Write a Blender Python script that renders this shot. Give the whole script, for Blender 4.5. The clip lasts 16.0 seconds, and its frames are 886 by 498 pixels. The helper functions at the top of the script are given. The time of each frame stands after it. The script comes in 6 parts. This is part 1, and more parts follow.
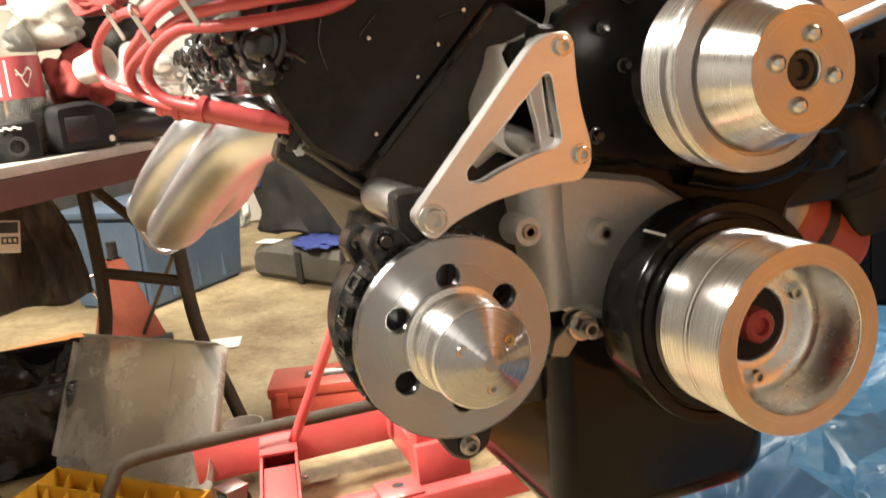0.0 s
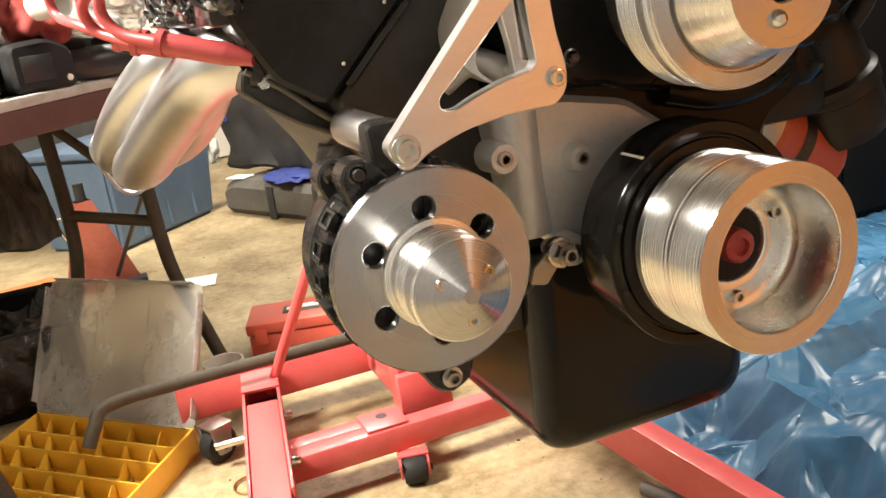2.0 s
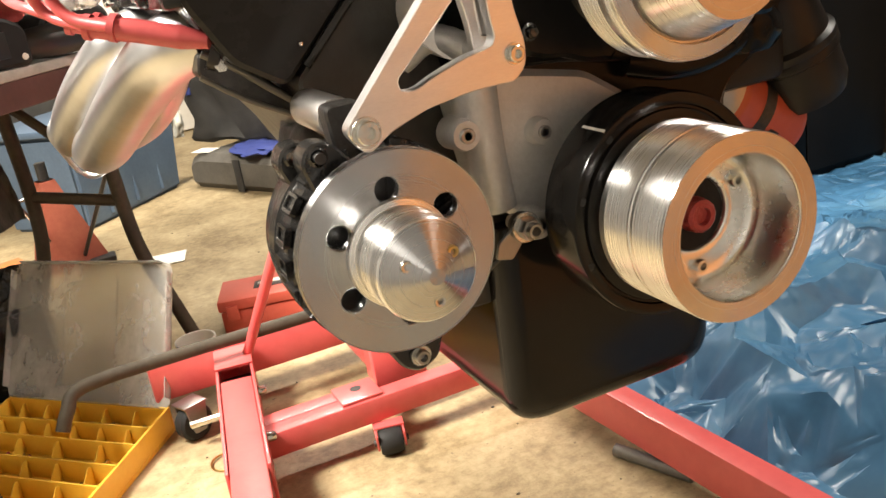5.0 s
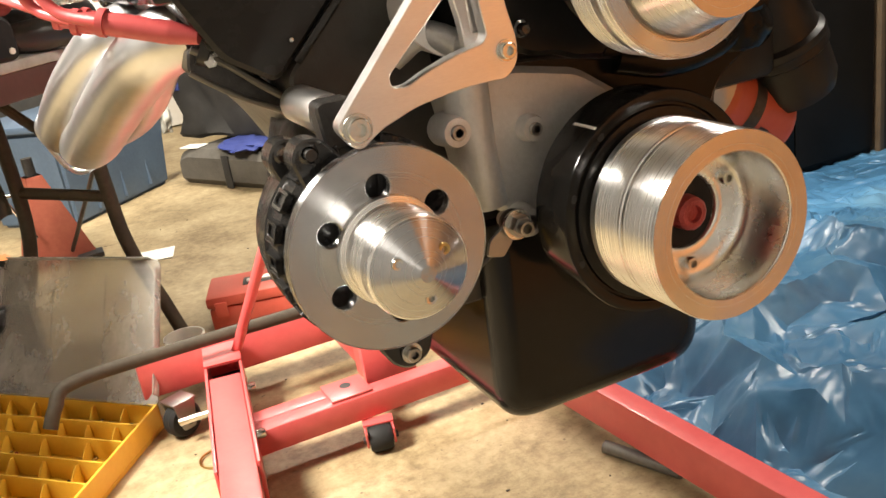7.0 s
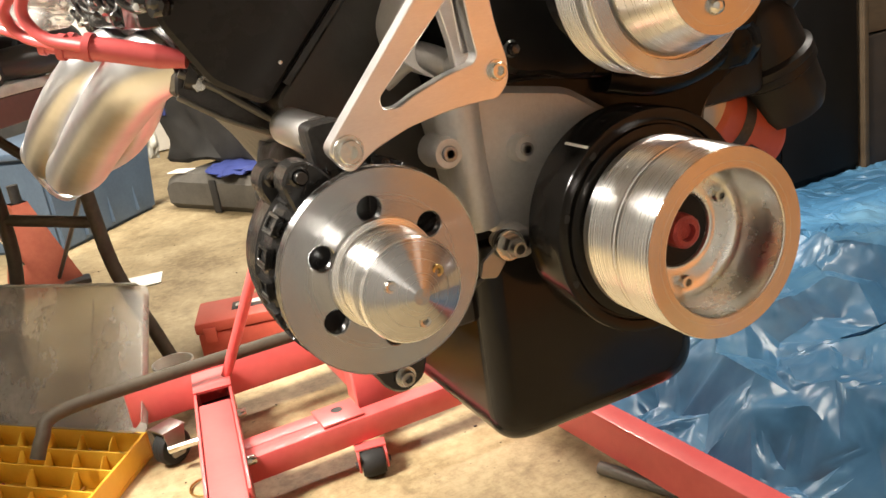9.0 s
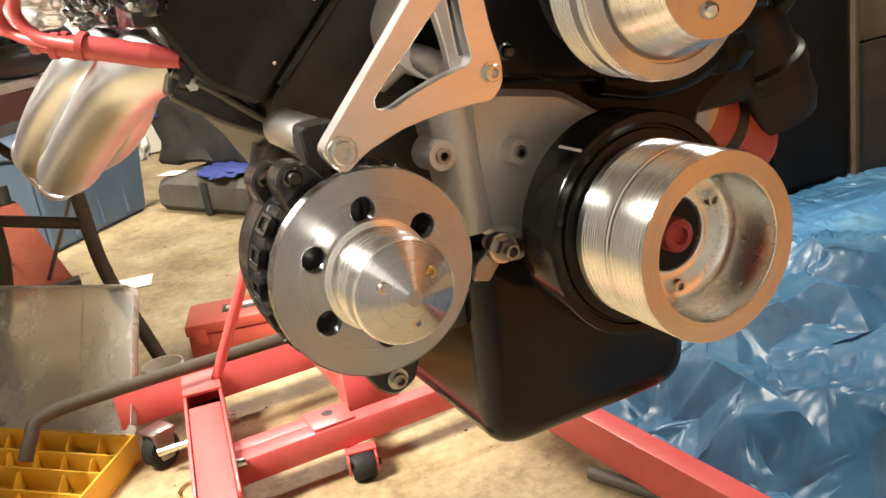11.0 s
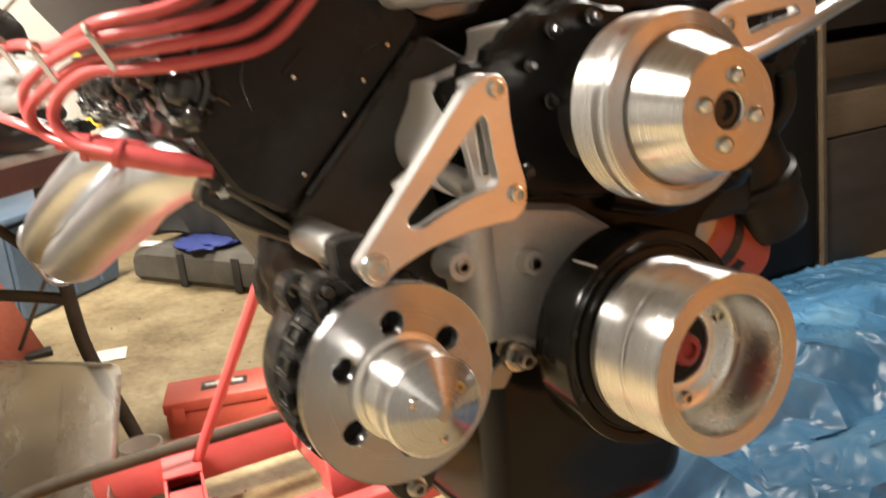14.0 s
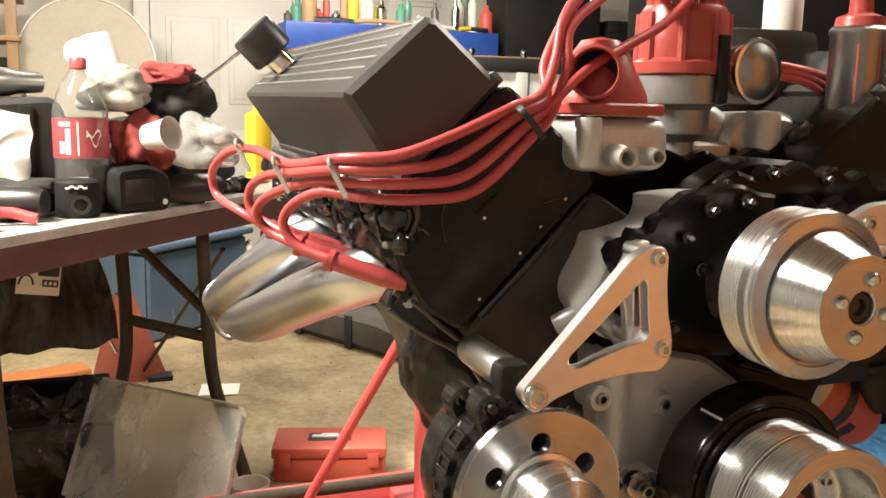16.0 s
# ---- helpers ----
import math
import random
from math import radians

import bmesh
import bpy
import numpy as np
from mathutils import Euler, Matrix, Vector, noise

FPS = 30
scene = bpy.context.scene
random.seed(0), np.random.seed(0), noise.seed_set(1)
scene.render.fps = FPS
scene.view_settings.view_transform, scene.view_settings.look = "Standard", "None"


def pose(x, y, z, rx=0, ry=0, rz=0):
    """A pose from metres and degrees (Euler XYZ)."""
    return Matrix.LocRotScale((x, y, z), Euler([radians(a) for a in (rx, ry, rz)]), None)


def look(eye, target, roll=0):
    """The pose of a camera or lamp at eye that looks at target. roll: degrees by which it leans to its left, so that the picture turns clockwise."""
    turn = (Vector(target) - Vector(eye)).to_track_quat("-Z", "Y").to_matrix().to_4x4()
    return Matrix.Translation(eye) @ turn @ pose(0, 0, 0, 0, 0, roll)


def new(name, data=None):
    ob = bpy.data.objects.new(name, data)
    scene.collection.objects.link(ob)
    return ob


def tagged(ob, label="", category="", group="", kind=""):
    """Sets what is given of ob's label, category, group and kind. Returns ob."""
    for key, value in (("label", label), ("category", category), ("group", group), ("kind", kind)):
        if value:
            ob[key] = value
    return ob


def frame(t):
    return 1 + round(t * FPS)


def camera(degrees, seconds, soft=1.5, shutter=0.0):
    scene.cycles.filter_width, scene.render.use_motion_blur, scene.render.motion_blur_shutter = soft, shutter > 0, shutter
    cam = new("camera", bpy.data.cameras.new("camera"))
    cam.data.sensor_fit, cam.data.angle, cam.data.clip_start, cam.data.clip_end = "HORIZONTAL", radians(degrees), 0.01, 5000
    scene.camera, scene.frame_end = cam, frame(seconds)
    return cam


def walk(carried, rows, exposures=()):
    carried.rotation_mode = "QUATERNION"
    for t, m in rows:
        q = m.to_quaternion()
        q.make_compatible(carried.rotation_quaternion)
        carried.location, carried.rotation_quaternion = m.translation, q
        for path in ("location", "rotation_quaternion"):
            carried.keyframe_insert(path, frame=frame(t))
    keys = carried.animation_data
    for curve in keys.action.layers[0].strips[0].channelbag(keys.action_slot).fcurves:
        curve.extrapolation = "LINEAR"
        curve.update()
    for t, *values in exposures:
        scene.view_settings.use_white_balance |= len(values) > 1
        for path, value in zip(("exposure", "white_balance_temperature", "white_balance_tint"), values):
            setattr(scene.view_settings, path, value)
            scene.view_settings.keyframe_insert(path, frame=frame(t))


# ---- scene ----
cam = camera(52.36, 16.0, 1.5, 0.5)
PATH = [
    (0, (-0.4755, -0.5472, 0.8606), (0.1594, 1.3043, 0.4495), -5.80),
    (0.5, (-0.4774, -0.5371, 0.8535), (0.1806, 1.2845, 0.3546), -6.68),
    (1, (-0.4734, -0.5381, 0.8564), (0.1764, 1.2767, 0.3230), -6.99),
    (1.5, (-0.4711, -0.5357, 0.8571), (0.1796, 1.2720, 0.3011), -7.57),
    (2, (-0.4713, -0.5317, 0.8596), (0.1859, 1.2689, 0.2890), -7.72),
    (2.5, (-0.4652, -0.5387, 0.8649), (0.1830, 1.2567, 0.2681), -8.34),
    (3, (-0.4612, -0.5366, 0.8661), (0.2032, 1.2460, 0.2491), -8.58),
    (3.5, (-0.4588, -0.5375, 0.8704), (0.2150, 1.2359, 0.2373), -8.97),
    (4, (-0.4600, -0.5362, 0.8715), (0.2186, 1.2313, 0.2271), -9.17),
    (6.5, (-0.4658, -0.5286, 0.8672), (0.2480, 1.2193, 0.2076), -8.81),
    (7, (-0.4640, -0.5297, 0.8702), (0.2497, 1.2166, 0.2061), -8.82),
    (7.5, (-0.4661, -0.5320, 0.8698), (0.2552, 1.2151, 0.2162), -8.51),
    (8, (-0.4627, -0.5282, 0.8709), (0.2693, 1.2217, 0.2369), -8.90),
    (10.5, (-0.4668, -0.5200, 0.8643), (0.2990, 1.2209, 0.2456), -9.03),
    (11, (-0.4660, -0.5208, 0.8666), (0.3036, 1.2192, 0.2502), -8.70),
    (11.5, (-0.4644, -0.5169, 0.8657), (0.3192, 1.2178, 0.2517), -8.62),
    (12, (-0.4603, -0.5142, 0.8641), (0.3344, 1.2157, 0.2509), -8.47),
    (12.5, (-0.4631, -0.5163, 0.8645), (0.3348, 1.2128, 0.2535), -8.40),
    (13, (-0.4636, -0.5149, 0.8647), (0.3360, 1.2156, 0.2598), -8.30),
    (13.5, (-0.4740, -0.5210, 0.8759), (0.3310, 1.2202, 0.3100), -7.90),
    (13.9, (-0.4968, -0.5126, 0.9015), (0.3635, 1.2174, 0.3847), -6.55),
    (14, (-0.5096, -0.5146, 0.9123), (0.3655, 1.2187, 0.4328), -6.43),
    (14.2, (-0.5379, -0.5281, 0.9402), (0.2710, 1.2432, 0.4837), -5.46),
    (14.5, (-0.5697, -0.5465, 0.9578), (0.1794, 1.2687, 0.5784), -3.42),
    (15, (-0.5960, -0.5452, 0.9574), (0.1174, 1.2948, 0.6325), -1.55),
    (15.5, (-0.6116, -0.5607, 0.9694), (0.1044, 1.2791, 0.6488), 0.10),
    (16, (-0.6114, -0.5927, 0.9974), (0.0895, 1.2520, 0.6722), 1.14),
]
walk(cam, [(t, look(eye, target, roll)) for t, eye, target, roll in PATH], [(0, 0.22), (1, 0.34), (7, 0.32), (13.7, 0.38), (14.4, -0.17), (15, -0.18), (15.5, -0.11), (16, -0.2)])

# ---- light ----
world = bpy.data.worlds.new("garage_air")
world.use_nodes = True
scene.world = world
world.node_tree.nodes["Background"].inputs[0].default_value = (1.0, 0.82, 0.6, 1)
world.node_tree.nodes["Background"].inputs[1].default_value = 0.02


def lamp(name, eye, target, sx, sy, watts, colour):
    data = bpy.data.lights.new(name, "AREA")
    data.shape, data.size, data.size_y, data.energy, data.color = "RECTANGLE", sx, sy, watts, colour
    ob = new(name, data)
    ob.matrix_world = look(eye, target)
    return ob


# Unseen main light, placed to suit the highlights on tubes and pulleys.
lamp("unseen_overhead_light", (-1.5, 0.9, 2.36), (-1.0, 1.15, 0), 0.34, 1.25, 326, (1.0, 0.925, 0.81))
# Added fill with no known source, for the tarp and orange panel.
lamp("unseen_overhead_light", (1.25, 0.45, 2.36), (1.2, 0.1, 0), 1.25, 0.16, 48, (1.0, 0.925, 0.81))
# Added fill with no known source, brightens the far wall and chest.
lamp("back_fill_light", (0.3, 3.0, 2.36), (0.3, 3.2, 0), 1.25, 0.16, 88, (1.0, 0.93, 0.825))


# ---- materials ----
def material(name):
    m = bpy.data.materials.new(name)
    m.use_nodes = True
    return m, m.node_tree.nodes, m.node_tree.links, m.node_tree.nodes["Principled BSDF"]


def coords(n, l, scale=(1, 1, 1)):
    tc, mp = n.new("ShaderNodeTexCoord"), n.new("ShaderNodeMapping")
    mp.inputs["Scale"].default_value = scale
    l.new(tc.outputs["Object"], mp.inputs["Vector"])
    return mp.outputs["Vector"]


def noise_tex(n, l, vec, scale, detail=4, rough=0.6):
    t = n.new("ShaderNodeTexNoise")
    t.inputs["Scale"].default_value, t.inputs["Detail"].default_value, t.inputs["Roughness"].default_value = scale, detail, rough
    l.new(vec, t.inputs["Vector"])
    return t.outputs["Fac"]


def ramp(n, l, fac, stops):
    r = n.new("ShaderNodeValToRGB")
    e = r.color_ramp.elements
    e[0].position, e[0].color = stops[0][0], (*stops[0][1], 1)
    e[1].position, e[1].color = stops[-1][0], (*stops[-1][1], 1)
    for p, c in stops[1:-1]:
        e.new(p).color = (*c, 1)
    l.new(fac, r.inputs["Fac"])
    return r.outputs["Color"]


def span(n, l, fac, a, b):
    r = n.new("ShaderNodeMapRange")
    r.inputs["To Min"].default_value, r.inputs["To Max"].default_value = a, b
    l.new(fac, r.inputs["Value"])
    return r.outputs["Result"]


def bump(n, l, b, fac, strength, dist=0.002):
    k = n.new("ShaderNodeBump")
    k.inputs["Strength"].default_value, k.inputs["Distance"].default_value = strength, dist
    l.new(fac, k.inputs["Height"])
    l.new(k.outputs["Normal"], b.inputs["Normal"])


def surface(name, dark, light, rough=(0.4, 0.6), metal=0.0, big=3.0, fine=60.0, relief=0.15, stretch=(1, 1, 1), coat=0.0, mix=0.35, dist=0.002, spec=0.5):
    """A plain material with blotches at one scale, grain at another, uneven gloss and a fine relief."""
    m, n, l, b = material(name)
    vec = coords(n, l, stretch)
    f1, f2 = noise_tex(n, l, vec, big), noise_tex(n, l, vec, fine, 5)
    add = n.new("ShaderNodeMix")
    add.inputs["Factor"].default_value = mix
    l.new(f1, add.inputs["A"]), l.new(f2, add.inputs["B"])
    fac = add.outputs["Result"]
    l.new(ramp(n, l, fac, [(0.32, dark), (0.68, light)]), b.inputs["Base Color"])
    l.new(span(n, l, fac, rough[0], rough[1]), b.inputs["Roughness"])
    b.inputs["Metallic"].default_value = metal
    b.inputs["Coat Weight"].default_value = coat
    b.inputs["Specular IOR Level"].default_value = spec
    b.inputs["Coat Roughness"].default_value = 0.08
    if relief:
        bump(n, l, b, f2, relief, dist)
    return m


def turned(name, base, rough, aniso):
    """Lathe-turned aluminium: fine rings about the part's own y axis."""
    m, n, l, b = material(name)
    tc, sx = n.new("ShaderNodeTexCoord"), n.new("ShaderNodeSeparateXYZ")
    l.new(tc.outputs["Object"], sx.inputs[0])
    cx = n.new("ShaderNodeCombineXYZ")
    l.new(sx.outputs["X"], cx.inputs["X"]), l.new(sx.outputs["Z"], cx.inputs["Y"])
    ln = n.new("ShaderNodeVectorMath")
    ln.operation = "LENGTH"
    l.new(cx.outputs[0], ln.inputs[0])
    rings = n.new("ShaderNodeCombineXYZ")
    l.new(ln.outputs["Value"], rings.inputs["X"]), l.new(sx.outputs["Y"], rings.inputs["Y"])
    f = noise_tex(n, l, rings.outputs[0], 900, 3)
    g = noise_tex(n, l, tc.outputs["Object"], 25, 4)
    l.new(ramp(n, l, g, [(0.3, tuple(c * 0.9 for c in base)), (0.7, base)]), b.inputs["Base Color"])
    l.new(span(n, l, f, rough * 0.75, rough * 1.3), b.inputs["Roughness"])
    b.inputs["Metallic"].default_value = 1.0
    b.inputs["Anisotropic"].default_value = aniso
    tg = n.new("ShaderNodeTangent")
    tg.direction_type, tg.axis = "RADIAL", "Y"
    l.new(tg.outputs[0], b.inputs["Tangent"])
    b.inputs["Anisotropic Rotation"].default_value = 0.25
    bump(n, l, b, f, 0.06, 0.0004)
    return m


ALU_TURNED = turned("turned_aluminium", (0.87, 0.865, 0.855), 0.28, 0.9)
ALU_FACE = turned("faced_aluminium", (0.59, 0.59, 0.595), 0.25, 1.0)
# Same finish as ALU_FACE, toned down for darker reflections in disc and cone.
ALU_DISC = turned("darker_turned_aluminium", (0.5, 0.505, 0.515), 0.25, 1.0)
ALU_PLATE = surface("brushed_aluminium_plate", (0.74, 0.72, 0.71), (0.88, 0.86, 0.84), (0.28, 0.4), 1.0, 8, 180, 0.05, (1, 1, 4))
ALU_CAST = surface("cast_aluminium", (0.46, 0.45, 0.43), (0.62, 0.61, 0.59), (0.32, 0.44), 0.42, 6, 220, 0.22)
STEEL = surface("bright_bolt_steel", (0.55, 0.54, 0.5), (0.78, 0.76, 0.7), (0.18, 0.3), 1.0, 20, 300, 0.1)
STEEL_DARK = surface("dark_oxide_steel", (0.03, 0.03, 0.03), (0.09, 0.085, 0.08), (0.3, 0.5), 0.8, 20, 200, 0.2)
HEADER = surface("satin_header_coating", (0.56, 0.57, 0.585), (0.7, 0.71, 0.73), (0.28, 0.37), 1.0, 11, 60, 0.04, mix=0.3)
BORE = surface("polished_bore", (0.76, 0.755, 0.73), (0.87, 0.865, 0.84), (0.23, 0.31), 1.0, 30, 200, 0.03)
DIST_ALU = surface("greyed_cast_aluminium", (0.27, 0.265, 0.25), (0.37, 0.36, 0.345), (0.32, 0.45), 0.5, 7, 200, 0.2)
CHROME = surface("chrome_plate", (0.7, 0.7, 0.69), (0.85, 0.84, 0.82), (0.06, 0.14), 1.0, 5, 60, 0.0)
ALU_NECK = surface("pale_satin_aluminium", (0.62, 0.61, 0.59), (0.76, 0.75, 0.73), (0.42, 0.54), 0.25, 6, 220, 0.15)
# Gloss, head and block blacks are lifted in colour for camera haze.
BLACK_GLOSS = surface("gloss_black_engine_paint", (0.018, 0.017, 0.016), (0.028, 0.0265, 0.025), (0.1, 0.2), 0.0, 9, 40, 0.1, dist=0.003, spec=0.42)
HEAD_BLACK = surface("smooth_black_head_paint", (0.019, 0.0185, 0.0175), (0.028, 0.027, 0.0255), (0.2, 0.34), 0.0, 9, 40, 0.14, dist=0.003, spec=0.11)
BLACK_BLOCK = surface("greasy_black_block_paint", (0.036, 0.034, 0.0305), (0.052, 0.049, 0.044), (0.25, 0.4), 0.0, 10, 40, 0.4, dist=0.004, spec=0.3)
FIN_BLACK = surface("wet_black_casting_paint", (0.012, 0.011, 0.01), (0.02, 0.0185, 0.017), (0.09, 0.22), 0.0, 14, 60, 0.2, spec=0.6)
BLACK_PAN = surface("smooth_black_pan_paint", (0.009, 0.0083, 0.0075), (0.013, 0.012, 0.011), (0.1, 0.18), 0.0, 5, 60, 0.03, spec=0.2)
BLACK_SATIN = surface("satin_black_powder_coat", (0.02, 0.019, 0.018), (0.032, 0.03, 0.028), (0.32, 0.44), 0.0, 8, 500, 0.25, dist=0.0006)
COVER_BLACK = surface("smooth_satin_black_coat", (0.042, 0.0395, 0.037), (0.048, 0.0455, 0.0425), (0.36, 0.4), 0.0, 4, 400, 0.05, dist=0.0003, spec=0.6)
ALT_BLACK = surface("black_alternator_paint", (0.011, 0.0105, 0.01), (0.018, 0.0172, 0.0165), (0.16, 0.26), 0.0, 12, 200, 0.15, spec=0.5)
# Deeper black than the other engine paints, used between the heads.
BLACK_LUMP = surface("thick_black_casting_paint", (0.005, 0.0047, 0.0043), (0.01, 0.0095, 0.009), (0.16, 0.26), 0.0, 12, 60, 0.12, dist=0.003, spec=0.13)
PUMP_BLACK = surface("satin_black_pump_paint", (0.012, 0.0115, 0.011), (0.018, 0.0172, 0.0165), (0.3, 0.42), 0.0, 12, 90, 0.15, spec=0.22)
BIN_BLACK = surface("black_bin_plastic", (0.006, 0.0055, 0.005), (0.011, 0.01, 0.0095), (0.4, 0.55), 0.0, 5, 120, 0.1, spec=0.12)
DULL_CAN = surface("dulled_plated_steel", (0.3, 0.29, 0.275), (0.36, 0.35, 0.33), (0.3, 0.4), 1.0, 14, 160, 0.03)
BLACK_RUBBER = surface("black_rubber", (0.012, 0.012, 0.012), (0.021, 0.0205, 0.02), (0.5, 0.75), 0.0, 12, 150, 0.3, spec=0.25)
RED_WIRE = surface("red_silicone", (0.46, 0.066, 0.068), (0.56, 0.095, 0.095), (0.3, 0.42), 0.0, 10, 120, 0.05)
RED_CAST = surface("red_painted_cast", (0.33, 0.05, 0.042), (0.43, 0.075, 0.062), (0.25, 0.4), 0.0, 10, 150, 0.2)
RED_STAND = surface("red_stand_paint", (0.56, 0.08, 0.08), (0.68, 0.12, 0.115), (0.3, 0.5), 0.0, 5, 45, 0.12, coat=0.2)
RED_BOX = surface("red_toolbox_plastic", (0.5, 0.085, 0.055), (0.6, 0.115, 0.08), (0.35, 0.5), 0.0, 5, 90, 0.1)
RED_BOLT = surface("red_anodised_bolt", (0.26, 0.028, 0.034), (0.45, 0.08, 0.08), (0.3, 0.45), 0.2, 60, 350, 0.6)
ORANGE_FILTER = surface("orange_filter_paint", (0.34, 0.06, 0.028), (0.42, 0.085, 0.038), (0.35, 0.5), 0.0, 10, 120, 0.1)
ORANGE_STEEL = surface("worn_orange_steel_paint", (0.36, 0.11, 0.03), (0.48, 0.17, 0.05), (0.4, 0.6), 0.0, 8, 70, 0.2)
ORANGE_JACK = surface("orange_red_jack_paint", (0.4, 0.1, 0.06), (0.52, 0.16, 0.095), (0.4, 0.6), 0.0, 8, 70, 0.25)
YELLOW = surface("yellow_organizer_plastic", (0.72, 0.42, 0.035), (0.82, 0.52, 0.06), (0.35, 0.5), 0.0, 6, 100, 0.08)
YELLOW_OIL = surface("yellow_bottle_plastic", (0.75, 0.5, 0.03), (0.85, 0.6, 0.05), (0.3, 0.45), 0.0, 6, 100, 0.05)
GREY_TUBE = surface("worn_grey_tube", (0.09, 0.085, 0.075), (0.16, 0.15, 0.13), (0.35, 0.55), 0.3, 12, 110, 0.2)
BROWN_TUBE = surface("brown_enamel_tube", (0.034, 0.027, 0.018), (0.07, 0.056, 0.038), (0.5, 0.65), 0.0, 14, 110, 0.25, spec=0.3)
APRON = surface("dark_red_brown_apron", (0.075, 0.034, 0.028), (0.125, 0.054, 0.045), (0.4, 0.55), 0.0, 6, 60, 0.15)
TABLETOP = surface("worn_white_laminate", (0.3, 0.27, 0.23), (0.6, 0.57, 0.52), (0.3, 0.5), 0.0, 4, 40, 0.05)


def concrete():
    """Tan garage concrete: wide stains, fine grain, dark oil specks and pale dust."""
    m, n, l, b = material("stained_concrete")
    vec = coords(n, l)
    f1, f2, f3, f4 = noise_tex(n, l, vec, 3.4, 7, 0.68), noise_tex(n, l, vec, 38, 5, 0.75), noise_tex(n, l, vec, 55, 2), noise_tex(n, l, vec, 6, 5, 0.7)
    add = n.new("ShaderNodeMix")
    add.inputs["Factor"].default_value = 0.4
    l.new(f1, add.inputs["A"]), l.new(f2, add.inputs["B"])
    base = ramp(n, l, add.outputs["Result"], [(0.38, (0.165, 0.116, 0.056)), (0.49, (0.3, 0.227, 0.121)), (0.61, (0.43, 0.342, 0.198))])
    over = base
    for fac, lo, hi, col in ((f3, 0.69, 0.74, (0.1, 0.075, 0.045)), (f4, 0.58, 0.74, (0.16, 0.115, 0.06))):
        mx = n.new("ShaderNodeMix")
        mx.data_type = "RGBA"
        l.new(ramp(n, l, fac, [(lo, (0, 0, 0)), (hi, (0.75, 0.75, 0.75))]), mx.inputs[0])
        l.new(over, mx.inputs[6])
        mx.inputs[7].default_value = (*col, 1)
        over = mx.outputs[2]
    l.new(over, b.inputs["Base Color"])
    l.new(span(n, l, f2, 0.5, 0.75), b.inputs["Roughness"])
    bump(n, l, b, f2, 0.35, 0.002)
    return m


CONCRETE = concrete()
CREAM = surface("cream_painted_wall", (0.62, 0.57, 0.48), (0.72, 0.67, 0.58), (0.6, 0.75), 0.0, 1.2, 40, 0.1)
WHITE_DOOR = surface("white_painted_door", (0.7, 0.67, 0.6), (0.8, 0.77, 0.71), (0.4, 0.55), 0.0, 2, 50, 0.05)
CEILING = surface("bare_ceiling_boards", (0.2, 0.17, 0.13), (0.3, 0.26, 0.2), (0.7, 0.85), 0.0, 1.5, 40, 0.1)
ORANGE_PANEL = surface("orange_reflector_finish", (0.52, 0.205, 0.062), (0.64, 0.275, 0.09), (0.5, 0.65), 0.0, 1.5, 30, 0.1, (1, 1, 6))
GREY_WALL = surface("grey_garage_boards", (0.17, 0.163, 0.155), (0.24, 0.232, 0.22), (0.5, 0.7), 0.0, 2, 30, 0.2, (1, 1, 8))
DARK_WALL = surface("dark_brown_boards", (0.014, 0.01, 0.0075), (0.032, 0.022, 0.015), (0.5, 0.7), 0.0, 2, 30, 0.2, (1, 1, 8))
OLD_WOOD = surface("aged_brown_timber", (0.06, 0.04, 0.022), (0.11, 0.074, 0.04), (0.55, 0.7), 0.0, 3, 40, 0.2, (1, 8, 8))
WOOD = surface("raw_pine", (0.32, 0.19, 0.09), (0.45, 0.3, 0.16), (0.5, 0.65), 0.0, 3, 40, 0.15, (8, 1, 1))
BLUE_TUB = surface("blue_grey_tub_plastic", (0.062, 0.096, 0.145), (0.095, 0.14, 0.2), (0.4, 0.55), 0.0, 5, 80, 0.08)
BLUE_TAPE = surface("deep_blue_fabric", (0.014, 0.024, 0.12), (0.024, 0.04, 0.19), (0.6, 0.8), 0.0, 10, 90, 0.2)
GREY_CLOTH = surface("grey_green_cloth", (0.16, 0.155, 0.125), (0.62, 0.6, 0.52), (0.8, 0.95), 0.0, 9, 260, 0.4)
RED_CLOTH = surface("red_shop_rag", (0.2, 0.03, 0.026), (0.33, 0.06, 0.05), (0.8, 0.95), 0.0, 9, 260, 0.4)
DARK_CLOTH = surface("charcoal_cloth", (0.012, 0.0115, 0.0105), (0.042, 0.039, 0.035), (0.7, 0.9), 0.0, 9, 200, 0.4)
BAG = surface("smoky_plastic_bag", (0.04, 0.036, 0.03), (0.16, 0.145, 0.12), (0.12, 0.26), 0.0, 7, 22, 0.8, (2, 2, 0.5), dist=0.012)
LINER = surface("black_bin_liner", (0.006, 0.0055, 0.005), (0.014, 0.0125, 0.011), (0.14, 0.26), 0.0, 8, 26, 0.9, dist=0.012)
BROWN_CLOTH = surface("grey_brown_canvas", (0.055, 0.049, 0.04), (0.11, 0.1, 0.083), (0.75, 0.95), 0.0, 8, 150, 0.3)
DISC_TAN = surface("tan_tabletop_disc", (0.42, 0.37, 0.28), (0.52, 0.46, 0.36), (0.45, 0.6), 0.0, 3, 40, 0.05)
PAPER = surface("white_paper", (0.72, 0.69, 0.62), (0.84, 0.82, 0.76), (0.7, 0.85), 0.0, 6, 60, 0.05)
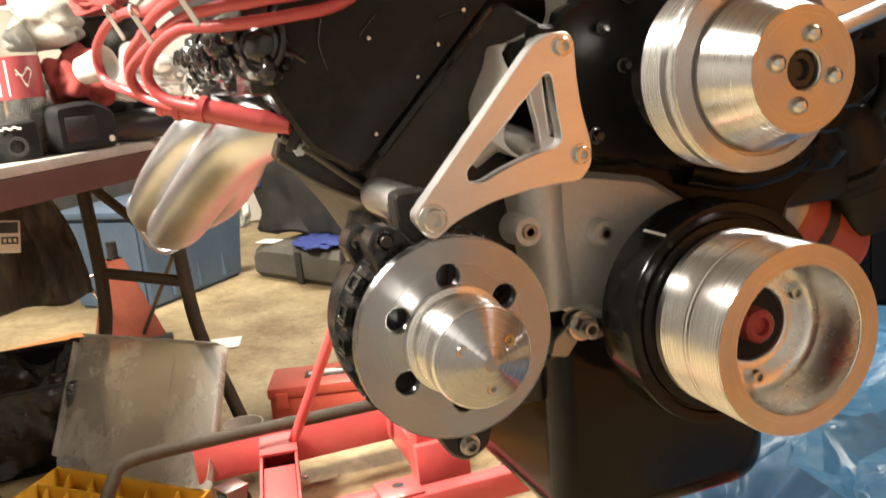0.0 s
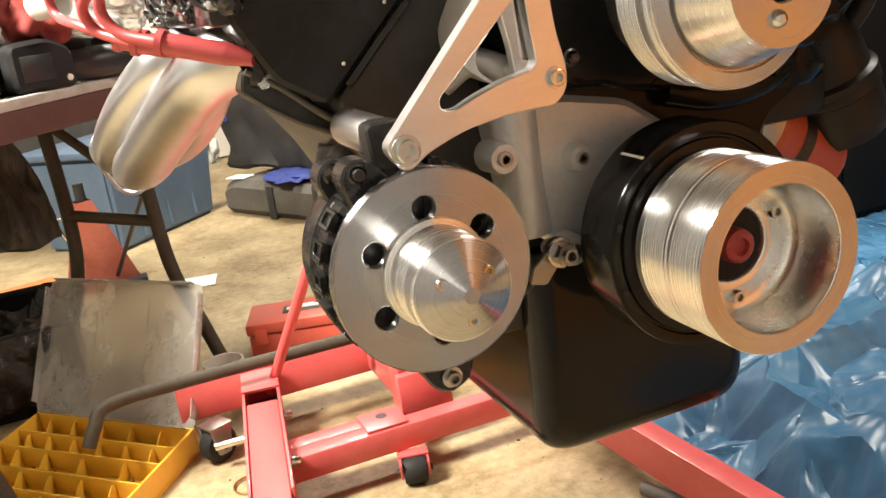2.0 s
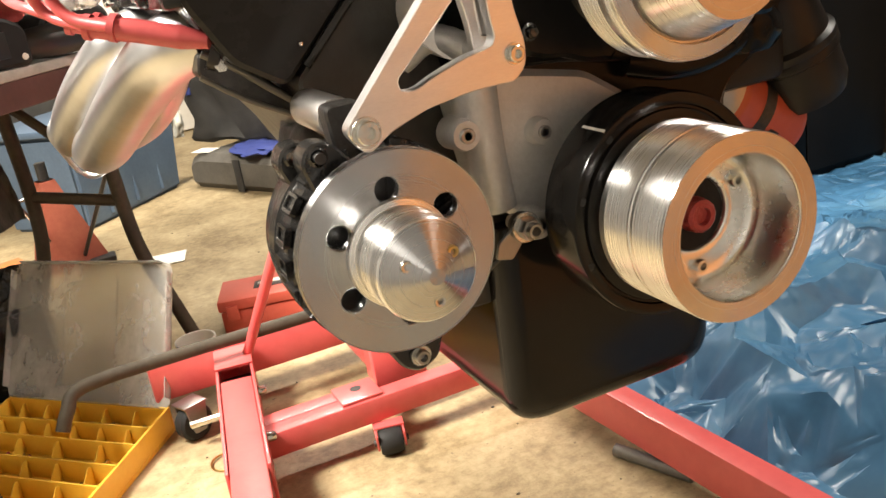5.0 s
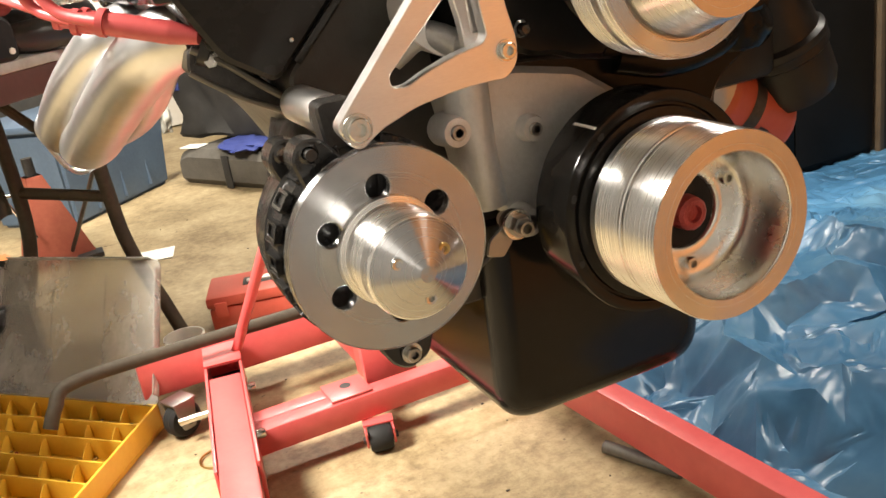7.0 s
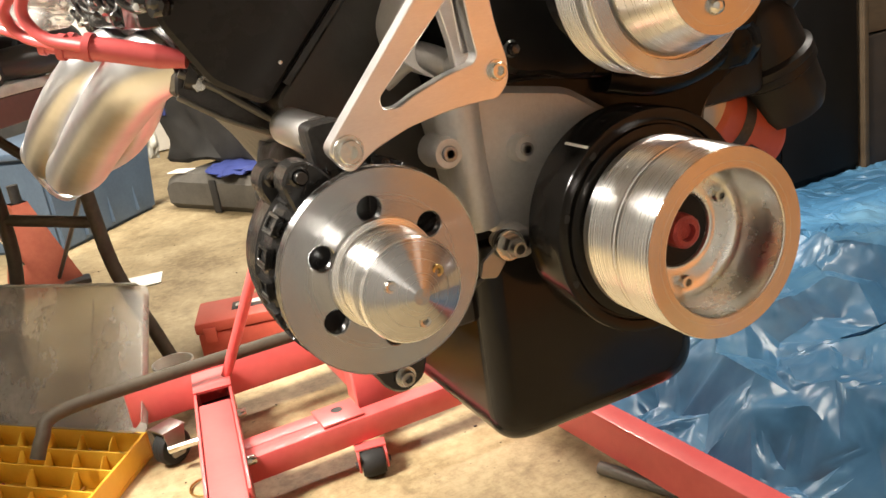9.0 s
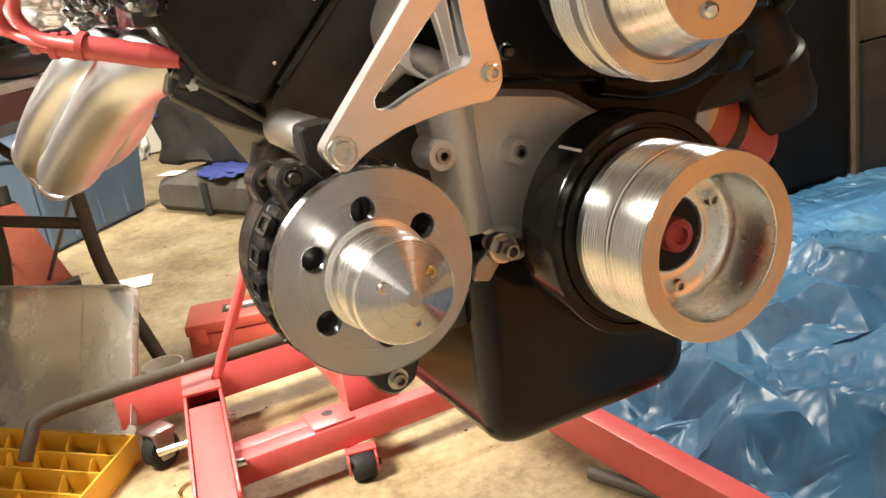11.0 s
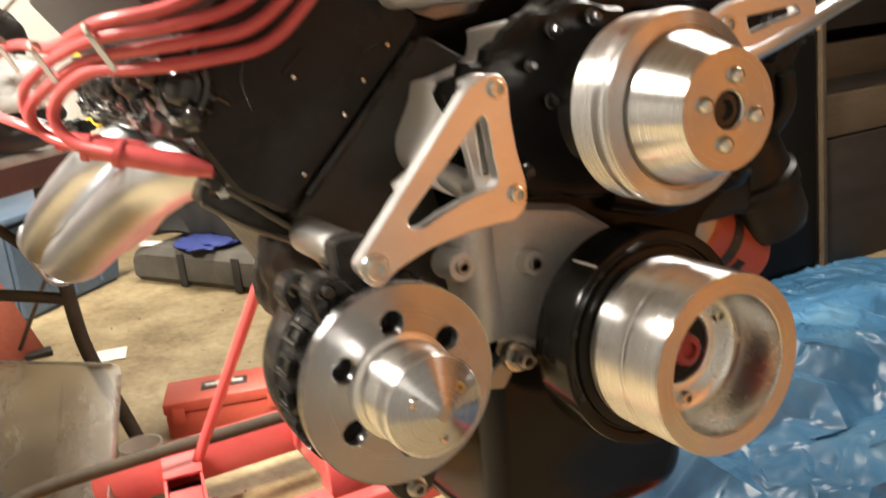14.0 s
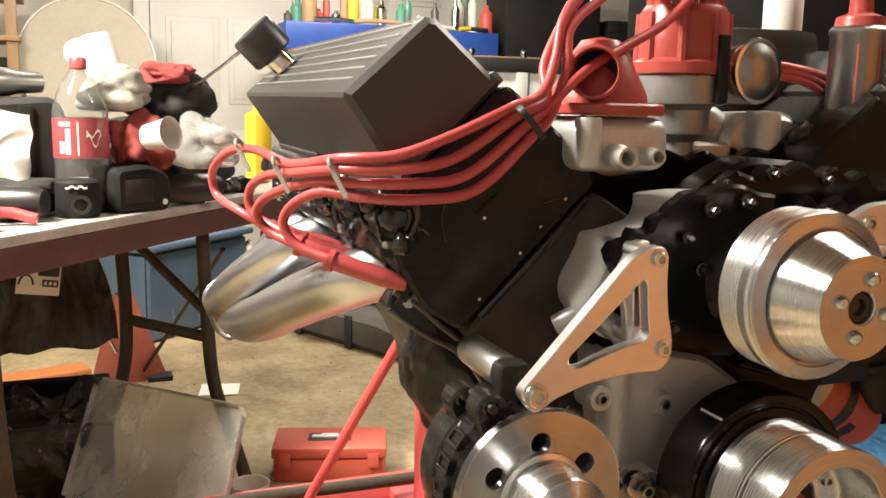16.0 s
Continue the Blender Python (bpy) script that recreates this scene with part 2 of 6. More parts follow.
WHITE_PLASTIC = surface("white_plastic", (0.64, 0.62, 0.58), (0.76, 0.74, 0.7), (0.35, 0.5), 0.0, 6, 60, 0.04)
LABEL_RED = surface("red_bottle_label", (0.3, 0.055, 0.06), (0.38, 0.085, 0.09), (0.3, 0.4), 0.0, 8, 80, 0.0)
COLA = surface("dark_cola", (0.012, 0.005, 0.003), (0.02, 0.008, 0.004), (0.05, 0.1), 0.0, 5, 20, 0.0)
BLUE_BIN = surface("blue_bin_plastic", (0.02, 0.06, 0.28), (0.03, 0.09, 0.38), (0.35, 0.5), 0.0, 5, 60, 0.05)
GREEN = surface("green_bottle_plastic", (0.1, 0.3, 0.2), (0.16, 0.42, 0.3), (0.25, 0.4), 0.0, 5, 60, 0.05)
BRASS = surface("brass_hardware", (0.5, 0.34, 0.12), (0.66, 0.48, 0.2), (0.22, 0.35), 1.0, 20, 150, 0.1)
TIE = surface("black_nylon_tie", (0.012, 0.012, 0.012), (0.025, 0.024, 0.023), (0.4, 0.5), 0.0, 20, 200, 0.1)
CLIP = surface("pale_wire_separator", (0.32, 0.285, 0.245), (0.42, 0.38, 0.33), (0.35, 0.5), 0.0, 20, 200, 0.1)


def clear(name, tint, rough, weight):
    m, n, l, b = material(name)
    vec = coords(n, l)
    f = noise_tex(n, l, vec, 14, 4)
    b.inputs["Base Color"].default_value = (*tint, 1)
    l.new(span(n, l, f, rough * 0.7, rough * 1.3), b.inputs["Roughness"])
    b.inputs["Transmission Weight"].default_value = weight
    b.inputs["IOR"].default_value = 1.3
    return m


def cloudy(name, dark, light):
    """Scuffed translucent plastic: milky blotches that let less through."""
    m, n, l, b = material(name)
    vec = coords(n, l, (1, 1, 0.6))
    f, g = noise_tex(n, l, vec, 9, 5, 0.65), noise_tex(n, l, vec, 70, 4)
    l.new(ramp(n, l, f, [(0.34, dark), (0.66, light)]), b.inputs["Base Color"])
    l.new(span(n, l, f, 0.95, 0.5), b.inputs["Transmission Weight"])
    l.new(span(n, l, g, 0.16, 0.3), b.inputs["Roughness"])
    b.inputs["IOR"].default_value = 1.1
    return m


LID_PLASTIC = cloudy("cloudy_lid_plastic", (0.58, 0.56, 0.52), (0.72, 0.7, 0.66))
PET = clear("clear_bottle_plastic", (0.95, 0.95, 0.93), 0.04, 0.95)
BAG_CLEAR = clear("clear_film_plastic", (0.95, 0.94, 0.9), 0.1, 0.75)
CUP_PLASTIC = clear("frosted_cup_plastic", (0.9, 0.88, 0.82), 0.4, 0.6)


def tarp_material():
    m, n, l, b = material("blue_poly_tarp")
    vec = coords(n, l)
    f1, f2 = noise_tex(n, l, vec, 5, 5), noise_tex(n, l, vec, 24, 4)
    # Ramp runs from fold-dark to lit blue, painted in random blotches.
    l.new(ramp(n, l, f1, [(0.3, (0.03, 0.1, 0.195)), (0.52, (0.054, 0.155, 0.28)), (0.74, (0.105, 0.22, 0.325))]), b.inputs["Base Color"])
    l.new(span(n, l, f2, 0.22, 0.46), b.inputs["Roughness"])
    b.inputs["Specular IOR Level"].default_value = 0.5
    crinkle = n.new("ShaderNodeTexNoise")
    crinkle.noise_type = "RIDGED_MULTIFRACTAL"
    crinkle.inputs["Scale"].default_value, crinkle.inputs["Detail"].default_value = 26, 2
    l.new(vec, crinkle.inputs["Vector"])
    bump(n, l, b, crinkle.outputs["Fac"], 0.16, 0.004)
    return m


TARP = tarp_material()

# ---- building helpers ----
PLACES = {}


def place_of(ob):
    return PLACES.get(ob, Matrix())


def thing(name, label, category, loc, group="", kind=""):
    """An Empty at a thing's base, which carries its parts."""
    ob = new(name)
    ob.empty_display_size = 0.05
    ob.location = loc
    PLACES[ob] = Matrix.Translation(loc)
    return tagged(ob, label, category, group, kind)


def finish(name, bm, mat, angle=35):
    me = bpy.data.meshes.new(name)
    bmesh.ops.recalc_face_normals(bm, faces=bm.faces)
    bm.to_mesh(me)
    bm.free()
    me.materials.append(mat)
    me.polygons.foreach_set("use_smooth", [True] * len(me.polygons))
    me.set_sharp_from_angle(angle=radians(angle))
    return me


def part(name, bm, mat, parent, label="", at=(0, 0, 0), angle=35):
    """Links a bmesh as one mesh object under a thing or a part; its points are relative to 'at'."""
    ob = new(name, finish(name, bm, mat, angle))
    PLACES[ob] = Matrix.Translation(at)
    ob.parent = parent
    ob.matrix_parent_inverse = place_of(parent).inverted()
    ob.matrix_basis = Matrix.Translation(at)
    return tagged(ob, label)


def solo(name, bm, mat, label, category, at=(0, 0, 0), group="", kind="", angle=35):
    """A thing that is a single mesh."""
    ob = new(name, finish(name, bm, mat, angle))
    ob.location = at
    PLACES[ob] = Matrix.Translation(at)
    return tagged(ob, label, category, group, kind)


def B():
    return bmesh.new()


def box(bm, x0, x1, y0, y1, z0, z1, bev=0.002, m=None, seg=2):
    r = bmesh.ops.create_cube(bm, size=1.0)
    vs = r["verts"]
    for v in vs:
        v.co = Vector((x0 + (v.co.x + 0.5) * (x1 - x0), y0 + (v.co.y + 0.5) * (y1 - y0), z0 + (v.co.z + 0.5) * (z1 - z0)))
    if bev:
        es = list({e for v in vs for e in v.link_edges})
        out = bmesh.ops.bevel(bm, geom=es, offset=bev, segments=seg, profile=0.5, affect="EDGES")
        vs = list({v for f in out["faces"] for v in f.verts} | {v for v in vs if v.is_valid})
    if m is not None:
        for v in vs:
            v.co = m @ v.co
    return bm


def lathe(bm, prof, seg=72, m=None, a0=0.0, a1=360.0):
    """Turns a profile of (radius, y) about the y axis."""
    full = a1 - a0 >= 360
    rings = []
    cnt = seg if full else seg + 1
    for r, y in prof:
        if r < 1e-6:
            rings.append([bm.verts.new((0, y, 0))])
        else:
            rings.append([bm.verts.new((r * math.cos(radians(a0 + (a1 - a0) * k / seg)), y, r * math.sin(radians(a0 + (a1 - a0) * k / seg)))) for k in range(cnt)])
    for a, b in zip(rings, rings[1:]):
        for k in range(seg):
            k2 = (k + 1) % cnt if full else k + 1
            if len(a) == 1 and len(b) == 1:
                continue
            if len(a) == 1:
                bm.faces.new((a[0], b[k], b[k2]))
            elif len(b) == 1:
                bm.faces.new((a[k], b[0], a[k2]))
            else:
                bm.faces.new((a[k], b[k], b[k2], a[k2]))
    if m is not None:
        for ring in rings:
            for v in ring:
                v.co = m @ v.co
    return bm


UPRIGHT = pose(0, 0, 0, 90, 0, 0)  # turns a lathe's axis from y to z


def spline(pts, n=6):
    """Points of a smooth curve through the given ones."""
    p = [Vector(q) for q in pts]
    if len(p) < 3:
        return p
    p = [2 * p[0] - p[1]] + p + [2 * p[-1] - p[-2]]
    out = []
    for a, b, c, d in zip(p, p[1:], p[2:], p[3:]):
        for k in range(n):
            t = k / n
            out.append(0.5 * (2 * b + (c - a) * t + (2 * a - 5 * b + 4 * c - d) * t * t + (3 * b - a - 3 * c + d) * t**3))
    return out + [p[-2]]


def tube(bm, pts, r, seg=12, n=6, caps=True):
    """A round tube along a smooth curve; r: a radius, or one for the start and one for the end."""
    p = spline(pts, n) if n > 1 else [Vector(q) for q in pts]
    ra, rb = r if isinstance(r, tuple) else (r, r)
    up, rings = None, []
    for k, q in enumerate(p):
        t = (p[min(k + 1, len(p) - 1)] - p[max(k - 1, 0)]).normalized()
        if up is None:
            up = t.orthogonal().normalized()
        up = (up - t * up.dot(t)).normalized()
        side = t.cross(up)
        rr = ra + (rb - ra) * k / (len(p) - 1)
        rings.append([bm.verts.new(q + rr * (math.cos(2 * math.pi * j / seg) * up + math.sin(2 * math.pi * j / seg) * side)) for j in range(seg)])
    for a, b in zip(rings, rings[1:]):
        for j in range(seg):
            bm.faces.new((a[j], a[(j + 1) % seg], b[(j + 1) % seg], b[j]))
    if caps:
        bm.faces.new(rings[0][::-1]), bm.faces.new(rings[-1])
    return bm


def circle(cx, cz, r, seg=40, a=0.0):
    return [(cx + r * math.cos(a + 2 * math.pi * k / seg), cz + r * math.sin(a + 2 * math.pi * k / seg)) for k in range(seg)]


def rounded(pts, r, seg=5):
    """A closed outline with its corners rounded; r: one radius or one a corner."""
    out, n = [], len(pts)
    for k in range(n):
        a, b, c = Vector(pts[k - 1]), Vector(pts[k]), Vector(pts[(k + 1) % n])
        rr = r[k] if isinstance(r, (list, tuple)) else r
        d = min(rr, 0.45 * (a - b).length, 0.45 * (c - b).length)
        p, q = b + (a - b).normalized() * d, b + (c - b).normalized() * d
        for j in range(seg + 1):
            t = j / seg
            out.append(tuple((1 - t) ** 2 * p + 2 * t * (1 - t) * b + t * t * q))
    return out


def plate(bm, loops, y0, y1, bev=0.0, m=None):
    """A plate with holes: outlines in x and z (the first one the rim), from y0 to y1."""
    caps, verts = ([], []), []
    for loop in loops:
        sides = [[bm.verts.new((x, y, z)) for x, z in loop] for y in (y0, y1)]
        verts += sides[0] + sides[1]
        k = len(loop)
        for c, s in zip(caps, sides):
            c += [bm.edges.new((s[j], s[(j + 1) % k])) for j in range(k)]
        for j in range(k):
            bm.faces.new((sides[0][j], sides[0][(j + 1) % k], sides[1][(j + 1) % k], sides[1][j]))
    rim = list(caps[0]) + list(caps[1])
    for c in caps:
        bmesh.ops.triangle_fill(bm, edges=c, use_beauty=True, use_dissolve=False)
    if bev:
        out = bmesh.ops.bevel(bm, geom=[e for e in rim if e.is_valid], offset=bev, segments=1, affect="EDGES")
        verts = [v for v in verts if v.is_valid] + [v for f in out["faces"] for v in f.verts]
    if m is not None:
        for v in set(verts):
            v.co = m @ v.co
    return bm


def blob(bm, c, s, amp, seed, cells=5.0, sub=4, fold=0.0):
    """A crumpled lump: a ball of half sizes s round c, pushed about by noise."""
    r = bmesh.ops.create_icosphere(bm, subdivisions=sub, radius=1.0)
    for v in r["verts"]:
        d = v.co.normalized()
        q = d * cells * 0.5 + Vector((seed * 3.1, seed * 1.7, seed))
        k = 1 + amp * noise.fractal(q, 0.8, 2.0, 3) - fold * abs(noise.noise(q * 1.9))
        v.co = Vector(c) + Vector((d.x * s[0] * k, d.y * s[1] * k, max(d.z * k, -0.75) * s[2]))
    return bm


def rag(bm, c, s, seed, folds=1.7):
    """A crumpled cloth: a slumped lump of half sizes s with swells and long folds that cross it."""
    r = bmesh.ops.create_icosphere(bm, subdivisions=5, radius=1.0)
    o = Vector((seed * 3.1, seed * 1.7, seed))
    turn = seed * 1.9
    for v in r["verts"]:
        d = v.co.normalized()
        along = d.x * math.cos(turn) + d.y * math.sin(turn) + 0.5 * d.z
        w = along * 2.6 * folds + 1.6 * noise.noise(d * 1.2 + o)
        k = 0.86 + 0.4 * noise.noise(d * 1.15 + o * 2) + 0.17 * math.sin(w) ** 2 + 0.05 * noise.noise(d * 3.1 + o)
        k -= 0.16 * max(0.0, 1 - 2.2 * abs(noise.noise(d * 1.05 + o + 0.35 * noise.noise_vector(d * 0.9 - o)))) ** 1.3
        v.co = Vector(c) + Vector((d.x * s[0] * k, d.y * s[1] * k, max(d.z * k, -0.75) * s[2]))
    return bm


def bolt(name, parent, x, y, z, r, mat, hexed=True, label="", depth=0.006):
    """A socket-head bolt that looks along -y."""
    bm = B()
    lathe(bm, [(0, 0), (r * 0.5, 0), (r * 0.5, -depth * 0.55), (r * 0.56, -depth), (r * 0.9, -depth), (r, -depth * 0.85), (r, depth * 0.3)] if hexed
          else [(0, -depth * 1.25), (r * 0.45, -depth * 1.15), (r * 0.8, -depth * 0.75), (r, -depth * 0.2), (r, depth * 0.3)], 20)
    return part(name, bm, mat, parent, label, (x, y, z))


# ---- the room ----
def wall(name, x0, x1, y0, y1, z0, z1, mat, label, category="wall"):
    return solo(name, box(B(), x0, x1, y0, y1, z0, z1, 0), mat, label, category, kind="structure")


# Ceiling, west and south walls are unseen; their tones shape the reflections.
wall("floor", -3.2, 3.6, -1.5, 5.3, -0.12, 0.0, CONCRETE, "tan stained concrete garage floor with dust", "floor")
wall("ceiling", -3.2, 3.6, -1.5, 5.3, 2.42, 2.5, CEILING, "bare brown boarded garage ceiling", "ceiling")
wall("wall_north", -3.2, 3.6, 5.02, 5.3, 0.0, 2.42, CREAM, "cream painted wall behind the doors")
wall("wall_west", -3.2, -3.0, -1.5, 5.02, 0.0, 2.42, GREY_WALL, "grey boarded side wall of the garage")
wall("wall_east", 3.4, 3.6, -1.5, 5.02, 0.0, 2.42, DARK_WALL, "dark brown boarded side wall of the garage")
# Set close behind the eye so the pulleys mirror grey, not lit floor.
wall("wall_south", -3.0, 0.1499, -1.5, -0.86, 0.0, 2.42, GREY_WALL, "unseen grey boarded end wall set close for its reflection")
wall("wall_south_corner", 1.3001, 3.4, -1.5, -1.1, 0.0, 2.42, GREY_WALL, "unseen grey boarded end wall beside the orange panel")
# Unseen orange panel, added to colour the reflections in the machined faces.
wall("orange_reflector_panel", 0.15, 1.3, -1.5, -0.95, 0.0, 2.42, ORANGE_PANEL, "plain unseen orange panel added for the orange pulley reflections")


def panel_door(x0, x1, y, z1):
    """A white six-panel door leaf in its frame, set on the north wall."""
    ob = tagged(new("door_1", finish("door_1", box(B(), x0, x1, y - 0.035, y, 0.01, z1, 0.003), WHITE_DOOR)), "closed white panelled door in the cream wall", "door", kind="structure")
    PLACES[ob] = Matrix()
    w = (x1 - x0)
    for col in (0, 1):
        px0 = x0 + w * (0.1 + 0.43 * col)
        for za, zb in ((0.2, 0.8), (0.95, 1.45), (1.58, 1.9)):
            bm = B()
            box(bm, px0, px0 + w * 0.37, y - 0.043, y - 0.034, za, zb, 0.006)
            box(bm, px0 + 0.03, px0 + w * 0.37 - 0.03, y - 0.05, y - 0.04, za + 0.03, zb - 0.03, 0.006)
            part("panel", bm, WHITE_DOOR, ob)
    for name, a, b, za, zb in (("jamb", x0 - 0.09, x0 - 0.005, 0, z1 + 0.09), ("jamb", x1 + 0.005, x1 + 0.09, 0, z1 + 0.09), ("head_trim", x0 - 0.004, x1 + 0.004, z1 + 0.005, z1 + 0.09)):
        part(name, box(B(), a, b, y - 0.05, y + 0.001, za, zb, 0.004), WHITE_DOOR, ob)
    return ob


panel_door(-0.32, 0.5, 5.015, 2.04)
door_2 = panel_door(0.72, 1.54, 5.015, 2.04)
door_2.name = "door_2"

# ---- the engine ----
C45 = math.sqrt(0.5)
ENGINE = thing("engine", "black vee eight car engine with bright aluminium pulleys on a stand", "engine", (0, 0.45, 0.4))


def bank(v, u, side=-1):
    """x and z of a point of a cylinder bank: v up towards the valley, u out along the bores."""
    return (-side * (v - u) * C45, (v + u) * C45)


# block and front plate
block = B()
plate(block, [rounded([(-0.275, 0.768), (-0.135, 0.908), (-0.06, 0.862), (0.06, 0.862), (0.135, 0.908), (0.275, 0.768), (0.2, 0.665), (0.165, 0.6), (0.15, 0.52), (-0.15, 0.52), (-0.165, 0.6), (-0.2, 0.665)], 0.012)], 0.222, 0.8, 0.003)
BLOCK = part("engine_block", block, BLACK_BLOCK, ENGINE, "gloss black painted cast iron block")
for y in (0.3, 0.42, 0.54, 0.66):
    part("core_plug", lathe(B(), [(0, 0.004), (0.02, 0.004), (0.022, 0), (0.026, 0), (0.027, 0.006)], 24, pose(-0.186, y, 0.655, 0, 0, 0) @ pose(0, 0, 0, 0, 0, -90) @ pose(0, 0, 0, 0, 0, 0)), BLACK_GLOSS, BLOCK)
part("mount_boss", blob(B(), (-0.19, 0.46, 0.635), (0.055, 0.15, 0.075), 0.16, 3, 3, 5), BLACK_BLOCK, BLOCK)
part("deck_edge", tube(B(), [(-0.262, 0.221, 0.783), (-0.2, 0.217, 0.846), (-0.145, 0.221, 0.9)], 0.0042, 10, 4), FIN_BLACK, BLOCK)

rail = B()
plate(rail, [rounded([(-0.14, 0.9), (-0.132, 0.94), (-0.112, 0.926), (-0.09, 0.918), (-0.045, 0.922), (-0.03, 0.94), (-0.012, 0.948), (0.01, 0.939), (0.04, 0.947), (0.06, 0.938), (0.088, 0.94), (0.11, 0.95), (0.13, 0.946), (0.15, 0.96), (0.165, 0.9), (0.1, 0.862), (-0.1, 0.862)], 0.004)], 0.272, 0.296, 0.004)
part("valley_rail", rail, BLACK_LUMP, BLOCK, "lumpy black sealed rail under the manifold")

# black front casting between the heads
front = B()
plate(front, [rounded([(-0.145, 0.77), (-0.14, 0.845), (-0.085, 0.868), (-0.06, 0.892), (-0.03, 0.92), (0.02, 0.945), (0.1, 0.94), (0.19, 0.885), (0.225, 0.77), (0.2, 0.72), (0.145, 0.69), (0.12, 0.62), (-0.12, 0.68)], 0.02)], 0.176, 0.2235, 0.006)
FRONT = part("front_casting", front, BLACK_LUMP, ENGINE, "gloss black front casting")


def wavy(pts, amp, waves, n=9):
    """An outline whose sides swell in and out like a cast flange between its bolts."""
    out, run = [], 0.0
    for a, b in zip(pts, pts[1:] + pts[:1]):
        a, b = Vector(a), Vector(b)
        d = (b - a)
        side = Vector((-d.y, d.x)).normalized()
        for k in range(n):
            t = k / n
            p = a + d * t + side * amp * math.sin((run + d.length * t) * waves)
            out.append((p.x, p.y))
        run += d.length
    return out


for name, pts, y0, y1, amp in (
        ("valley_flange", [(-0.05, 0.9), (-0.03, 0.925), (0.06, 0.938), (0.15, 0.928), (0.225, 0.9), (0.23, 0.84), (0.12, 0.83), (-0.02, 0.85), (-0.05, 0.87)], 0.152, 0.1755, 0.0055),
        ("pump_flange", [(-0.03, 0.922), (0.02, 0.91), (0.03, 0.8), (-0.02, 0.745), (-0.1, 0.765), (-0.142, 0.8), (-0.1690, 0.8600), (-0.1640, 0.8690), (-0.1470, 0.8710), (-0.1430, 0.8800), (-0.1260, 0.8810), (-0.1220, 0.8890), (-0.1070, 0.8950), (-0.1020, 0.9040), (-0.0860, 0.9130)], 0.13, 0.152, 0.0012),
        ("pump_flange", [(0.05, 0.905), (0.13, 0.9), (0.18, 0.86), (0.19, 0.78), (0.12, 0.74), (0.03, 0.745)], 0.13, 0.152, 0.006)):
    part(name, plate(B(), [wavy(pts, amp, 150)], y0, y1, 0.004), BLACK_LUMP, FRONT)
for k, (x, y, z, r) in enumerate(((-0.062, 0.124, 0.898, 0.0045), (-0.125, 0.124, 0.862, 0.0045), (-0.132, 0.124, 0.822, 0.0045), (-0.1, 0.124, 0.785, 0.0045), (-0.02, 0.124, 0.905, 0.0045), (-0.088, 0.124, 0.872, 0.0035), (-0.07, 0.124, 0.84, 0.004), (0.08, 0.128, 0.893, 0.0045), (0.16, 0.128, 0.85, 0.0045), (-0.03, 0.15, 0.922, 0.004), (0.1, 0.15, 0.924, 0.004), (0.19, 0.15, 0.9, 0.004), (0.03, 0.15, 0.93, 0.004))):
    bm = lathe(B(), [(r * 1.7, 0.004), (r * 1.65, -0.001), (r * 1.2, -0.002)], 20)
    lathe(bm, [(r * 1.1, -0.001), (r, -0.007), (r * 0.85, -0.0085), (0, -0.0088)], 6)
    part("casting_bolt", bm, FIN_BLACK, FRONT, "", (x, y, z))
for k, (x, z, rx, rz) in enumerate(((0.12, 0.78, 0.05, 0.045), (0.17, 0.74, 0.035, 0.03), (0.2, 0.87, 0.04, 0.04))):
    part("casting_lump", blob(B(), (x, 0.172, z), (rx, 0.024, rz), 0.14, k + 1, 1.9, 4), BLACK_LUMP, FRONT)

# cast timing cover
cover = B()
plate(cover, [rounded([(-0.153, 0.748), (-0.09, 0.75), (-0.02, 0.735), (0.03, 0.7), (0.03, 0.6), (-0.07, 0.6), (-0.1, 0.612), (-0.135, 0.636), (-0.144, 0.69)], 0.012)], 0.17, 0.2205, 0.006)
tube(cover, [(-0.134, 0.176, 0.752), (-0.131, 0.176, 0.69), (-0.123, 0.176, 0.63)], (0.022, 0.0165), 28, 5)
COVER = part("timing_cover", cover, ALU_CAST, ENGINE, "bare cast aluminium timing cover")
for x, y, z, r in ((-0.153, 0.158, 0.706, 0.0125), (-0.079, 0.157, 0.693, 0.011), (-0.098, 0.15, 0.612, 0.013)):
    part("boss", lathe(B(), [(0, 0), (r, 0), (r * 1.15, 0.006), (r * 1.25, 0.03)], 24), ALU_CAST, COVER, "", (x, y, z))
    bolt("cover_bolt", COVER, x, y, z, r * 0.55, DULL_CAN, depth=0.0035)

# oil pan
pan = B()
PR = 0.024
sec = [(-0.122, 0.6), (-0.127, 0.38), (0.129, 0.38), (0.128, 0.6)]
rim = rounded(sec, [0.004, 0.045, 0.045, 0.004], 10)
rings = []
for k in range(9):  # the rounded front edge of the sump
    a = radians(90 * k / 8)
    s, y = PR * (1 - math.sin(a)), 0.196 + PR * (1 - math.cos(a))
    rings.append([pan.verts.new((x * (1 - s / 0.12), y, z + (0.62 - z) / 0.215 * s)) for x, z in rim])
rings.append([pan.verts.new((x, 0.46, z)) for x, z in rim])
for a, c in zip(rings, rings[1:]):
    for k in range(len(rim)):
        pan.faces.new((a[k], a[(k + 1) % len(rim)], c[(k + 1) % len(rim)], c[k]))
pan.faces.new(rings[0]), pan.faces.new(rings[-1][::-1])
box(pan, -0.115, 0.115, 0.44, 0.78, 0.47, 0.55, 0.02)
PAN = part("oil_pan", pan, BLACK_PAN, ENGINE, "deep smooth black painted oil pan", angle=60)
part("pan_rail", box(B(), -0.152, 0.152, 0.225, 0.78, 0.538, 0.556, 0.005), BLACK_PAN, PAN)
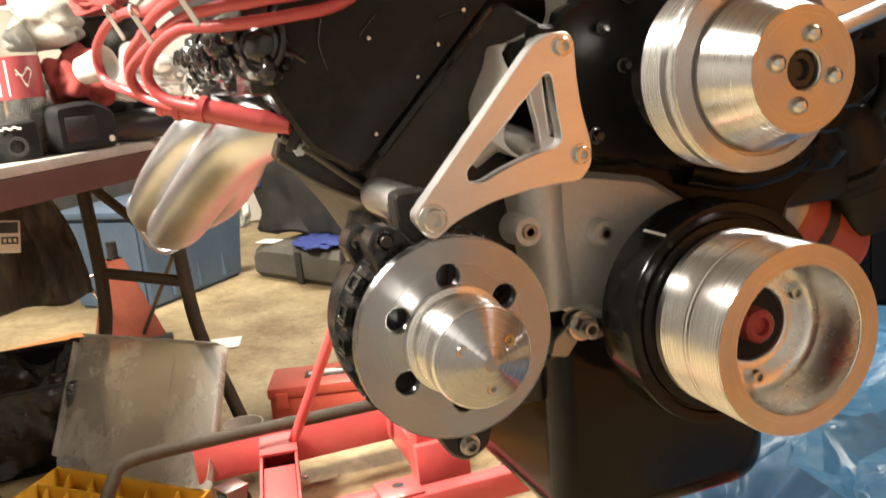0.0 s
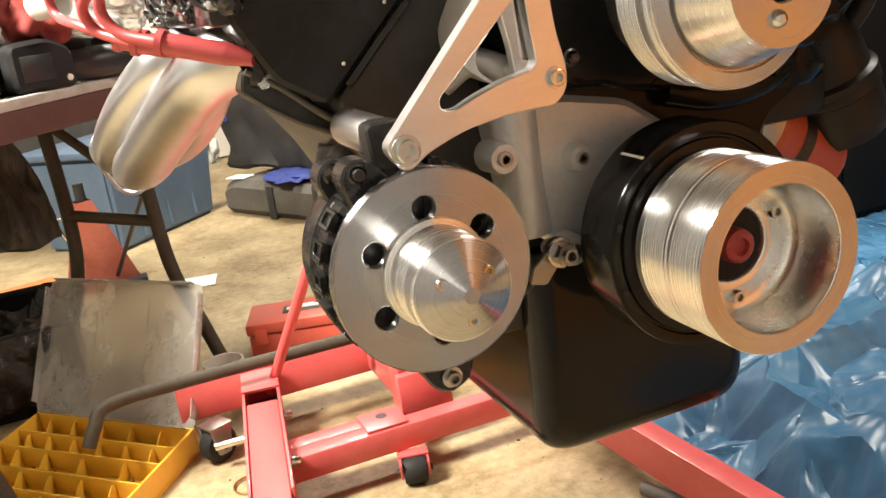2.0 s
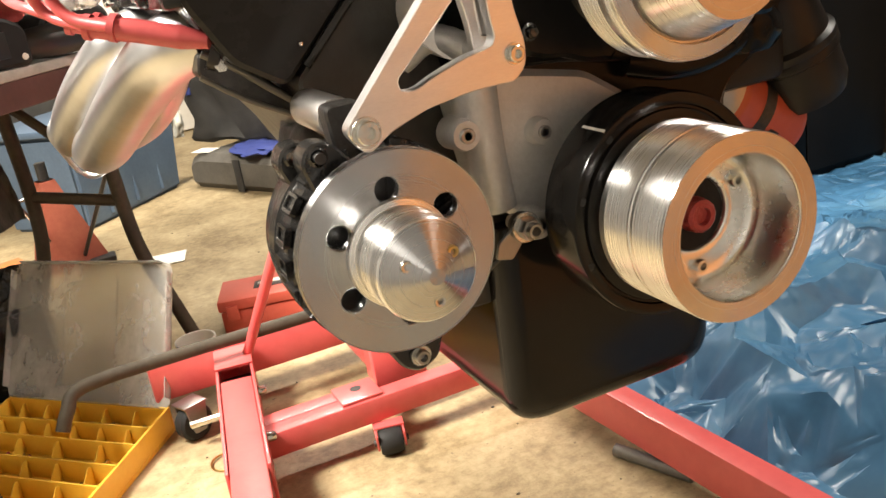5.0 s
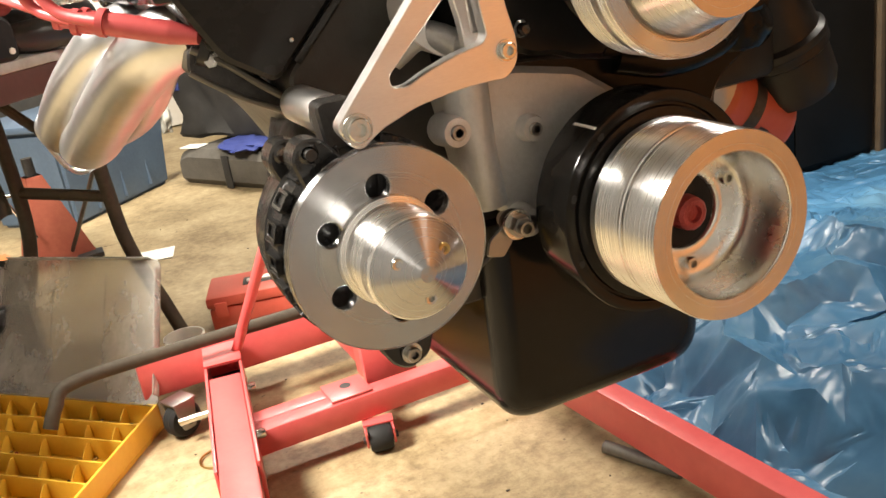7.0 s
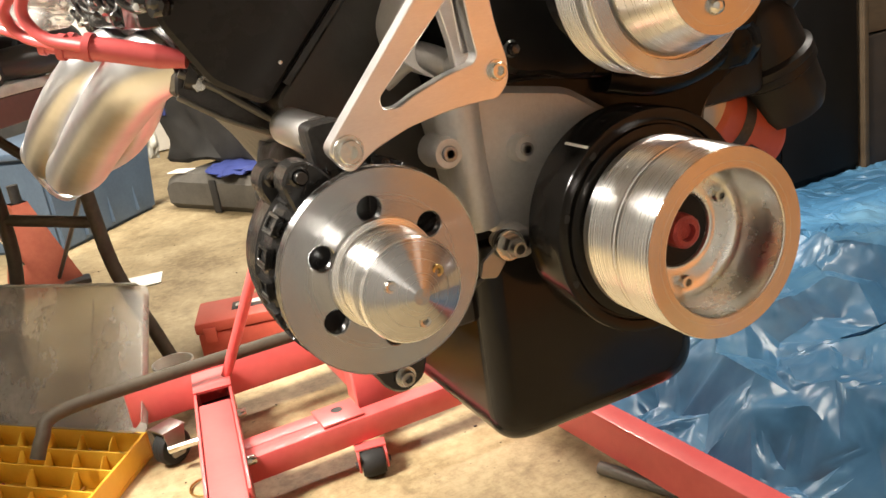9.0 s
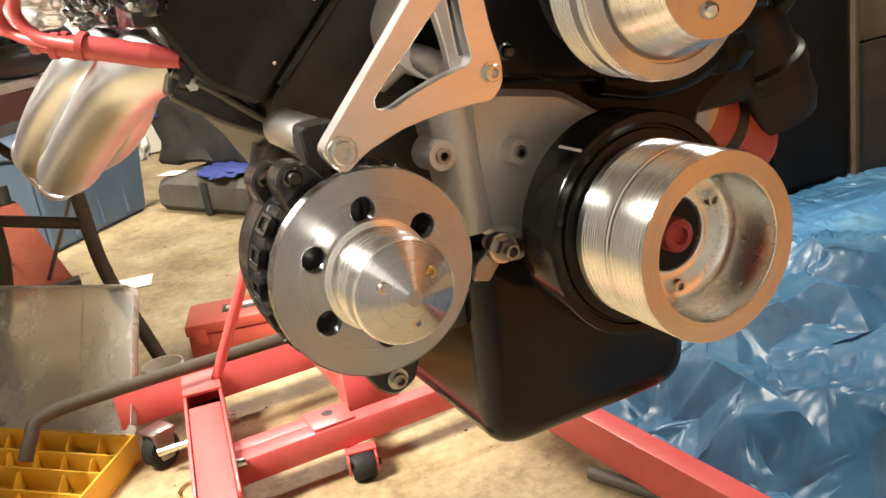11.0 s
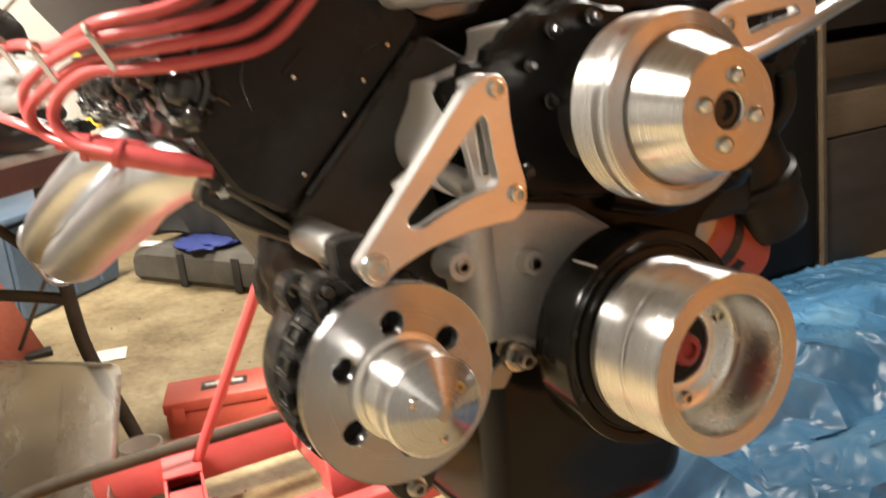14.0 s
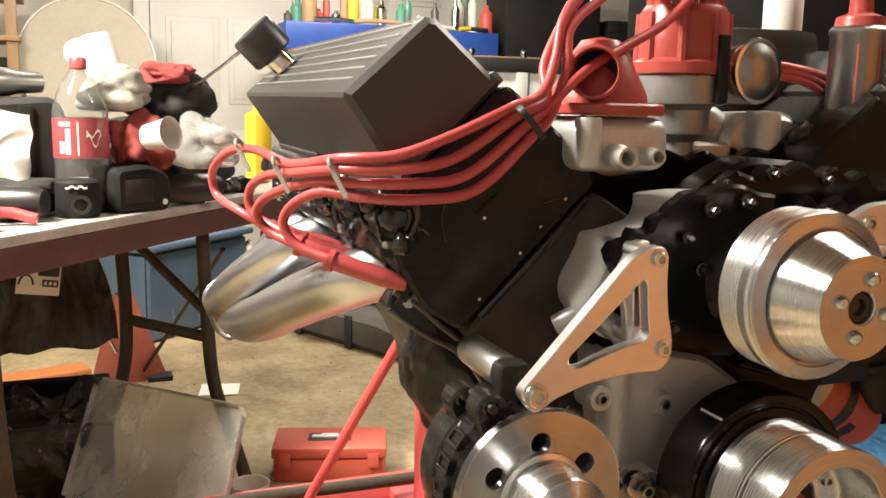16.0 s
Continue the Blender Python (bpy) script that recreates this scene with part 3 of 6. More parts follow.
for y in (0.3, 0.37, 0.44, 0.51, 0.58, 0.65, 0.72):
    part("pan_bolt", lathe(B(), [(0, 0.532), (0.006, 0.532), (0.0065, 0.534), (0.0065, 0.539)], 6, pose(-0.143, y, 0) @ UPRIGHT), STEEL, PAN)

# crank pulley, damper and hub
damper = B()
lathe(damper, [(0.02, 0.088), (0.062, 0.088), (0.068, 0.0885), (0.083, 0.0885), (0.0855, 0.0895), (0.0865, 0.0925), (0.0885, 0.0925), (0.0895, 0.0895), (0.096, 0.0875), (0.0992, 0.0885), (0.1005, 0.0915), (0.1005, 0.134), (0.098, 0.137), (0.03, 0.137)], 128)
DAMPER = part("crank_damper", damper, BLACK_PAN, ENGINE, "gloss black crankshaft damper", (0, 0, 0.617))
# White streak painted for the bright line of light along the rim.
part("rim_streak", box(B(), -0.0013, 0.0013, 0.0905, 0.123, 0.1, 0.1009, 0, pose(0, 0, 0.617, 0, -36.5, 0)), PAPER, DAMPER, "thin white streak painted as a highlight on the rim")
# Flat discs on the face, black in place of the shade in holes.
for a in (128, 163, 200):
    part("dark_balance_disc", lathe(B(), [(0, 0.0878), (0.0034, 0.0878), (0.0038, 0.0885)], 14), BLACK_RUBBER, DAMPER, "", (0.093 * math.cos(radians(a)), 0, 0.617 + 0.093 * math.sin(radians(a))))


def ribs(r, y0, y1, count, deep=0.0013):
    """Profile of a ribbed belt track."""
    out, step = [], (y1 - y0) / count
    for k in range(count):
        y = y0 + k * step
        out += [(r, y + step * 0.12), (r - deep, y + step * 0.45), (r - deep, y + step * 0.55), (r, y + step * 0.88)]
    return out


crank = B()
lathe(crank, [(0.0601, 0.0008), (0.0608, 0.0), (0.0772, 0.0), (0.078, 0.0008)] + ribs(0.078, 0.002, 0.038, 11, 0.0008) + [(0.078, 0.0395), (0.0768, 0.0405), (0.0768, 0.0425), (0.078, 0.0435)] + ribs(0.078, 0.045, 0.077, 10, 0.0008) + [(0.078, 0.084), (0.074, 0.088), (0.03, 0.088)], 128)
CRANK = part("crank_pulley", crank, ALU_TURNED, ENGINE, "wide polished aluminium crank pulley with a hollow nose", (0, 0, 0.617), 25)
part("bore", lathe(B(), [(0.0601, 0.0009), (0.0595, 0.003), (0.0593, 0.02), (0.0591, 0.044), (0.058, 0.0495), (0.0545, 0.0535), (0.049, 0.0552), (0.04, 0.0556), (0.034, 0.0558), (0.032, 0.0575), (0.032, 0.076)], 128), BORE, CRANK, "mirror polished bore", (0, 0, 0.617), 50)
part("face_ring", lathe(B(), [(0.0606, -0.0006), (0.0774, -0.0006), (0.0776, 0.0004)], 128), ALU_FACE, CRANK, "flat machined face", (0, 0, 0.617))
part("hub_recess", lathe(B(), [(0.0, 0.0605), (0.0319, 0.0605)], 40), BLACK_RUBBER, CRANK, "", (0, 0, 0.617))
cb = B()
lathe(cb, [(0, 0.05), (0.007, 0.05), (0.0078, 0.0455), (0.0118, 0.0455), (0.0145, 0.0475), (0.0155, 0.0604)], 12)
part("crank_bolt", cb, RED_BOLT, CRANK, "red crank bolt", (0.0, 0, 0.617))
for a in (268, 28, 148):
    bolt("pulley_screw", CRANK, 0.045 * math.cos(radians(a)), 0.054, 0.617 + 0.045 * math.sin(radians(a)), 0.006, STEEL)

# water pump, its pulley
pump = B()
lathe(pump, [(0.0, 0.07), (0.02, 0.07), (0.025, 0.1), (0.045, 0.11), (0.06, 0.13), (0.075, 0.15), (0.085, 0.18)], 40)
part("water_pump", pump, BLACK_PAN, ENGINE, "gloss black water pump body", (0, 0, 0.827))
wp = B()
lathe(wp, [(0.03, 0.088), (0.074, 0.088), (0.078, 0.085)] + ribs(0.078, 0.058, 0.084, 8)[::-1] + [(0.078, 0.052), (0.0795, 0.05), (0.0795, 0.047), (0.077, 0.045), (0.0784, 0.0395), (0.0778, 0.0388), (0.0655, 0.0388), (0.0645, 0.0405), (0.0635, 0.0405), (0.0628, 0.038), (0.0475, -0.008), (0.0467, -0.0094), (0.0155, -0.0096), (0.0145, -0.0085), (0.0145, 0.02)], 128)
WP = part("water_pump_pulley", wp, ALU_TURNED, ENGINE, "polished aluminium water pump pulley with a cone nose", (-0.001, 0, 0.827), 22)
part("face_ring", lathe(B(), [(0.0657, 0.0348), (0.0775, 0.0385), (0.0778, 0.039)], 128), ALU_FACE, WP, "", (-0.001, 0, 0.827))
part("hub_face", lathe(B(), [(0.0158, -0.0102), (0.0464, -0.0102), (0.0467, -0.0092)], 96), ALU_FACE, WP, "flat machined hub face", (-0.001, 0, 0.827))
part("shaft_end", lathe(B(), [(0, -0.002), (0.006, -0.002), (0.008, -0.006), (0.0125, -0.006), (0.014, -0.001), (0.014, 0.02)], 24), BLACK_GLOSS, WP, "black shaft end", (-0.001, 0, 0.827))
for a in (75, 165, 255, 345):
    bolt("hub_bolt", WP, -0.001 + 0.0262 * math.cos(radians(a)), -0.0104, 0.827 + 0.0262 * math.sin(radians(a)), 0.0068, STEEL, False)

for x, z, r in ((-0.07, 0.772, 0.0075), (-0.02, 0.752, 0.006), (0.07, 0.768, 0.007), (-0.1, 0.86, 0.007), (0.11, 0.83, 0.0075), (0.045, 0.738, 0.006)):
    part("pump_bolt", lathe(B(), [(0, -0.009), (r * 0.8, -0.0088), (r, -0.007), (r, 0.0), (r * 1.5, 0.001), (r * 1.6, 0.006)], 6), FIN_BLACK, FRONT, "", (x, 0.172, z))
part("pump_flange", tube(B(), [(-0.12, 0.174, 0.76), (-0.05, 0.168, 0.757), (0.03, 0.168, 0.742), (0.1, 0.17, 0.742), (0.19, 0.176, 0.77)], 0.009, 12, 6), BLACK_LUMP, FRONT)
part("pump_flange", tube(B(), [(0.02, 0.17, 0.735), (0.07, 0.16, 0.722), (0.13, 0.16, 0.728), (0.18, 0.17, 0.75)], (0.014, 0.01), 12, 6), BLACK_LUMP, FRONT)

# alternator, fan and its disc pulley
AX, AZ = -0.2535, 0.6465
alt = B()
lathe(alt, [(0.0, 0.21), (0.06, 0.21), (0.076, 0.2), (0.08, 0.19), (0.08, 0.168), (0.083, 0.166), (0.083, 0.15), (0.08, 0.148), (0.079, 0.125), (0.07, 0.116), (0.02, 0.112), (0.02, 0.098)], 64)
ALT = part("alternator", alt, ALT_BLACK, ENGINE, "black finned alternator", (AX, 0, AZ))
for k in range(20):  # raised vent frames round the case, with a slot in each
    m = pose(0, 0, 0, 0, k * 18.0, 0)
    part("vent_frame", plate(B(), [rounded([(-0.0085, 0.119), (0.0085, 0.119), (0.0085, 0.1475), (-0.0085, 0.1475)], 0.003, 3), rounded([(-0.0045, 0.1235), (0.0045, 0.1235), (0.0045, 0.143), (-0.0045, 0.143)], 0.0015, 3)], -0.0015, 0.004, 0.0008, m @ Matrix(((0, -1, 0, 0.081), (0, 0, 1, 0), (1, 0, 0, 0), (0, 0, 0, 1)))), ALT_BLACK, ALT, "", (AX, 0, AZ))
for k in range(12):
    m = pose(0, 0, 0, 0, k * 30.0 + 9, 0)
    part("fan_blade", box(B(), 0.045, 0.082, 0.1, 0.114, -0.002, 0.002, 0.0005, m @ pose(0, 0, 0, 0, 0, 8), 1), ALT_BLACK, ALT, "", (AX, 0, AZ))
for a, y0 in ((118, 0.108), (124, 0.15)):
    m = pose(0, 0, 0, 0, -a, 0)
    part("mounting_ear", plate(B(), [rounded([(0.06, -0.022), (0.098, -0.014), (0.106, 0.0), (0.098, 0.014), (0.06, 0.022)], 0.008), circle(0.094, 0, 0.006, 16)], y0, y0 + 0.027, 0.002, m), ALT_BLACK, ALT, "", (AX, 0, AZ))
part("ear_bolt", tube(B(), [(0.094 * math.cos(radians(118)), 0.1, 0.094 * math.sin(radians(118))), (0.094 * math.cos(radians(118)), 0.17, 0.094 * math.sin(radians(118)))], 0.0045, 10, 1), STEEL_DARK, ALT, "", (AX, 0, AZ))
part("mounting_ear", plate(B(), [rounded([(-0.034, -0.06), (0.036, -0.06), (0.022, -0.102), (0.004, -0.11), (-0.01, -0.102)], 0.007)], 0.101, 0.13, 0.002), ALT_BLACK, ALT, "", (AX, 0, AZ))
part("ear_washer", lathe(B(), [(0.003, -0.002), (0.0088, -0.002), (0.0092, 0)], 24), STEEL, ALT, "bright washer", (-0.248, 0.1, 0.5525))
bolt("ear_bolt", ALT, -0.248, 0.098, 0.5525, 0.0062, DULL_CAN)
disc = B()
plate(disc, [circle(0, 0, 0.081, 120)] + [circle(0.051 * math.cos(radians(a)), 0.051 * math.sin(radians(a)), 0.0098, 28) for a in (92, 152, 212, 272, 332, 32)], 0.0885, 0.0985, 0.0008)
DISC = part("alternator_pulley", disc, ALU_DISC, ENGINE, "turned aluminium alternator disc pulley with six round holes and a cone nose", (AX, 0, AZ))
part("drum", lathe(B(), [(0.0435, 0.0886), (0.043, 0.084), (0.0385, 0.082), (0.0385, 0.079), (0.0392, 0.078), (0.0392, 0.072)] + ribs(0.0392, 0.05, 0.0715, 6, 0.0012)[::-1] + [(0.0392, 0.046), (0.0392, 0.037), (0.0385, 0.0355), (0.0377, 0.035)], 96), ALU_TURNED, DISC, "", (AX, 0, AZ), 25)
part("cone_nose", lathe(B(), [(0.0377, 0.035), (0.0365, 0.034), (0.008, 0.0195), (0.006, 0.0185), (0, 0.0183)], 96), ALU_DISC, DISC, "spun cone nose", (AX, 0, AZ), 20)
for a in (35, 150, 275):
    c, s = math.cos(radians(a)), math.sin(radians(a))
    bm = lathe(B(), [(0, 0.0012), (0.0022, 0.0012), (0.0024, -0.001), (0.0042, -0.0012), (0.0046, 0), (0.0046, 0.003)], 16)
    part("cone_screw", bm, BRASS if a == 35 else STEEL, DISC, "", (AX + 0.0215 * c, 0.0262, AZ + 0.0215 * s))

# alternator bracket
bracket = B()
outer = [(-0.2815, 0.7475), (-0.266, 0.7265), (-0.247, 0.7395), (-0.215, 0.7505), (-0.18, 0.7555), (-0.152, 0.7565), (-0.14, 0.7555), (-0.1285, 0.766), (-0.127, 0.784), (-0.1335, 0.81), (-0.1365, 0.838), (-0.1365, 0.864), (-0.142, 0.872), (-0.156, 0.872), (-0.173, 0.864)]
inner = [(-0.161, 0.8435), (-0.1575, 0.838), (-0.1555, 0.812), (-0.1525, 0.792), (-0.156, 0.786), (-0.18, 0.7815), (-0.205, 0.7735), (-0.222, 0.766), (-0.2335, 0.768), (-0.2345, 0.776)]
plate(bracket, [rounded(outer, 0.008, 4), rounded(inner, 0.006, 4)], 0.083, 0.0965, 0.0008)
BRACKET = part("alternator_bracket", bracket, ALU_PLATE, ENGINE, "three cornered brushed aluminium alternator bracket")
inner_plate = B()
plate(inner_plate, [rounded([(-0.15, 0.872), (-0.133, 0.872), (-0.128, 0.775), (-0.136, 0.752), (-0.152, 0.752), (-0.156, 0.8), (-0.165, 0.845)], 0.007), rounded([(-0.15, 0.84), (-0.146, 0.84), (-0.141, 0.79), (-0.147, 0.79)], 0.002)], 0.118, 0.128, 0.001)
part("rear_link", inner_plate, ALU_PLATE, BRACKET)
for name, x, z, r in (("bolt_low", -0.265, 0.744, 0.0105), ("bolt_right", -0.138, 0.777, 0.0075), ("bolt_top", -0.148, 0.861, 0.0075)):
    part("washer", lathe(B(), [(0, -0.001), (r * 1.1, -0.001), (r * 1.15, 0.0005)], 28), STEEL, BRACKET, "", (x, 0.0825, z))
    bolt("bracket_bolt", BRACKET, x, 0.0818, z, r * 0.86, STEEL, depth=0.005)
for x, z, y1, r in ((-0.138, 0.777, 0.172, 0.009), (-0.148, 0.861, 0.172, 0.009)):
    part("spacer", lathe(B(), [(r * 0.5, 0.0967), (r, 0.0967), (r, y1), (r * 0.5, y1)], 28), ALU_PLATE, BRACKET, "", (x, 0, z))
part("spacer", lathe(B(), [(0.005, 0.146), (0.0155, 0.146), (0.0165, 0.149), (0.0165, 0.226), (0.0155, 0.229), (0.005, 0.229)], 36), ALU_PLATE, BRACKET, "thick round aluminium spacer", (-0.266, 0, 0.748))
part("slider_tab", plate(B(), [rounded([(-0.282, 0.762), (-0.25, 0.762), (-0.246, 0.735), (-0.262, 0.7), (-0.276, 0.702)], 0.008)], 0.125, 0.1455, 0.002), STEEL_DARK, BRACKET)
part("tie_rod", tube(B(), [(-0.266, 0.228, 0.748), (-0.27, 0.29, 0.748), (-0.28, 0.36, 0.755)], 0.004, 10, 3), STEEL, BRACKET)

# curved water neck beside the pump
FRONT_EDGE = [(-0.035, 0.913), (-0.072, 0.91), (-0.084, 0.904), (-0.086, 0.895), (-0.1, 0.889), (-0.11, 0.879), (-0.128, 0.878), (-0.137, 0.868), (-0.156, 0.865), (-0.157, 0.849), (-0.162, 0.831), (-0.172, 0.816), (-0.182, 0.805), (-0.182, 0.79), (-0.165, 0.775)]
BACK_EDGE = [(-0.05, 0.909), (-0.086, 0.906), (-0.089, 0.9), (-0.09, 0.891), (-0.096, 0.88), (-0.112, 0.874), (-0.128, 0.87), (-0.138, 0.868), (-0.151, 0.866), (-0.156, 0.852), (-0.164, 0.837), (-0.173, 0.82), (-0.174, 0.805), (-0.17, 0.793), (-0.155, 0.775)]
neck = B()
fa, fb = spline([Vector((x, 0.1525, z)) for x, z in FRONT_EDGE], 3), spline([Vector((x, 0.2215, z)) for x, z in BACK_EDGE], 3)
rows_ = []
for inner in (0, 1):
    shift = Vector((0.012, 0, -0.006)) * inner
    for k in ((0, 1, 2, 3, 4) if not inner else (4, 0)):
        rows_.append([neck.verts.new(a.lerp(b, k / 4) + shift + Vector((-0.0012, 0, 0.001)) * (math.sin(k * math.pi / 4) if not inner else 0)) for a, b in zip(fa, fb)])
for ra, rb in zip(rows_, rows_[1:] + rows_[:1]):
    for k in range(len(ra) - 1):
        neck.faces.new((ra[k], ra[k + 1], rb[k + 1], rb[k]))
for k in (0, -1):
    neck.faces.new([r[k] for r in rows_])
bmesh.ops.recalc_face_normals(neck, faces=neck.faces)
part("water_neck", neck, ALU_NECK, ENGINE, "pale cast aluminium water neck")
part("bypass_pipe", tube(B(), [(-0.19, 0.19, 0.775), (-0.165, 0.175, 0.79), (-0.13, 0.165, 0.77), (-0.12, 0.165, 0.745)], 0.0125, 16, 5), ALU_CAST, ENGINE, "cast aluminium bypass pipe")
# timing pointer and sensor by the cover
ptr = B()
lathe(ptr, [(0.004, -0.012), (0.0045, -0.014), (0.0065, -0.014), (0.007, -0.012), (0.007, 0.03)], 14, pose(-0.12, 0.13, 0.62))
PTR = part("timing_pointer", ptr, DULL_CAN, ENGINE, "bright timing pointer fitting")
part("pointer_nut", lathe(B(), [(0.0072, -0.007), (0.0095, -0.007), (0.0105, -0.005), (0.0105, 0.003)], 6, pose(-0.12, 0.13, 0.62)), DULL_CAN, PTR)
part("pointer_washer", lathe(B(), [(0.0072, 0.0025), (0.0135, 0.0025), (0.014, 0.004), (0.0135, 0.006)], 28, pose(-0.12, 0.13, 0.62)), STEEL, PTR)
part("pointer_washer", lathe(B(), [(0.0072, 0.012), (0.012, 0.012), (0.0125, 0.014), (0.012, 0.016)], 28, pose(-0.12, 0.13, 0.62)), STEEL_DARK, PTR)
part("pointer_tab", plate(B(), [rounded([(-0.146, 0.61), (-0.128, 0.622), (-0.122, 0.606), (-0.134, 0.592), (-0.15, 0.596)], 0.003)], 0.139, 0.143, 0.0008), DULL_CAN, PTR)
part("sender_rod", tube(B(), [(-0.128, 0.15, 0.605), (-0.142, 0.155, 0.59), (-0.165, 0.165, 0.572)], 0.0032, 8, 3), STEEL_DARK, PTR)


def head(side, name):
    """A cylinder head with its rocker cover and its cast ribs; side -1 is the bank of the exhaust header in view."""
    s = side
    pts = [bank(v, u, s) for v, u in ((0.345, 0.742), (0.555, 0.742), (0.56, 0.8), (0.55, 0.886), (0.4, 0.888), (0.352, 0.85), (0.335, 0.79))]
    bm = B()
    plate(bm, [rounded(pts, 0.01)], 0.222, 0.82, 0.004)
    hd = part("cylinder_head", bm, HEAD_BLACK, ENGINE, "gloss black cylinder head")
    # Bright steel studs: one real, the others set in for glints.
    for v, u in ((0.3804, 0.754), (0.477, 0.758), (0.443, 0.755), (0.5155, 0.7585), (0.4405, 0.8095)):
        x, z = bank(v, u, s)
        part("glint_stud", lathe(B(), [(0, -0.003), (0.0018, -0.0028), (0.0026, -0.001), (0.0026, 0.004)], 12), STEEL, hd, "", (x, 0.219, z))
    # A hairline rib, and short gloss ridges traced from glints.
    for line, r in (([(0.3, 0.904), (0.304, 0.885), (0.302, 0.871), (0.299, 0.861)], 0.0014), ([(0.268, 0.887), (0.259, 0.897), (0.247, 0.906)], 0.0017), ([(0.351, 0.9), (0.331, 0.88), (0.317, 0.869)], 0.0022), ([(0.195, 0.896), (0.171, 0.903)], 0.0018)):
        part("cast_rib", tube(B(), [(s * x, 0.2215, z) for x, z in line], (r, r * 0.7), 8, 4), FIN_BLACK, hd)
    for k in range(16):  # the run of overlapping cast shells, ribs and bolts along the ports
        y = 0.232 + 0.036 * k
        loose = random.Random(k * 7 + 3)
        m = pose(s * 0.362, y + loose.uniform(-0.006, 0.006), 0.884 + loose.uniform(-0.006, 0.006), 0, 0, 52 * s) @ pose(0, 0, 0, loose.uniform(-24, 14), loose.uniform(-38, 38), loose.uniform(-14, 14))
        r = loose.uniform(0.02, 0.026)
        part("cast_shell", lathe(B(), [(0, -0.009), (r * 0.35, -0.0095), (r * 0.62, -0.007), (r * 0.8, -0.003), (r * 0.88, -0.0045), (r, -0.003), (r, 0.002), (r * 0.7, 0.014)], 28, m @ pose(0.012, 0, 0.004)), FIN_BLACK, hd)
        bm = tube(B(), [m @ Vector((0.012 + 0.029 * math.cos(radians(a)), -0.006, 0.006 + 0.03 * math.sin(radians(a)))) for a in range(-130, 70, 20)], (0.0032, 0.002), 10, 2)
        part("cast_rib", bm, FIN_BLACK, hd)
        for n2, (lx, lz, lr) in enumerate(((-0.014, 0.012, 0.011), (0.03, -0.02, 0.01))):
            part("cast_lump", blob(B(), m @ Vector((lx, -0.006, lz)), (lr * 0.9, lr, lr * 1.1), 0.25, k * 5 + n2 + 1, 3.5, 3), FIN_BLACK, hd)
        part("head_bolt", lathe(B(), [(0, -0.005), (0.0032, -0.0046), (0.004, -0.002), (0.004, 0.006)], 6, m @ pose(0.018, -0.012, -0.022)), STEEL, hd)
    for k, (x, z, r) in enumerate(((0.345, 0.886, 0.012), (0.335, 0.868, 0.009))):
        part("cast_rib", tube(B(), [(s * x + r * math.cos(radians(a + 40 * k)), 0.2185, z + r * math.sin(radians(a + 40 * k))) for a in range(0, 211, 15)], (0.0055, 0.0035), 10, 2), FIN_BLACK, hd)
        part("cast_lump", blob(B(), (s * x, 0.2185, z), (r * 0.5, 0.008, r * 0.6), 0.2, k + 80, 2.5, 3), FIN_BLACK, hd)
    part("outer_wall", box(B(), -0.366, -0.34, 0.226, 0.81, 0.845, 0.925, 0.006) if s < 0 else box(B(), 0.34, 0.366, 0.226, 0.81, 0.845, 0.925, 0.006), BLACK_GLOSS, hd)
    bm = B()
    prof = [(0.392, 0.888), (0.398, 0.9), (0.408, 0.903), (0.4235, 0.9885), (0.427, 0.992), (0.533, 0.987), (0.54, 0.978), (0.545, 0.903), (0.552, 0.9), (0.552, 0.888)]
    plate(bm, [[bank(v, u, s) for v, u in prof]], 0.226, 0.83, 0.006)
    vc = part("valve_cover", bm, COVER_BLACK, hd, "tall satin black valve cover with bright ribs", angle=30)
    return hd, vc


HEAD_L, COVER_L = head(-1, "left")
HEAD_R, COVER_R = head(1, "right")
for k in range(6):
    v = 0.446 + 0.0155 * k
    xa, za = bank(v, 0.992 - 0.0496 * (v - 0.431) + 0.0006)
    part("bright_rib", box(B(), -0.0012, 0.0012, 0.25, 0.81, -0.002, 0.0012, 0.0005, pose(xa, 0, za, 0, -45, 0), 1), ALU_PLATE, HEAD_L, "bright machined rib")

# breather on the far end of the rocker cover
xa, za = bank(0.478, 0.99)
mb = pose(xa, 0.7, za, 0, -45, 0) @ UPRIGHT
BREATHER = part("breather", lathe(B(), [(0.016, 0.0), (0.016, 0.022), (0.029, 0.024), (0.032, 0.027), (0.032, 0.068), (0.03, 0.071), (0, 0.0715)], 40, mb), BLACK_SATIN, ENGINE, "black round breather cap")
part("breather_neck", lathe(B(), [(0.0175, 0.002), (0.0175, 0.024), (0.0165, 0.026)], 32, mb), CHROME, BREATHER)

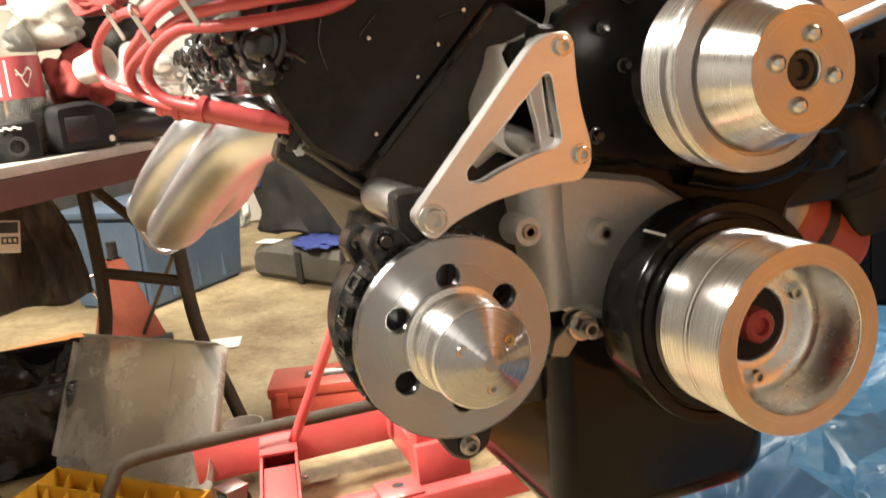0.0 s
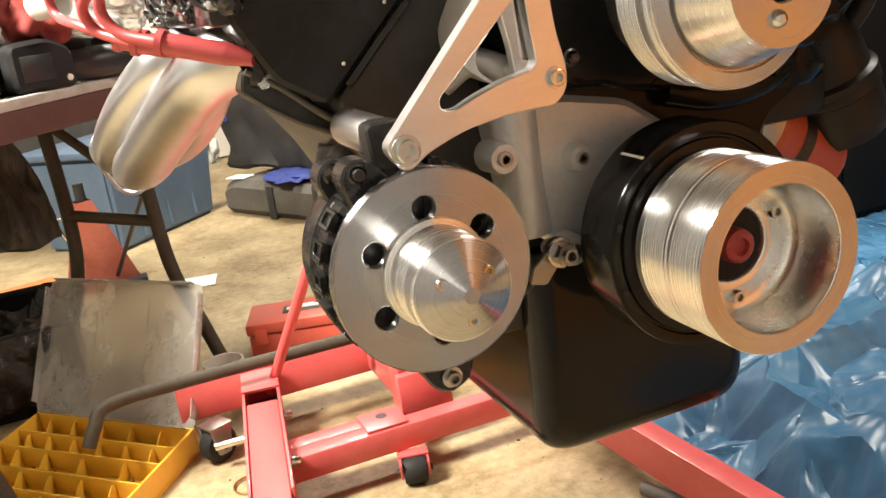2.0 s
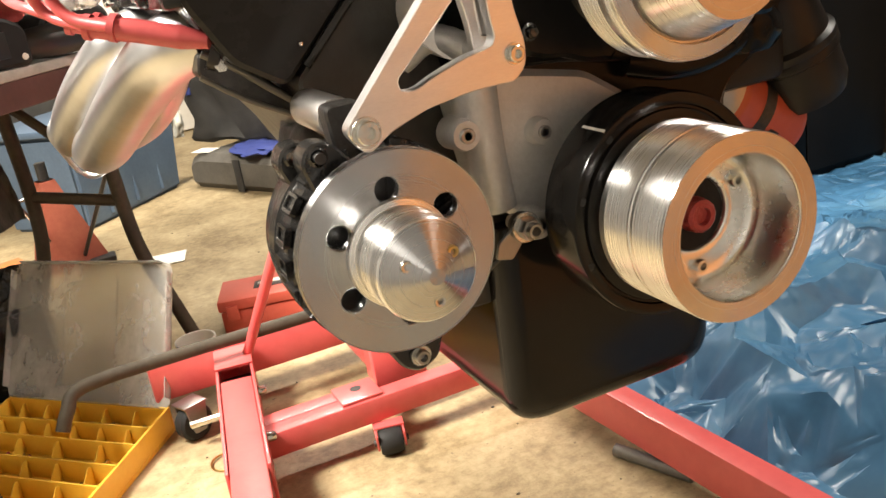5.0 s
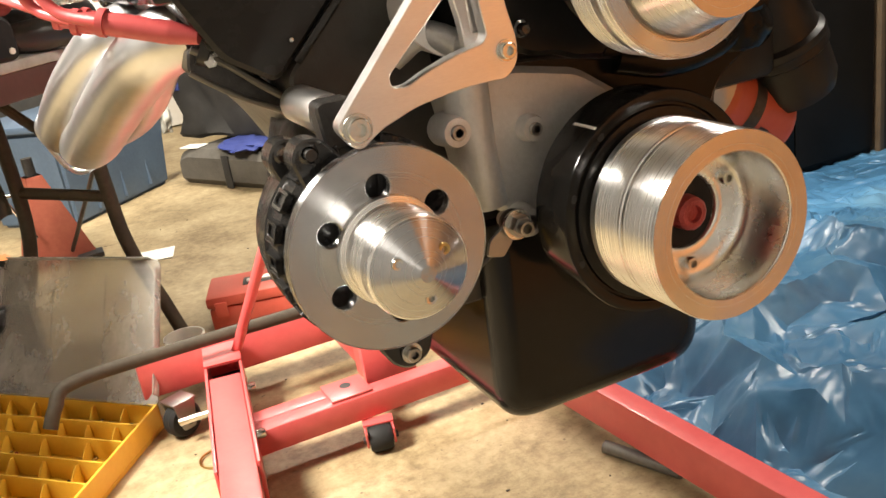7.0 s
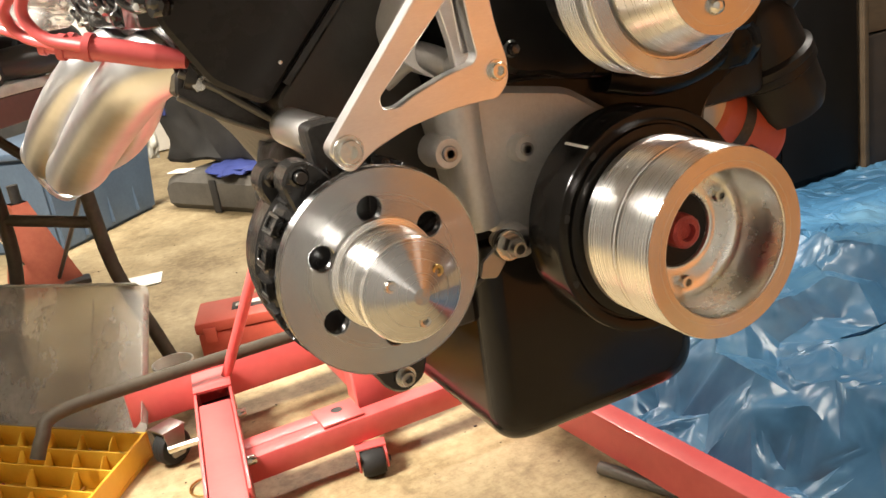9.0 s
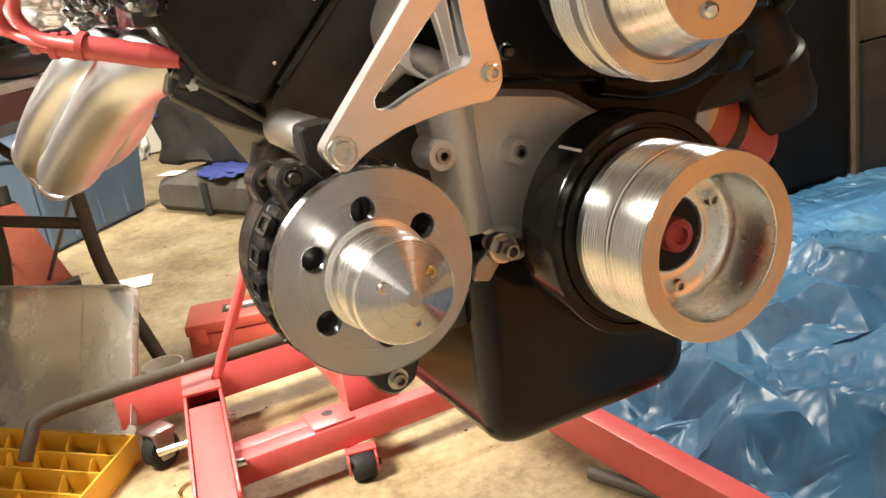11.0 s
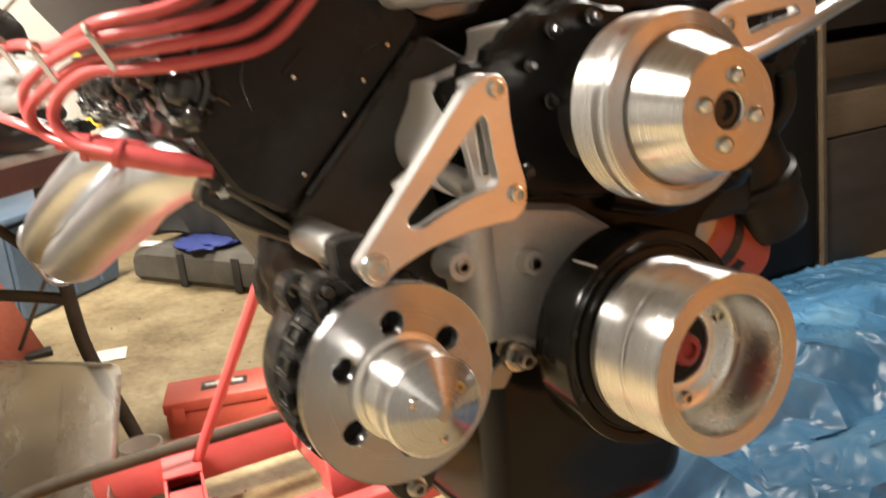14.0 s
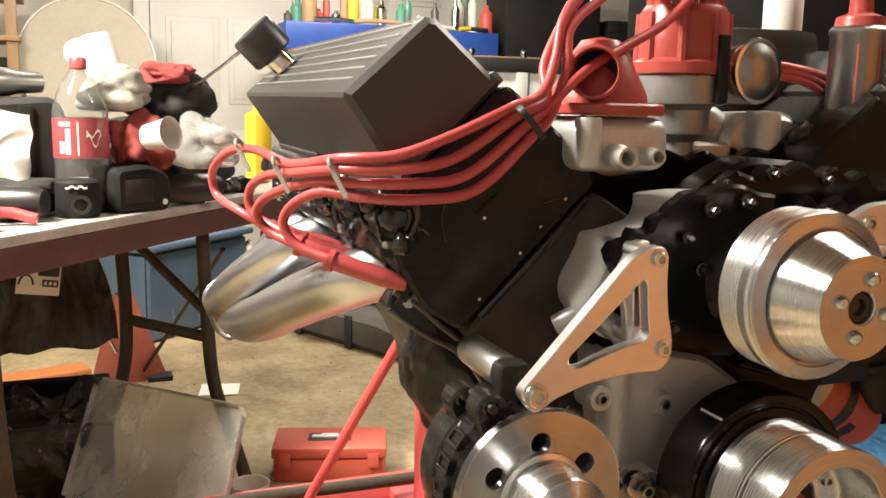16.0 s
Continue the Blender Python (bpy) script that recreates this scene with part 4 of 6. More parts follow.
# exhaust header: primaries that sweep out, back and down

PRIMARIES = [
    (0.0335, [(-0.325, 0.302, 0.818), (-0.35, 0.32, 0.812), (-0.364, 0.35, 0.8), (-0.375, 0.4, 0.782), (-0.389, 0.47, 0.756), (-0.405, 0.55, 0.724), (-0.416, 0.62, 0.698), (-0.423, 0.69, 0.681), (-0.426, 0.765, 0.669)]),
    (0.024, [(-0.325, 0.42, 0.818), (-0.337, 0.432, 0.804), (-0.343, 0.47, 0.778), (-0.352, 0.55, 0.74), (-0.366, 0.63, 0.71), (-0.386, 0.7, 0.69), (-0.4, 0.765, 0.68)]),
    (0.031, [(-0.325, 0.54, 0.818), (-0.355, 0.545, 0.818), (-0.384, 0.563, 0.803), (-0.404, 0.6, 0.781), (-0.422, 0.645, 0.755), (-0.437, 0.695, 0.727), (-0.445, 0.735, 0.705), (-0.447, 0.765, 0.692)]),
    (0.024, [(-0.325, 0.66, 0.818), (-0.352, 0.665, 0.814), (-0.37, 0.69, 0.8), (-0.385, 0.725, 0.773), (-0.4, 0.755, 0.738), (-0.415, 0.78, 0.71), (-0.42, 0.8, 0.698)]),
]
for thick, pts in PRIMARIES:
    y0 = pts[0][1]
    hp = part("header_primary", tube(B(), pts, (thick * 0.92, thick), 32, 8), HEADER, ENGINE, "satin silver coated header tube")
    fl = B()
    plate(fl, [rounded([(-0.05, -0.028), (0.05, -0.028), (0.05, 0.028), (-0.05, 0.028)], 0.012), circle(0, 0, 0.024, 24)], 0, 0.009, 0.001, pose(-0.327, y0, 0.818, 0, 0, 0) @ pose(0, 0, 0, 0, 25, 0) @ pose(0, 0, 0, 0, 0, -90))
    part("header_flange", fl, STEEL_DARK, hp)
    for dy, dz in ((-0.038, 0.012), (0.038, -0.018)):
        part("flange_bolt", lathe(B(), [(0, 0), (0.007, 0), (0.0075, 0.002), (0.0075, 0.008)], 6, pose(-0.343, y0 + dy, 0.806 + dz, 0, 0, 0) @ pose(0, 0, 0, 0, 0, -90)), STEEL, hp)
coll = B()
plate(coll, [rounded([(-0.037, -0.055), (0.037, -0.055), (0.037, 0.055), (-0.037, 0.055)], 0.035, 8), rounded([(-0.033, -0.051), (0.033, -0.051), (0.033, 0.051), (-0.033, 0.051)], 0.031, 8)], -0.004, 0.012, 0.0012, pose(-0.434, 0.77, 0.681, 18, -28, 16))
part("header_collector", coll, HEADER, ENGINE, "silver header collector collar")
mbk = B()
plate(mbk, [rounded([(-0.342, 0.806), (-0.315, 0.802), (-0.279, 0.765), (-0.262, 0.75), (-0.268, 0.738), (-0.311, 0.76), (-0.346, 0.788)], 0.005)], 0.262, 0.32, 0.002)
MBK = part("mount_bracket", mbk, STEEL_DARK, ENGINE, "dark folded steel bracket under the header flange")
# Paler grey lips stand for the highlight along the bracket's edges.
part("bracket_edge_glint", tube(B(), [(-0.34, 0.258, 0.806), (-0.314, 0.256, 0.789), (-0.29, 0.256, 0.768), (-0.264, 0.258, 0.747)], 0.0035, 10, 4), GREY_TUBE, MBK, "grey lip kept paler as the bracket's edge highlight")
part("bracket_edge_glint", tube(B(), [(-0.345, 0.259, 0.787), (-0.312, 0.257, 0.762), (-0.272, 0.257, 0.739)], 0.0025, 10, 4), GREY_TUBE, MBK)
part("bracket_bolt", lathe(B(), [(0, -0.007), (0.006, -0.0065), (0.0075, -0.003), (0.0075, 0.004)], 6), STEEL, MBK, "", (-0.326, 0.26, 0.794))
part("dipstick_tube", tube(B(), [(-0.205, 0.3, 0.66), (-0.26, 0.29, 0.74), (-0.318, 0.285, 0.79)], 0.0036, 10, 5), GREY_TUBE, ENGINE, "thin worn dipstick tube")

# spark plug wires, boots, separators and tie
WIRE_PATHS = [
    [(-0.211, 0.2, 1.006), (-0.248, 0.188, 0.992), (-0.307, 0.186, 0.966), (-0.359, 0.195, 0.947), (-0.404, 0.23, 0.942), (-0.43, 0.33, 0.93), (-0.447, 0.45, 0.938), (-0.466, 0.52, 0.932), (-0.482, 0.56, 0.907), (-0.478, 0.56, 0.875), (-0.458, 0.5, 0.861), (-0.425, 0.47, 0.842)],
    [(-0.207, 0.2, 1.001), (-0.243, 0.186, 0.985), (-0.307, 0.184, 0.945), (-0.359, 0.195, 0.934), (-0.402, 0.23, 0.932), (-0.426, 0.3, 0.924), (-0.438, 0.42, 0.911), (-0.452, 0.46, 0.892), (-0.45, 0.46, 0.865), (-0.428, 0.42, 0.85), (-0.405, 0.39, 0.838)],
    [(-0.204, 0.2, 0.993), (-0.235, 0.186, 0.974), (-0.295, 0.184, 0.929), (-0.347, 0.195, 0.921), (-0.388, 0.23, 0.919), (-0.414, 0.3, 0.914), (-0.437, 0.38, 0.896), (-0.454, 0.4, 0.876), (-0.444, 0.4, 0.853), (-0.415, 0.36, 0.839)],
    [(-0.201, 0.2, 0.985), (-0.226, 0.186, 0.966), (-0.283, 0.184, 0.916), (-0.336, 0.195, 0.906), (-0.381, 0.23, 0.905), (-0.41, 0.27, 0.907), (-0.432, 0.3, 0.893), (-0.442, 0.31, 0.872), (-0.43, 0.3, 0.85), (-0.4, 0.272, 0.838)],
]
UPPER = [
    [(-0.211, 0.2, 1.006), (-0.19, 0.215, 1.04), (-0.175, 0.23, 1.08), (-0.14, 0.25, 1.11), (-0.06, 0.28, 1.125), (-0.01, 0.3, 1.118)],
    [(-0.207, 0.2, 1.001), (-0.197, 0.225, 1.035), (-0.165, 0.24, 1.085), (-0.12, 0.26, 1.125), (-0.05, 0.29, 1.14), (0.01, 0.3, 1.125)],
    [(-0.204, 0.2, 0.993), (-0.16, 0.205, 1.03), (-0.1, 0.225, 1.058), (-0.05, 0.24, 1.082), (0.0, 0.255, 1.12), (0.015, 0.275, 1.128)],
    [(-0.201, 0.2, 0.985), (-0.18, 0.21, 1.03), (-0.17, 0.225, 1.07), (-0.13, 0.245, 1.1), (-0.07, 0.265, 1.13), (-0.005, 0.28, 1.13)],
]
for k, (low, high) in enumerate(zip(WIRE_PATHS, UPPER)):
    wire = part("spark_plug_wire", tube(B(), high[::-1] + low[1:], 0.0052, 12, 7), RED_WIRE, ENGINE, "red silicone spark plug wire")
    e = Vector(low[-1])
    tip = Vector((-0.334, e.y - 0.036, 0.8165))
    boot = B()
    d = (tip - e).normalized()
    tube(boot, [e - d * 0.004, e, e + d * 0.002], 0.0118, 16, 1)
    tube(boot, [e, e + (tip - e) * 0.7], 0.0098, 16, 1)
    tube(boot, [e + (tip - e) * 0.7, tip], (0.0098, 0.0066), 16, 1)
    part("plug_boot", boot, RED_WIRE, wire, "long red plug boot")
for p in ((-0.404, 0.228, 0.924), (-0.436, 0.34, 0.918), (-0.456, 0.47, 0.93)):
    mp2 = pose(*p, 0, -30, -40)
    sp = B()
    plate(sp, [rounded([(-0.0028, -0.021), (0.0028, -0.021), (0.0028, 0.014), (-0.0028, 0.014)], 0.0026)], -0.0072, -0.0056, 0.0005, mp2)
    tube(sp, [mp2 @ Vector((0.0, -0.0066 * math.cos(radians(a)), 0.013 + 0.0075 * math.sin(radians(a)))) for a in range(0, 181, 15)], 0.0022, 8, 1)
    part("wire_separator", sp, CLIP, ENGINE, "pale plastic looped wire separator")
tie = B()
plate(tie, [rounded([(-0.02, -0.02), (0.02, -0.02), (0.02, 0.02), (-0.02, 0.02)], 0.012), rounded([(-0.017, -0.017), (0.017, -0.017), (0.017, 0.017), (-0.017, 0.017)], 0.01)], -0.003, 0.003, 0, pose(-0.232, 0.187, 0.979, 0, 0, 0) @ pose(0, 0, 0, 0, -42, 0) @ pose(0, 0, 0, 0, 0, 80))
part("cable_tie", tie, TIE, ENGINE, "black nylon cable tie")

# intake manifold, thermostat housing, distributor, vacuum can, coil
mani = B()
plate(mani, [rounded([(-0.15, 0.9), (-0.1, 0.955), (0.1, 0.955), (0.15, 0.9), (0.06, 0.865), (-0.06, 0.865)], 0.012)], 0.3, 0.73, 0.004)
for y in (0.34, 0.44, 0.54, 0.64):
    for s in (-1, 1):
        tube(mani, [(s * 0.03, y, 0.975), (s * 0.08, y, 0.975), (s * 0.14, y, 0.925)], 0.026, 14, 5)
box(mani, -0.06, 0.06, 0.36, 0.68, 0.94, 1.0, 0.015)
MANI = part("intake_manifold", mani, ALU_CAST, ENGINE, "bare cast aluminium intake manifold")
part("manifold_runner", plate(B(), [rounded([(0.085, 0.875), (0.192, 0.875), (0.192, 0.985), (0.175, 0.992), (0.1, 0.99), (0.082, 0.96)], 0.012)], 0.3, 0.36, 0.01), ALU_CAST, MANI)
part("manifold_runner", lathe(B(), [(0, 0.88), (0.022, 0.88), (0.022, 0.985), (0.018, 0.992), (0, 0.993)], 28, pose(0.135, 0.298, 0) @ UPRIGHT), ALU_CAST, MANI)
th = B()
box(th, -0.175, -0.068, 0.187, 0.3, 0.93, 0.984, 0.016, None, 4)
part("thermostat_base", th, ALU_CAST, MANI)
part("base_boss", lathe(B(), [(0, 0.934), (0.011, 0.935), (0.0125, 0.938), (0.0125, 0.981), (0.0115, 0.984), (0, 0.984)], 28, pose(-0.164, 0.189, 0) @ UPRIGHT), ALU_CAST, MANI)
for x, y, r in ((-0.137, 0.158, 0.0105), (-0.098, 0.165, 0.0082)):
    part("vacuum_port", lathe(B(), [(r * 0.66, 0.03), (r * 0.66, 0.002), (r * 0.75, 0), (r, 0), (r, 0.012), (r * 1.15, 0.014), (r * 1.15, 0.05)], 28), ALU_CAST, MANI, "", (x, y, 0.946))
outlet = B()
plate(outlet, [rounded([(-0.18, 0.188), (-0.062, 0.188), (-0.062, 0.3), (-0.18, 0.3)], 0.042, 8)], 0.986, 0.998, 0.002, Matrix(((1, 0, 0, 0), (0, 0, 1, 0), (0, 1, 0, 0), (0, 0, 0, 1))))
lathe(outlet, [(0.052, 0), (0.05, 0.012), (0.038, 0.035), (0.032, 0.05), (0.02, 0.066), (0, 0.07)], 32, pose(-0.12, 0.25, 0.996) @ UPRIGHT)
lathe(outlet, [(0.0225, 0.035), (0.0225, 0.002), (0.0238, 0), (0.0268, 0.001), (0.0268, 0.008), (0.0255, 0.012), (0.026, 0.055), (0.03, 0.07)], 36, pose(-0.157, 0.196, 1.028, 0, 0, -36))
part("thermostat_outlet", outlet, RED_CAST, ENGINE, "red painted thermostat outlet")
# Black disc plugs the outlet, standing for the shade inside.
part("dark_outlet_disc", lathe(B(), [(0, 0.03), (0.0224, 0.03)], 24, pose(-0.157, 0.196, 1.028, 0, 0, -36)), BLACK_RUBBER, ENGINE)
bolt("outlet_bolt", ENGINE, -0.168, 0.195, 0.978, 0.008, STEEL_DARK)
dist = B()
DX, DY = 0.02, 0.305
lathe(dist, [(0.019, 0.92), (0.019, 0.955), (0.026, 0.96), (0.034, 0.965), (0.035, 0.97), (0.035, 0.992), (0.038, 0.996), (0.051, 0.999), (0.052, 1.003), (0.052, 1.03), (0.0, 1.032)], 40, pose(DX, DY, 0) @ UPRIGHT)
DIST = part("distributor", dist, DIST_ALU, ENGINE, "distributor with an aluminium body")
cap = B()
lathe(cap, [(0.0525, 1.031), (0.056, 1.033), (0.056, 1.045), (0.05, 1.05), (0.05, 1.1), (0.045, 1.108), (0, 1.112)], 40, pose(DX, DY, 0) @ UPRIGHT)
CAP = part("distributor_cap", cap, RED_CAST, DIST, "red distributor cap")
for k in range(8):
    a = radians(45 * k + 10)
    part("cap_tower", tube(B(), [(DX + 0.034 * math.cos(a), DY + 0.034 * math.sin(a), 1.1), (DX + 0.034 * math.cos(a), DY + 0.034 * math.sin(a), 1.128)], 0.0095, 12, 1), RED_CAST, CAP)
    part("cap_rib", tube(B(), [(DX + 0.05 * math.cos(a), DY + 0.05 * math.sin(a), 1.04), (DX + 0.048 * math.cos(a), DY + 0.048 * math.sin(a), 1.1)], 0.006, 8, 1), RED_CAST, CAP)
part("cap_clip", box(B(), DX + 0.008, DX + 0.022, DY - 0.06, DY - 0.052, 1.0, 1.075, 0.002), BLACK_RUBBER, DIST)
vac = B()
lathe(vac, [(0, -0.012), (0.012, -0.012), (0.022, -0.006), (0.03, 0.0), (0.034, 0.002), (0.034, 0.008), (0.03, 0.01), (0.028, 0.03), (0.012, 0.036), (0.01, 0.05)], 40, pose(0.085, 0.25, 1.037, 0, 0, 8) @ Matrix.Diagonal((1.06, 1, 1.06, 1)))
VAC = part("vacuum_can", vac, DULL_CAN, DIST, "dull plated vacuum advance can")
part("can_rim", lathe(B(), [(0.0325, -0.0005), (0.0365, 0.0), (0.0375, 0.004), (0.0365, 0.009), (0.033, 0.0095)], 40, pose(0.085, 0.25, 1.037, 0, 0, 8)), CHROME, VAC, "bright rolled rim")
part("vacuum_arm", box(B(), 0.04, 0.098, 0.27, 0.3, 1.0, 1.03, 0.005), ALU_CAST, DIST)
for k, dz in enumerate((0.0, 0.013, 0.026)):
    part("spark_plug_wire", tube(B(), [(0.06, 0.33, 1.02 + dz), (0.13, 0.315, 1.034 + dz * 0.6), (0.2, 0.31, 1.03 + dz * 0.5), (0.27, 0.33, 1.005 + dz), (0.33, 0.36, 0.98 + dz)], 0.0052, 12, 6), RED_WIRE, ENGINE, "red silicone spark plug wire")
coil = B()
lathe(coil, [(0, 0.958), (0.03, 0.958), (0.032, 0.962), (0.032, 1.082), (0.034, 1.085), (0.034, 1.09), (0.03, 1.094), (0, 1.094)], 40, pose(0.245, 0.27, 0) @ UPRIGHT)
COIL = part("ignition_coil", coil, DULL_CAN, ENGINE, "chrome ignition coil with a red striped sticker")
part("coil_top", lathe(B(), [(0.029, 1.094), (0.027, 1.105), (0.014, 1.11), (0.013, 1.128), (0, 1.128)], 30, pose(0.245, 0.27, 0) @ UPRIGHT), RED_CAST, COIL)
for a0, a1 in ((84, 88), (132, 136)):
    part("coil_stripe", lathe(B(), [(0.0324, 0.985), (0.0324, 1.072)], 4, pose(0.245, 0.27, 0) @ UPRIGHT, a0, a1), RED_WIRE, COIL, "red sticker line")
part("coil_clamp", lathe(B(), [(0.033, 0.975), (0.0345, 0.976), (0.0345, 0.99), (0.033, 0.991)], 36, pose(0.245, 0.27, 0) @ UPRIGHT), STEEL, COIL)
air = B()
lathe(air, [(0.0, 1.0), (0.1, 1.0), (0.115, 1.01), (0.115, 1.085), (0.11, 1.098), (0.03, 1.106), (0, 1.106)], 48, pose(0.24, 0.5, 0) @ UPRIGHT)
box(air, 0.05, 0.34, 0.4, 0.46, 0.985, 1.05, 0.01)
part("carburettor_body", air, BLACK_SATIN, ENGINE, "dark carburettor body and base")
part("sensor", blob(B(), (0.185, 0.28, 0.962), (0.02, 0.018, 0.018), 0.3, 4, 4, 3), STEEL_DARK, ENGINE)
part("white_cap", lathe(B(), [(0.026, 1.1), (0.026, 1.15), (0.023, 1.155), (0, 1.155)], 30, pose(0.267, 0.43, 0) @ UPRIGHT), WHITE_PLASTIC, ENGINE, "white plastic cap")
# right-hand bracket, fuel pump, oil filter
rb = B()
plate(rb, [rounded([(0.06, 0.885), (0.1, 0.905), (0.2, 0.91), (0.21, 0.885), (0.12, 0.862), (0.075, 0.868)], 0.01), rounded([(0.115, 0.89), (0.18, 0.895), (0.185, 0.888), (0.12, 0.875)], 0.004)], 0.083, 0.0955, 0.0008)
RB = part("side_bracket", rb, ALU_PLATE, ENGINE, "brushed aluminium side bracket")
bolt("bracket_bolt", RB, 0.092, 0.0818, 0.886, 0.0085, STEEL, depth=0.005)
part("adjuster_rod", tube(B(), [(0.1, 0.12, 0.84), (0.2, 0.12, 0.865), (0.34, 0.14, 0.9)], 0.009, 14, 3), ALU_PLATE, ENGINE, "bright adjuster rod")
fp = B()
mp = pose(0.284, 0.24, 0.697, 0, -24, 0) @ UPRIGHT
lathe(fp, [(0, -0.072), (0.03, -0.071), (0.043, -0.064), (0.0485, -0.05), (0.049, -0.012), (0.0525, -0.009), (0.0525, -0.002), (0.0515, 0.0), (0.0525, 0.002), (0.0525, 0.009), (0.047, 0.013), (0.044, 0.05), (0.034, 0.07), (0.02, 0.078), (0, 0.08)], 44, mp)
FP = part("fuel_pump", fp, PUMP_BLACK, ENGINE, "satin black fuel pump with a crimped seam")
part("pump_arm", box(B(), 0.15, 0.245, 0.2, 0.235, 0.672, 0.738, 0.012, pose(0, 0, 0, 0, 0, 0)), PUMP_BLACK, FP)
part("hose_fitting", tube(B(), [(0.29, 0.22, 0.755), (0.3, 0.205, 0.785), (0.295, 0.2, 0.82)], 0.011, 14, 4), PUMP_BLACK, FP)
of = B()
mf = pose(0.206, 0.262, 0.654) @ pose(0, 0, 0, 0, 32, 0) @ pose(0, 0, 0, 0, 0, 90)
lathe(of, [(0.03, 0.01), (0.044, 0.012), (0.047, 0.004), (0.047, 0.0), (0.044, -0.006), (0.044, -0.085), (0.038, -0.097), (0, -0.1)], 40, mf)
FILTER = part("oil_filter", of, ORANGE_FILTER, ENGINE, "orange oil filter with a dark printed band")
part("printed_band", lathe(B(), [(0.0445, -0.024), (0.0445, -0.04)], 40, mf), STEEL_DARK, FILTER)
part("printed_mark", lathe(B(), [(0.0446, -0.046), (0.0446, -0.06)], 14, mf, 200, 290), STEEL_DARK, FILTER)
part("filter_base", lathe(B(), [(0.028, 0.034), (0.04, 0.032), (0.044, 0.024), (0.047, 0.018), (0.048, 0.012), (0.03, 0.01)], 36, mf), DULL_CAN, FILTER)

# ---- the stand ----
STAND = thing("engine_stand", "red painted steel engine stand on small casters", "stand", (0, 1.0, 0))


def beam(name, x0, x1, y0, y1, z0, z1, label="", m=None):
    return part(name, box(B(), x0, x1, y0, y1, z0, z1, 0.004, m), RED_STAND, STAND, label)


beam("cross_beam", -0.285, 0.225, 0.885, 0.925, 0.056, 0.104)
beam("cross_channel", -0.285, -0.0665, 0.9255, 0.965, 0.0565, 0.1035)
part("beam_plate", box(B(), -0.14, -0.062, 0.89, 0.964, 0.105, 0.11, 0.0015), RED_STAND, STAND)
part("beam_lip", box(B(), -0.0655, -0.062, 0.926, 0.964, 0.07, 0.1045, 0.001), RED_STAND, STAND)
# Flat disc on the plate, its dark colour standing for a hole's shade.
part("dark_plate_disc", lathe(B(), [(0, 0.1106), (0.011, 0.1106)], 20, pose(-0.1, 0.935, 0) @ UPRIGHT), STEEL_DARK, STAND)
beam("rear_beam", -0.435, 0.42, 1.25, 1.31, 0.06, 0.14)
ML = pose(-0.264, 1.25, 0, 0, 0, -8.7)
part("side_leg", box(B(), -0.0305, 0.0305, -1.0, -0.145, 0.055, 0.126, 0.004, ML), RED_STAND, STAND)
# Dark plate added for the shade inside the sleeve's slot.
part("dark_slot_plate", box(B(), -0.0305, 0.0305, -0.1445, 0.0, 0.053, 0.066, 0, ML), STEEL_DARK, STAND)
sleeve = B()
plate(sleeve, [[(-0.037, 0.046), (0.037, 0.046), (0.037, 0.134), (-0.037, 0.134)], [(-0.031, 0.052), (0.031, 0.052), (0.031, 0.128), (-0.031, 0.128)]], -0.1, 0.0, 0.001, ML)
part("leg_sleeve", sleeve, RED_STAND, STAND)
for s in (-1, 1):
    part("sleeve_cheek", box(B(), s * 0.034 - 0.0028, s * 0.034 + 0.0028, -0.5, -0.1001, 0.046, 0.13, 0.001, ML), RED_STAND, STAND)
for y, z in ((-0.17, 0.1), (-0.3, 0.075), (-0.36, 0.1)):
    part("pivot_bolt", lathe(B(), [(0, -0.016), (0.007, -0.016), (0.009, -0.012), (0.009, 0.0)], 10, ML @ pose(0.037, y, z, 0, 0, 90)), STEEL, STAND)
MR = pose(0.226, 0.93, 0, 0, 0, 4.5)
beam("side_leg", 0.0, 0.042, -1.1, 0.0, 0.03, 0.102, "", MR)
beam("upright", -0.042, 0.04, 0.985, 1.05, 0.07, 0.7)
beam("spine", -0.03, 0.04, 1.0505, 1.25, 0.07, 0.13)
part("foot_plate", box(B(), -0.05, 0.055, 0.9655, 0.9845, 0.05, 0.16, 0.003), RED_STAND, STAND)
part("mount_head", lathe(B(), [(0.0, 0.8), (0.11, 0.8), (0.11, 0.815), (0.04, 0.82), (0.04, 1.2), (0, 1.2)], 36), RED_STAND, STAND, "", (0.005, 0, 0.66))
for sx, sz in ((-1, -1), (1, -1), (-1, 1), (1, 1)):
    part("mount_arm", tube(B(), [(0.005 + sx * 0.08, 0.805, 0.66 + sz * 0.06), (0.005 + sx * 0.12, 0.78, 0.66 + sz * 0.09), (0.005 + sx * 0.125, 0.755, 0.66 + sz * 0.095)], 0.013, 12, 3), RED_STAND, STAND)
part("brace", tube(B(), [(-0.252, 1.222, 0.092), (-0.098, 0.914, 0.6)], 0.0105, 14, 1), RED_STAND, STAND, "thin red brace tube")
part("swing_handle", tube(B(), [(-0.605, 1.112, 0.128), (-0.588, 1.125, 0.158), (-0.555, 1.15, 0.185), (-0.4, 1.185, 0.177), (-0.1, 1.19, 0.173), (0.2, 1.19, 0.172)], 0.0132, 16, 5), BROWN_TUBE, STAND, "worn dark brown tube handle with a bent end")


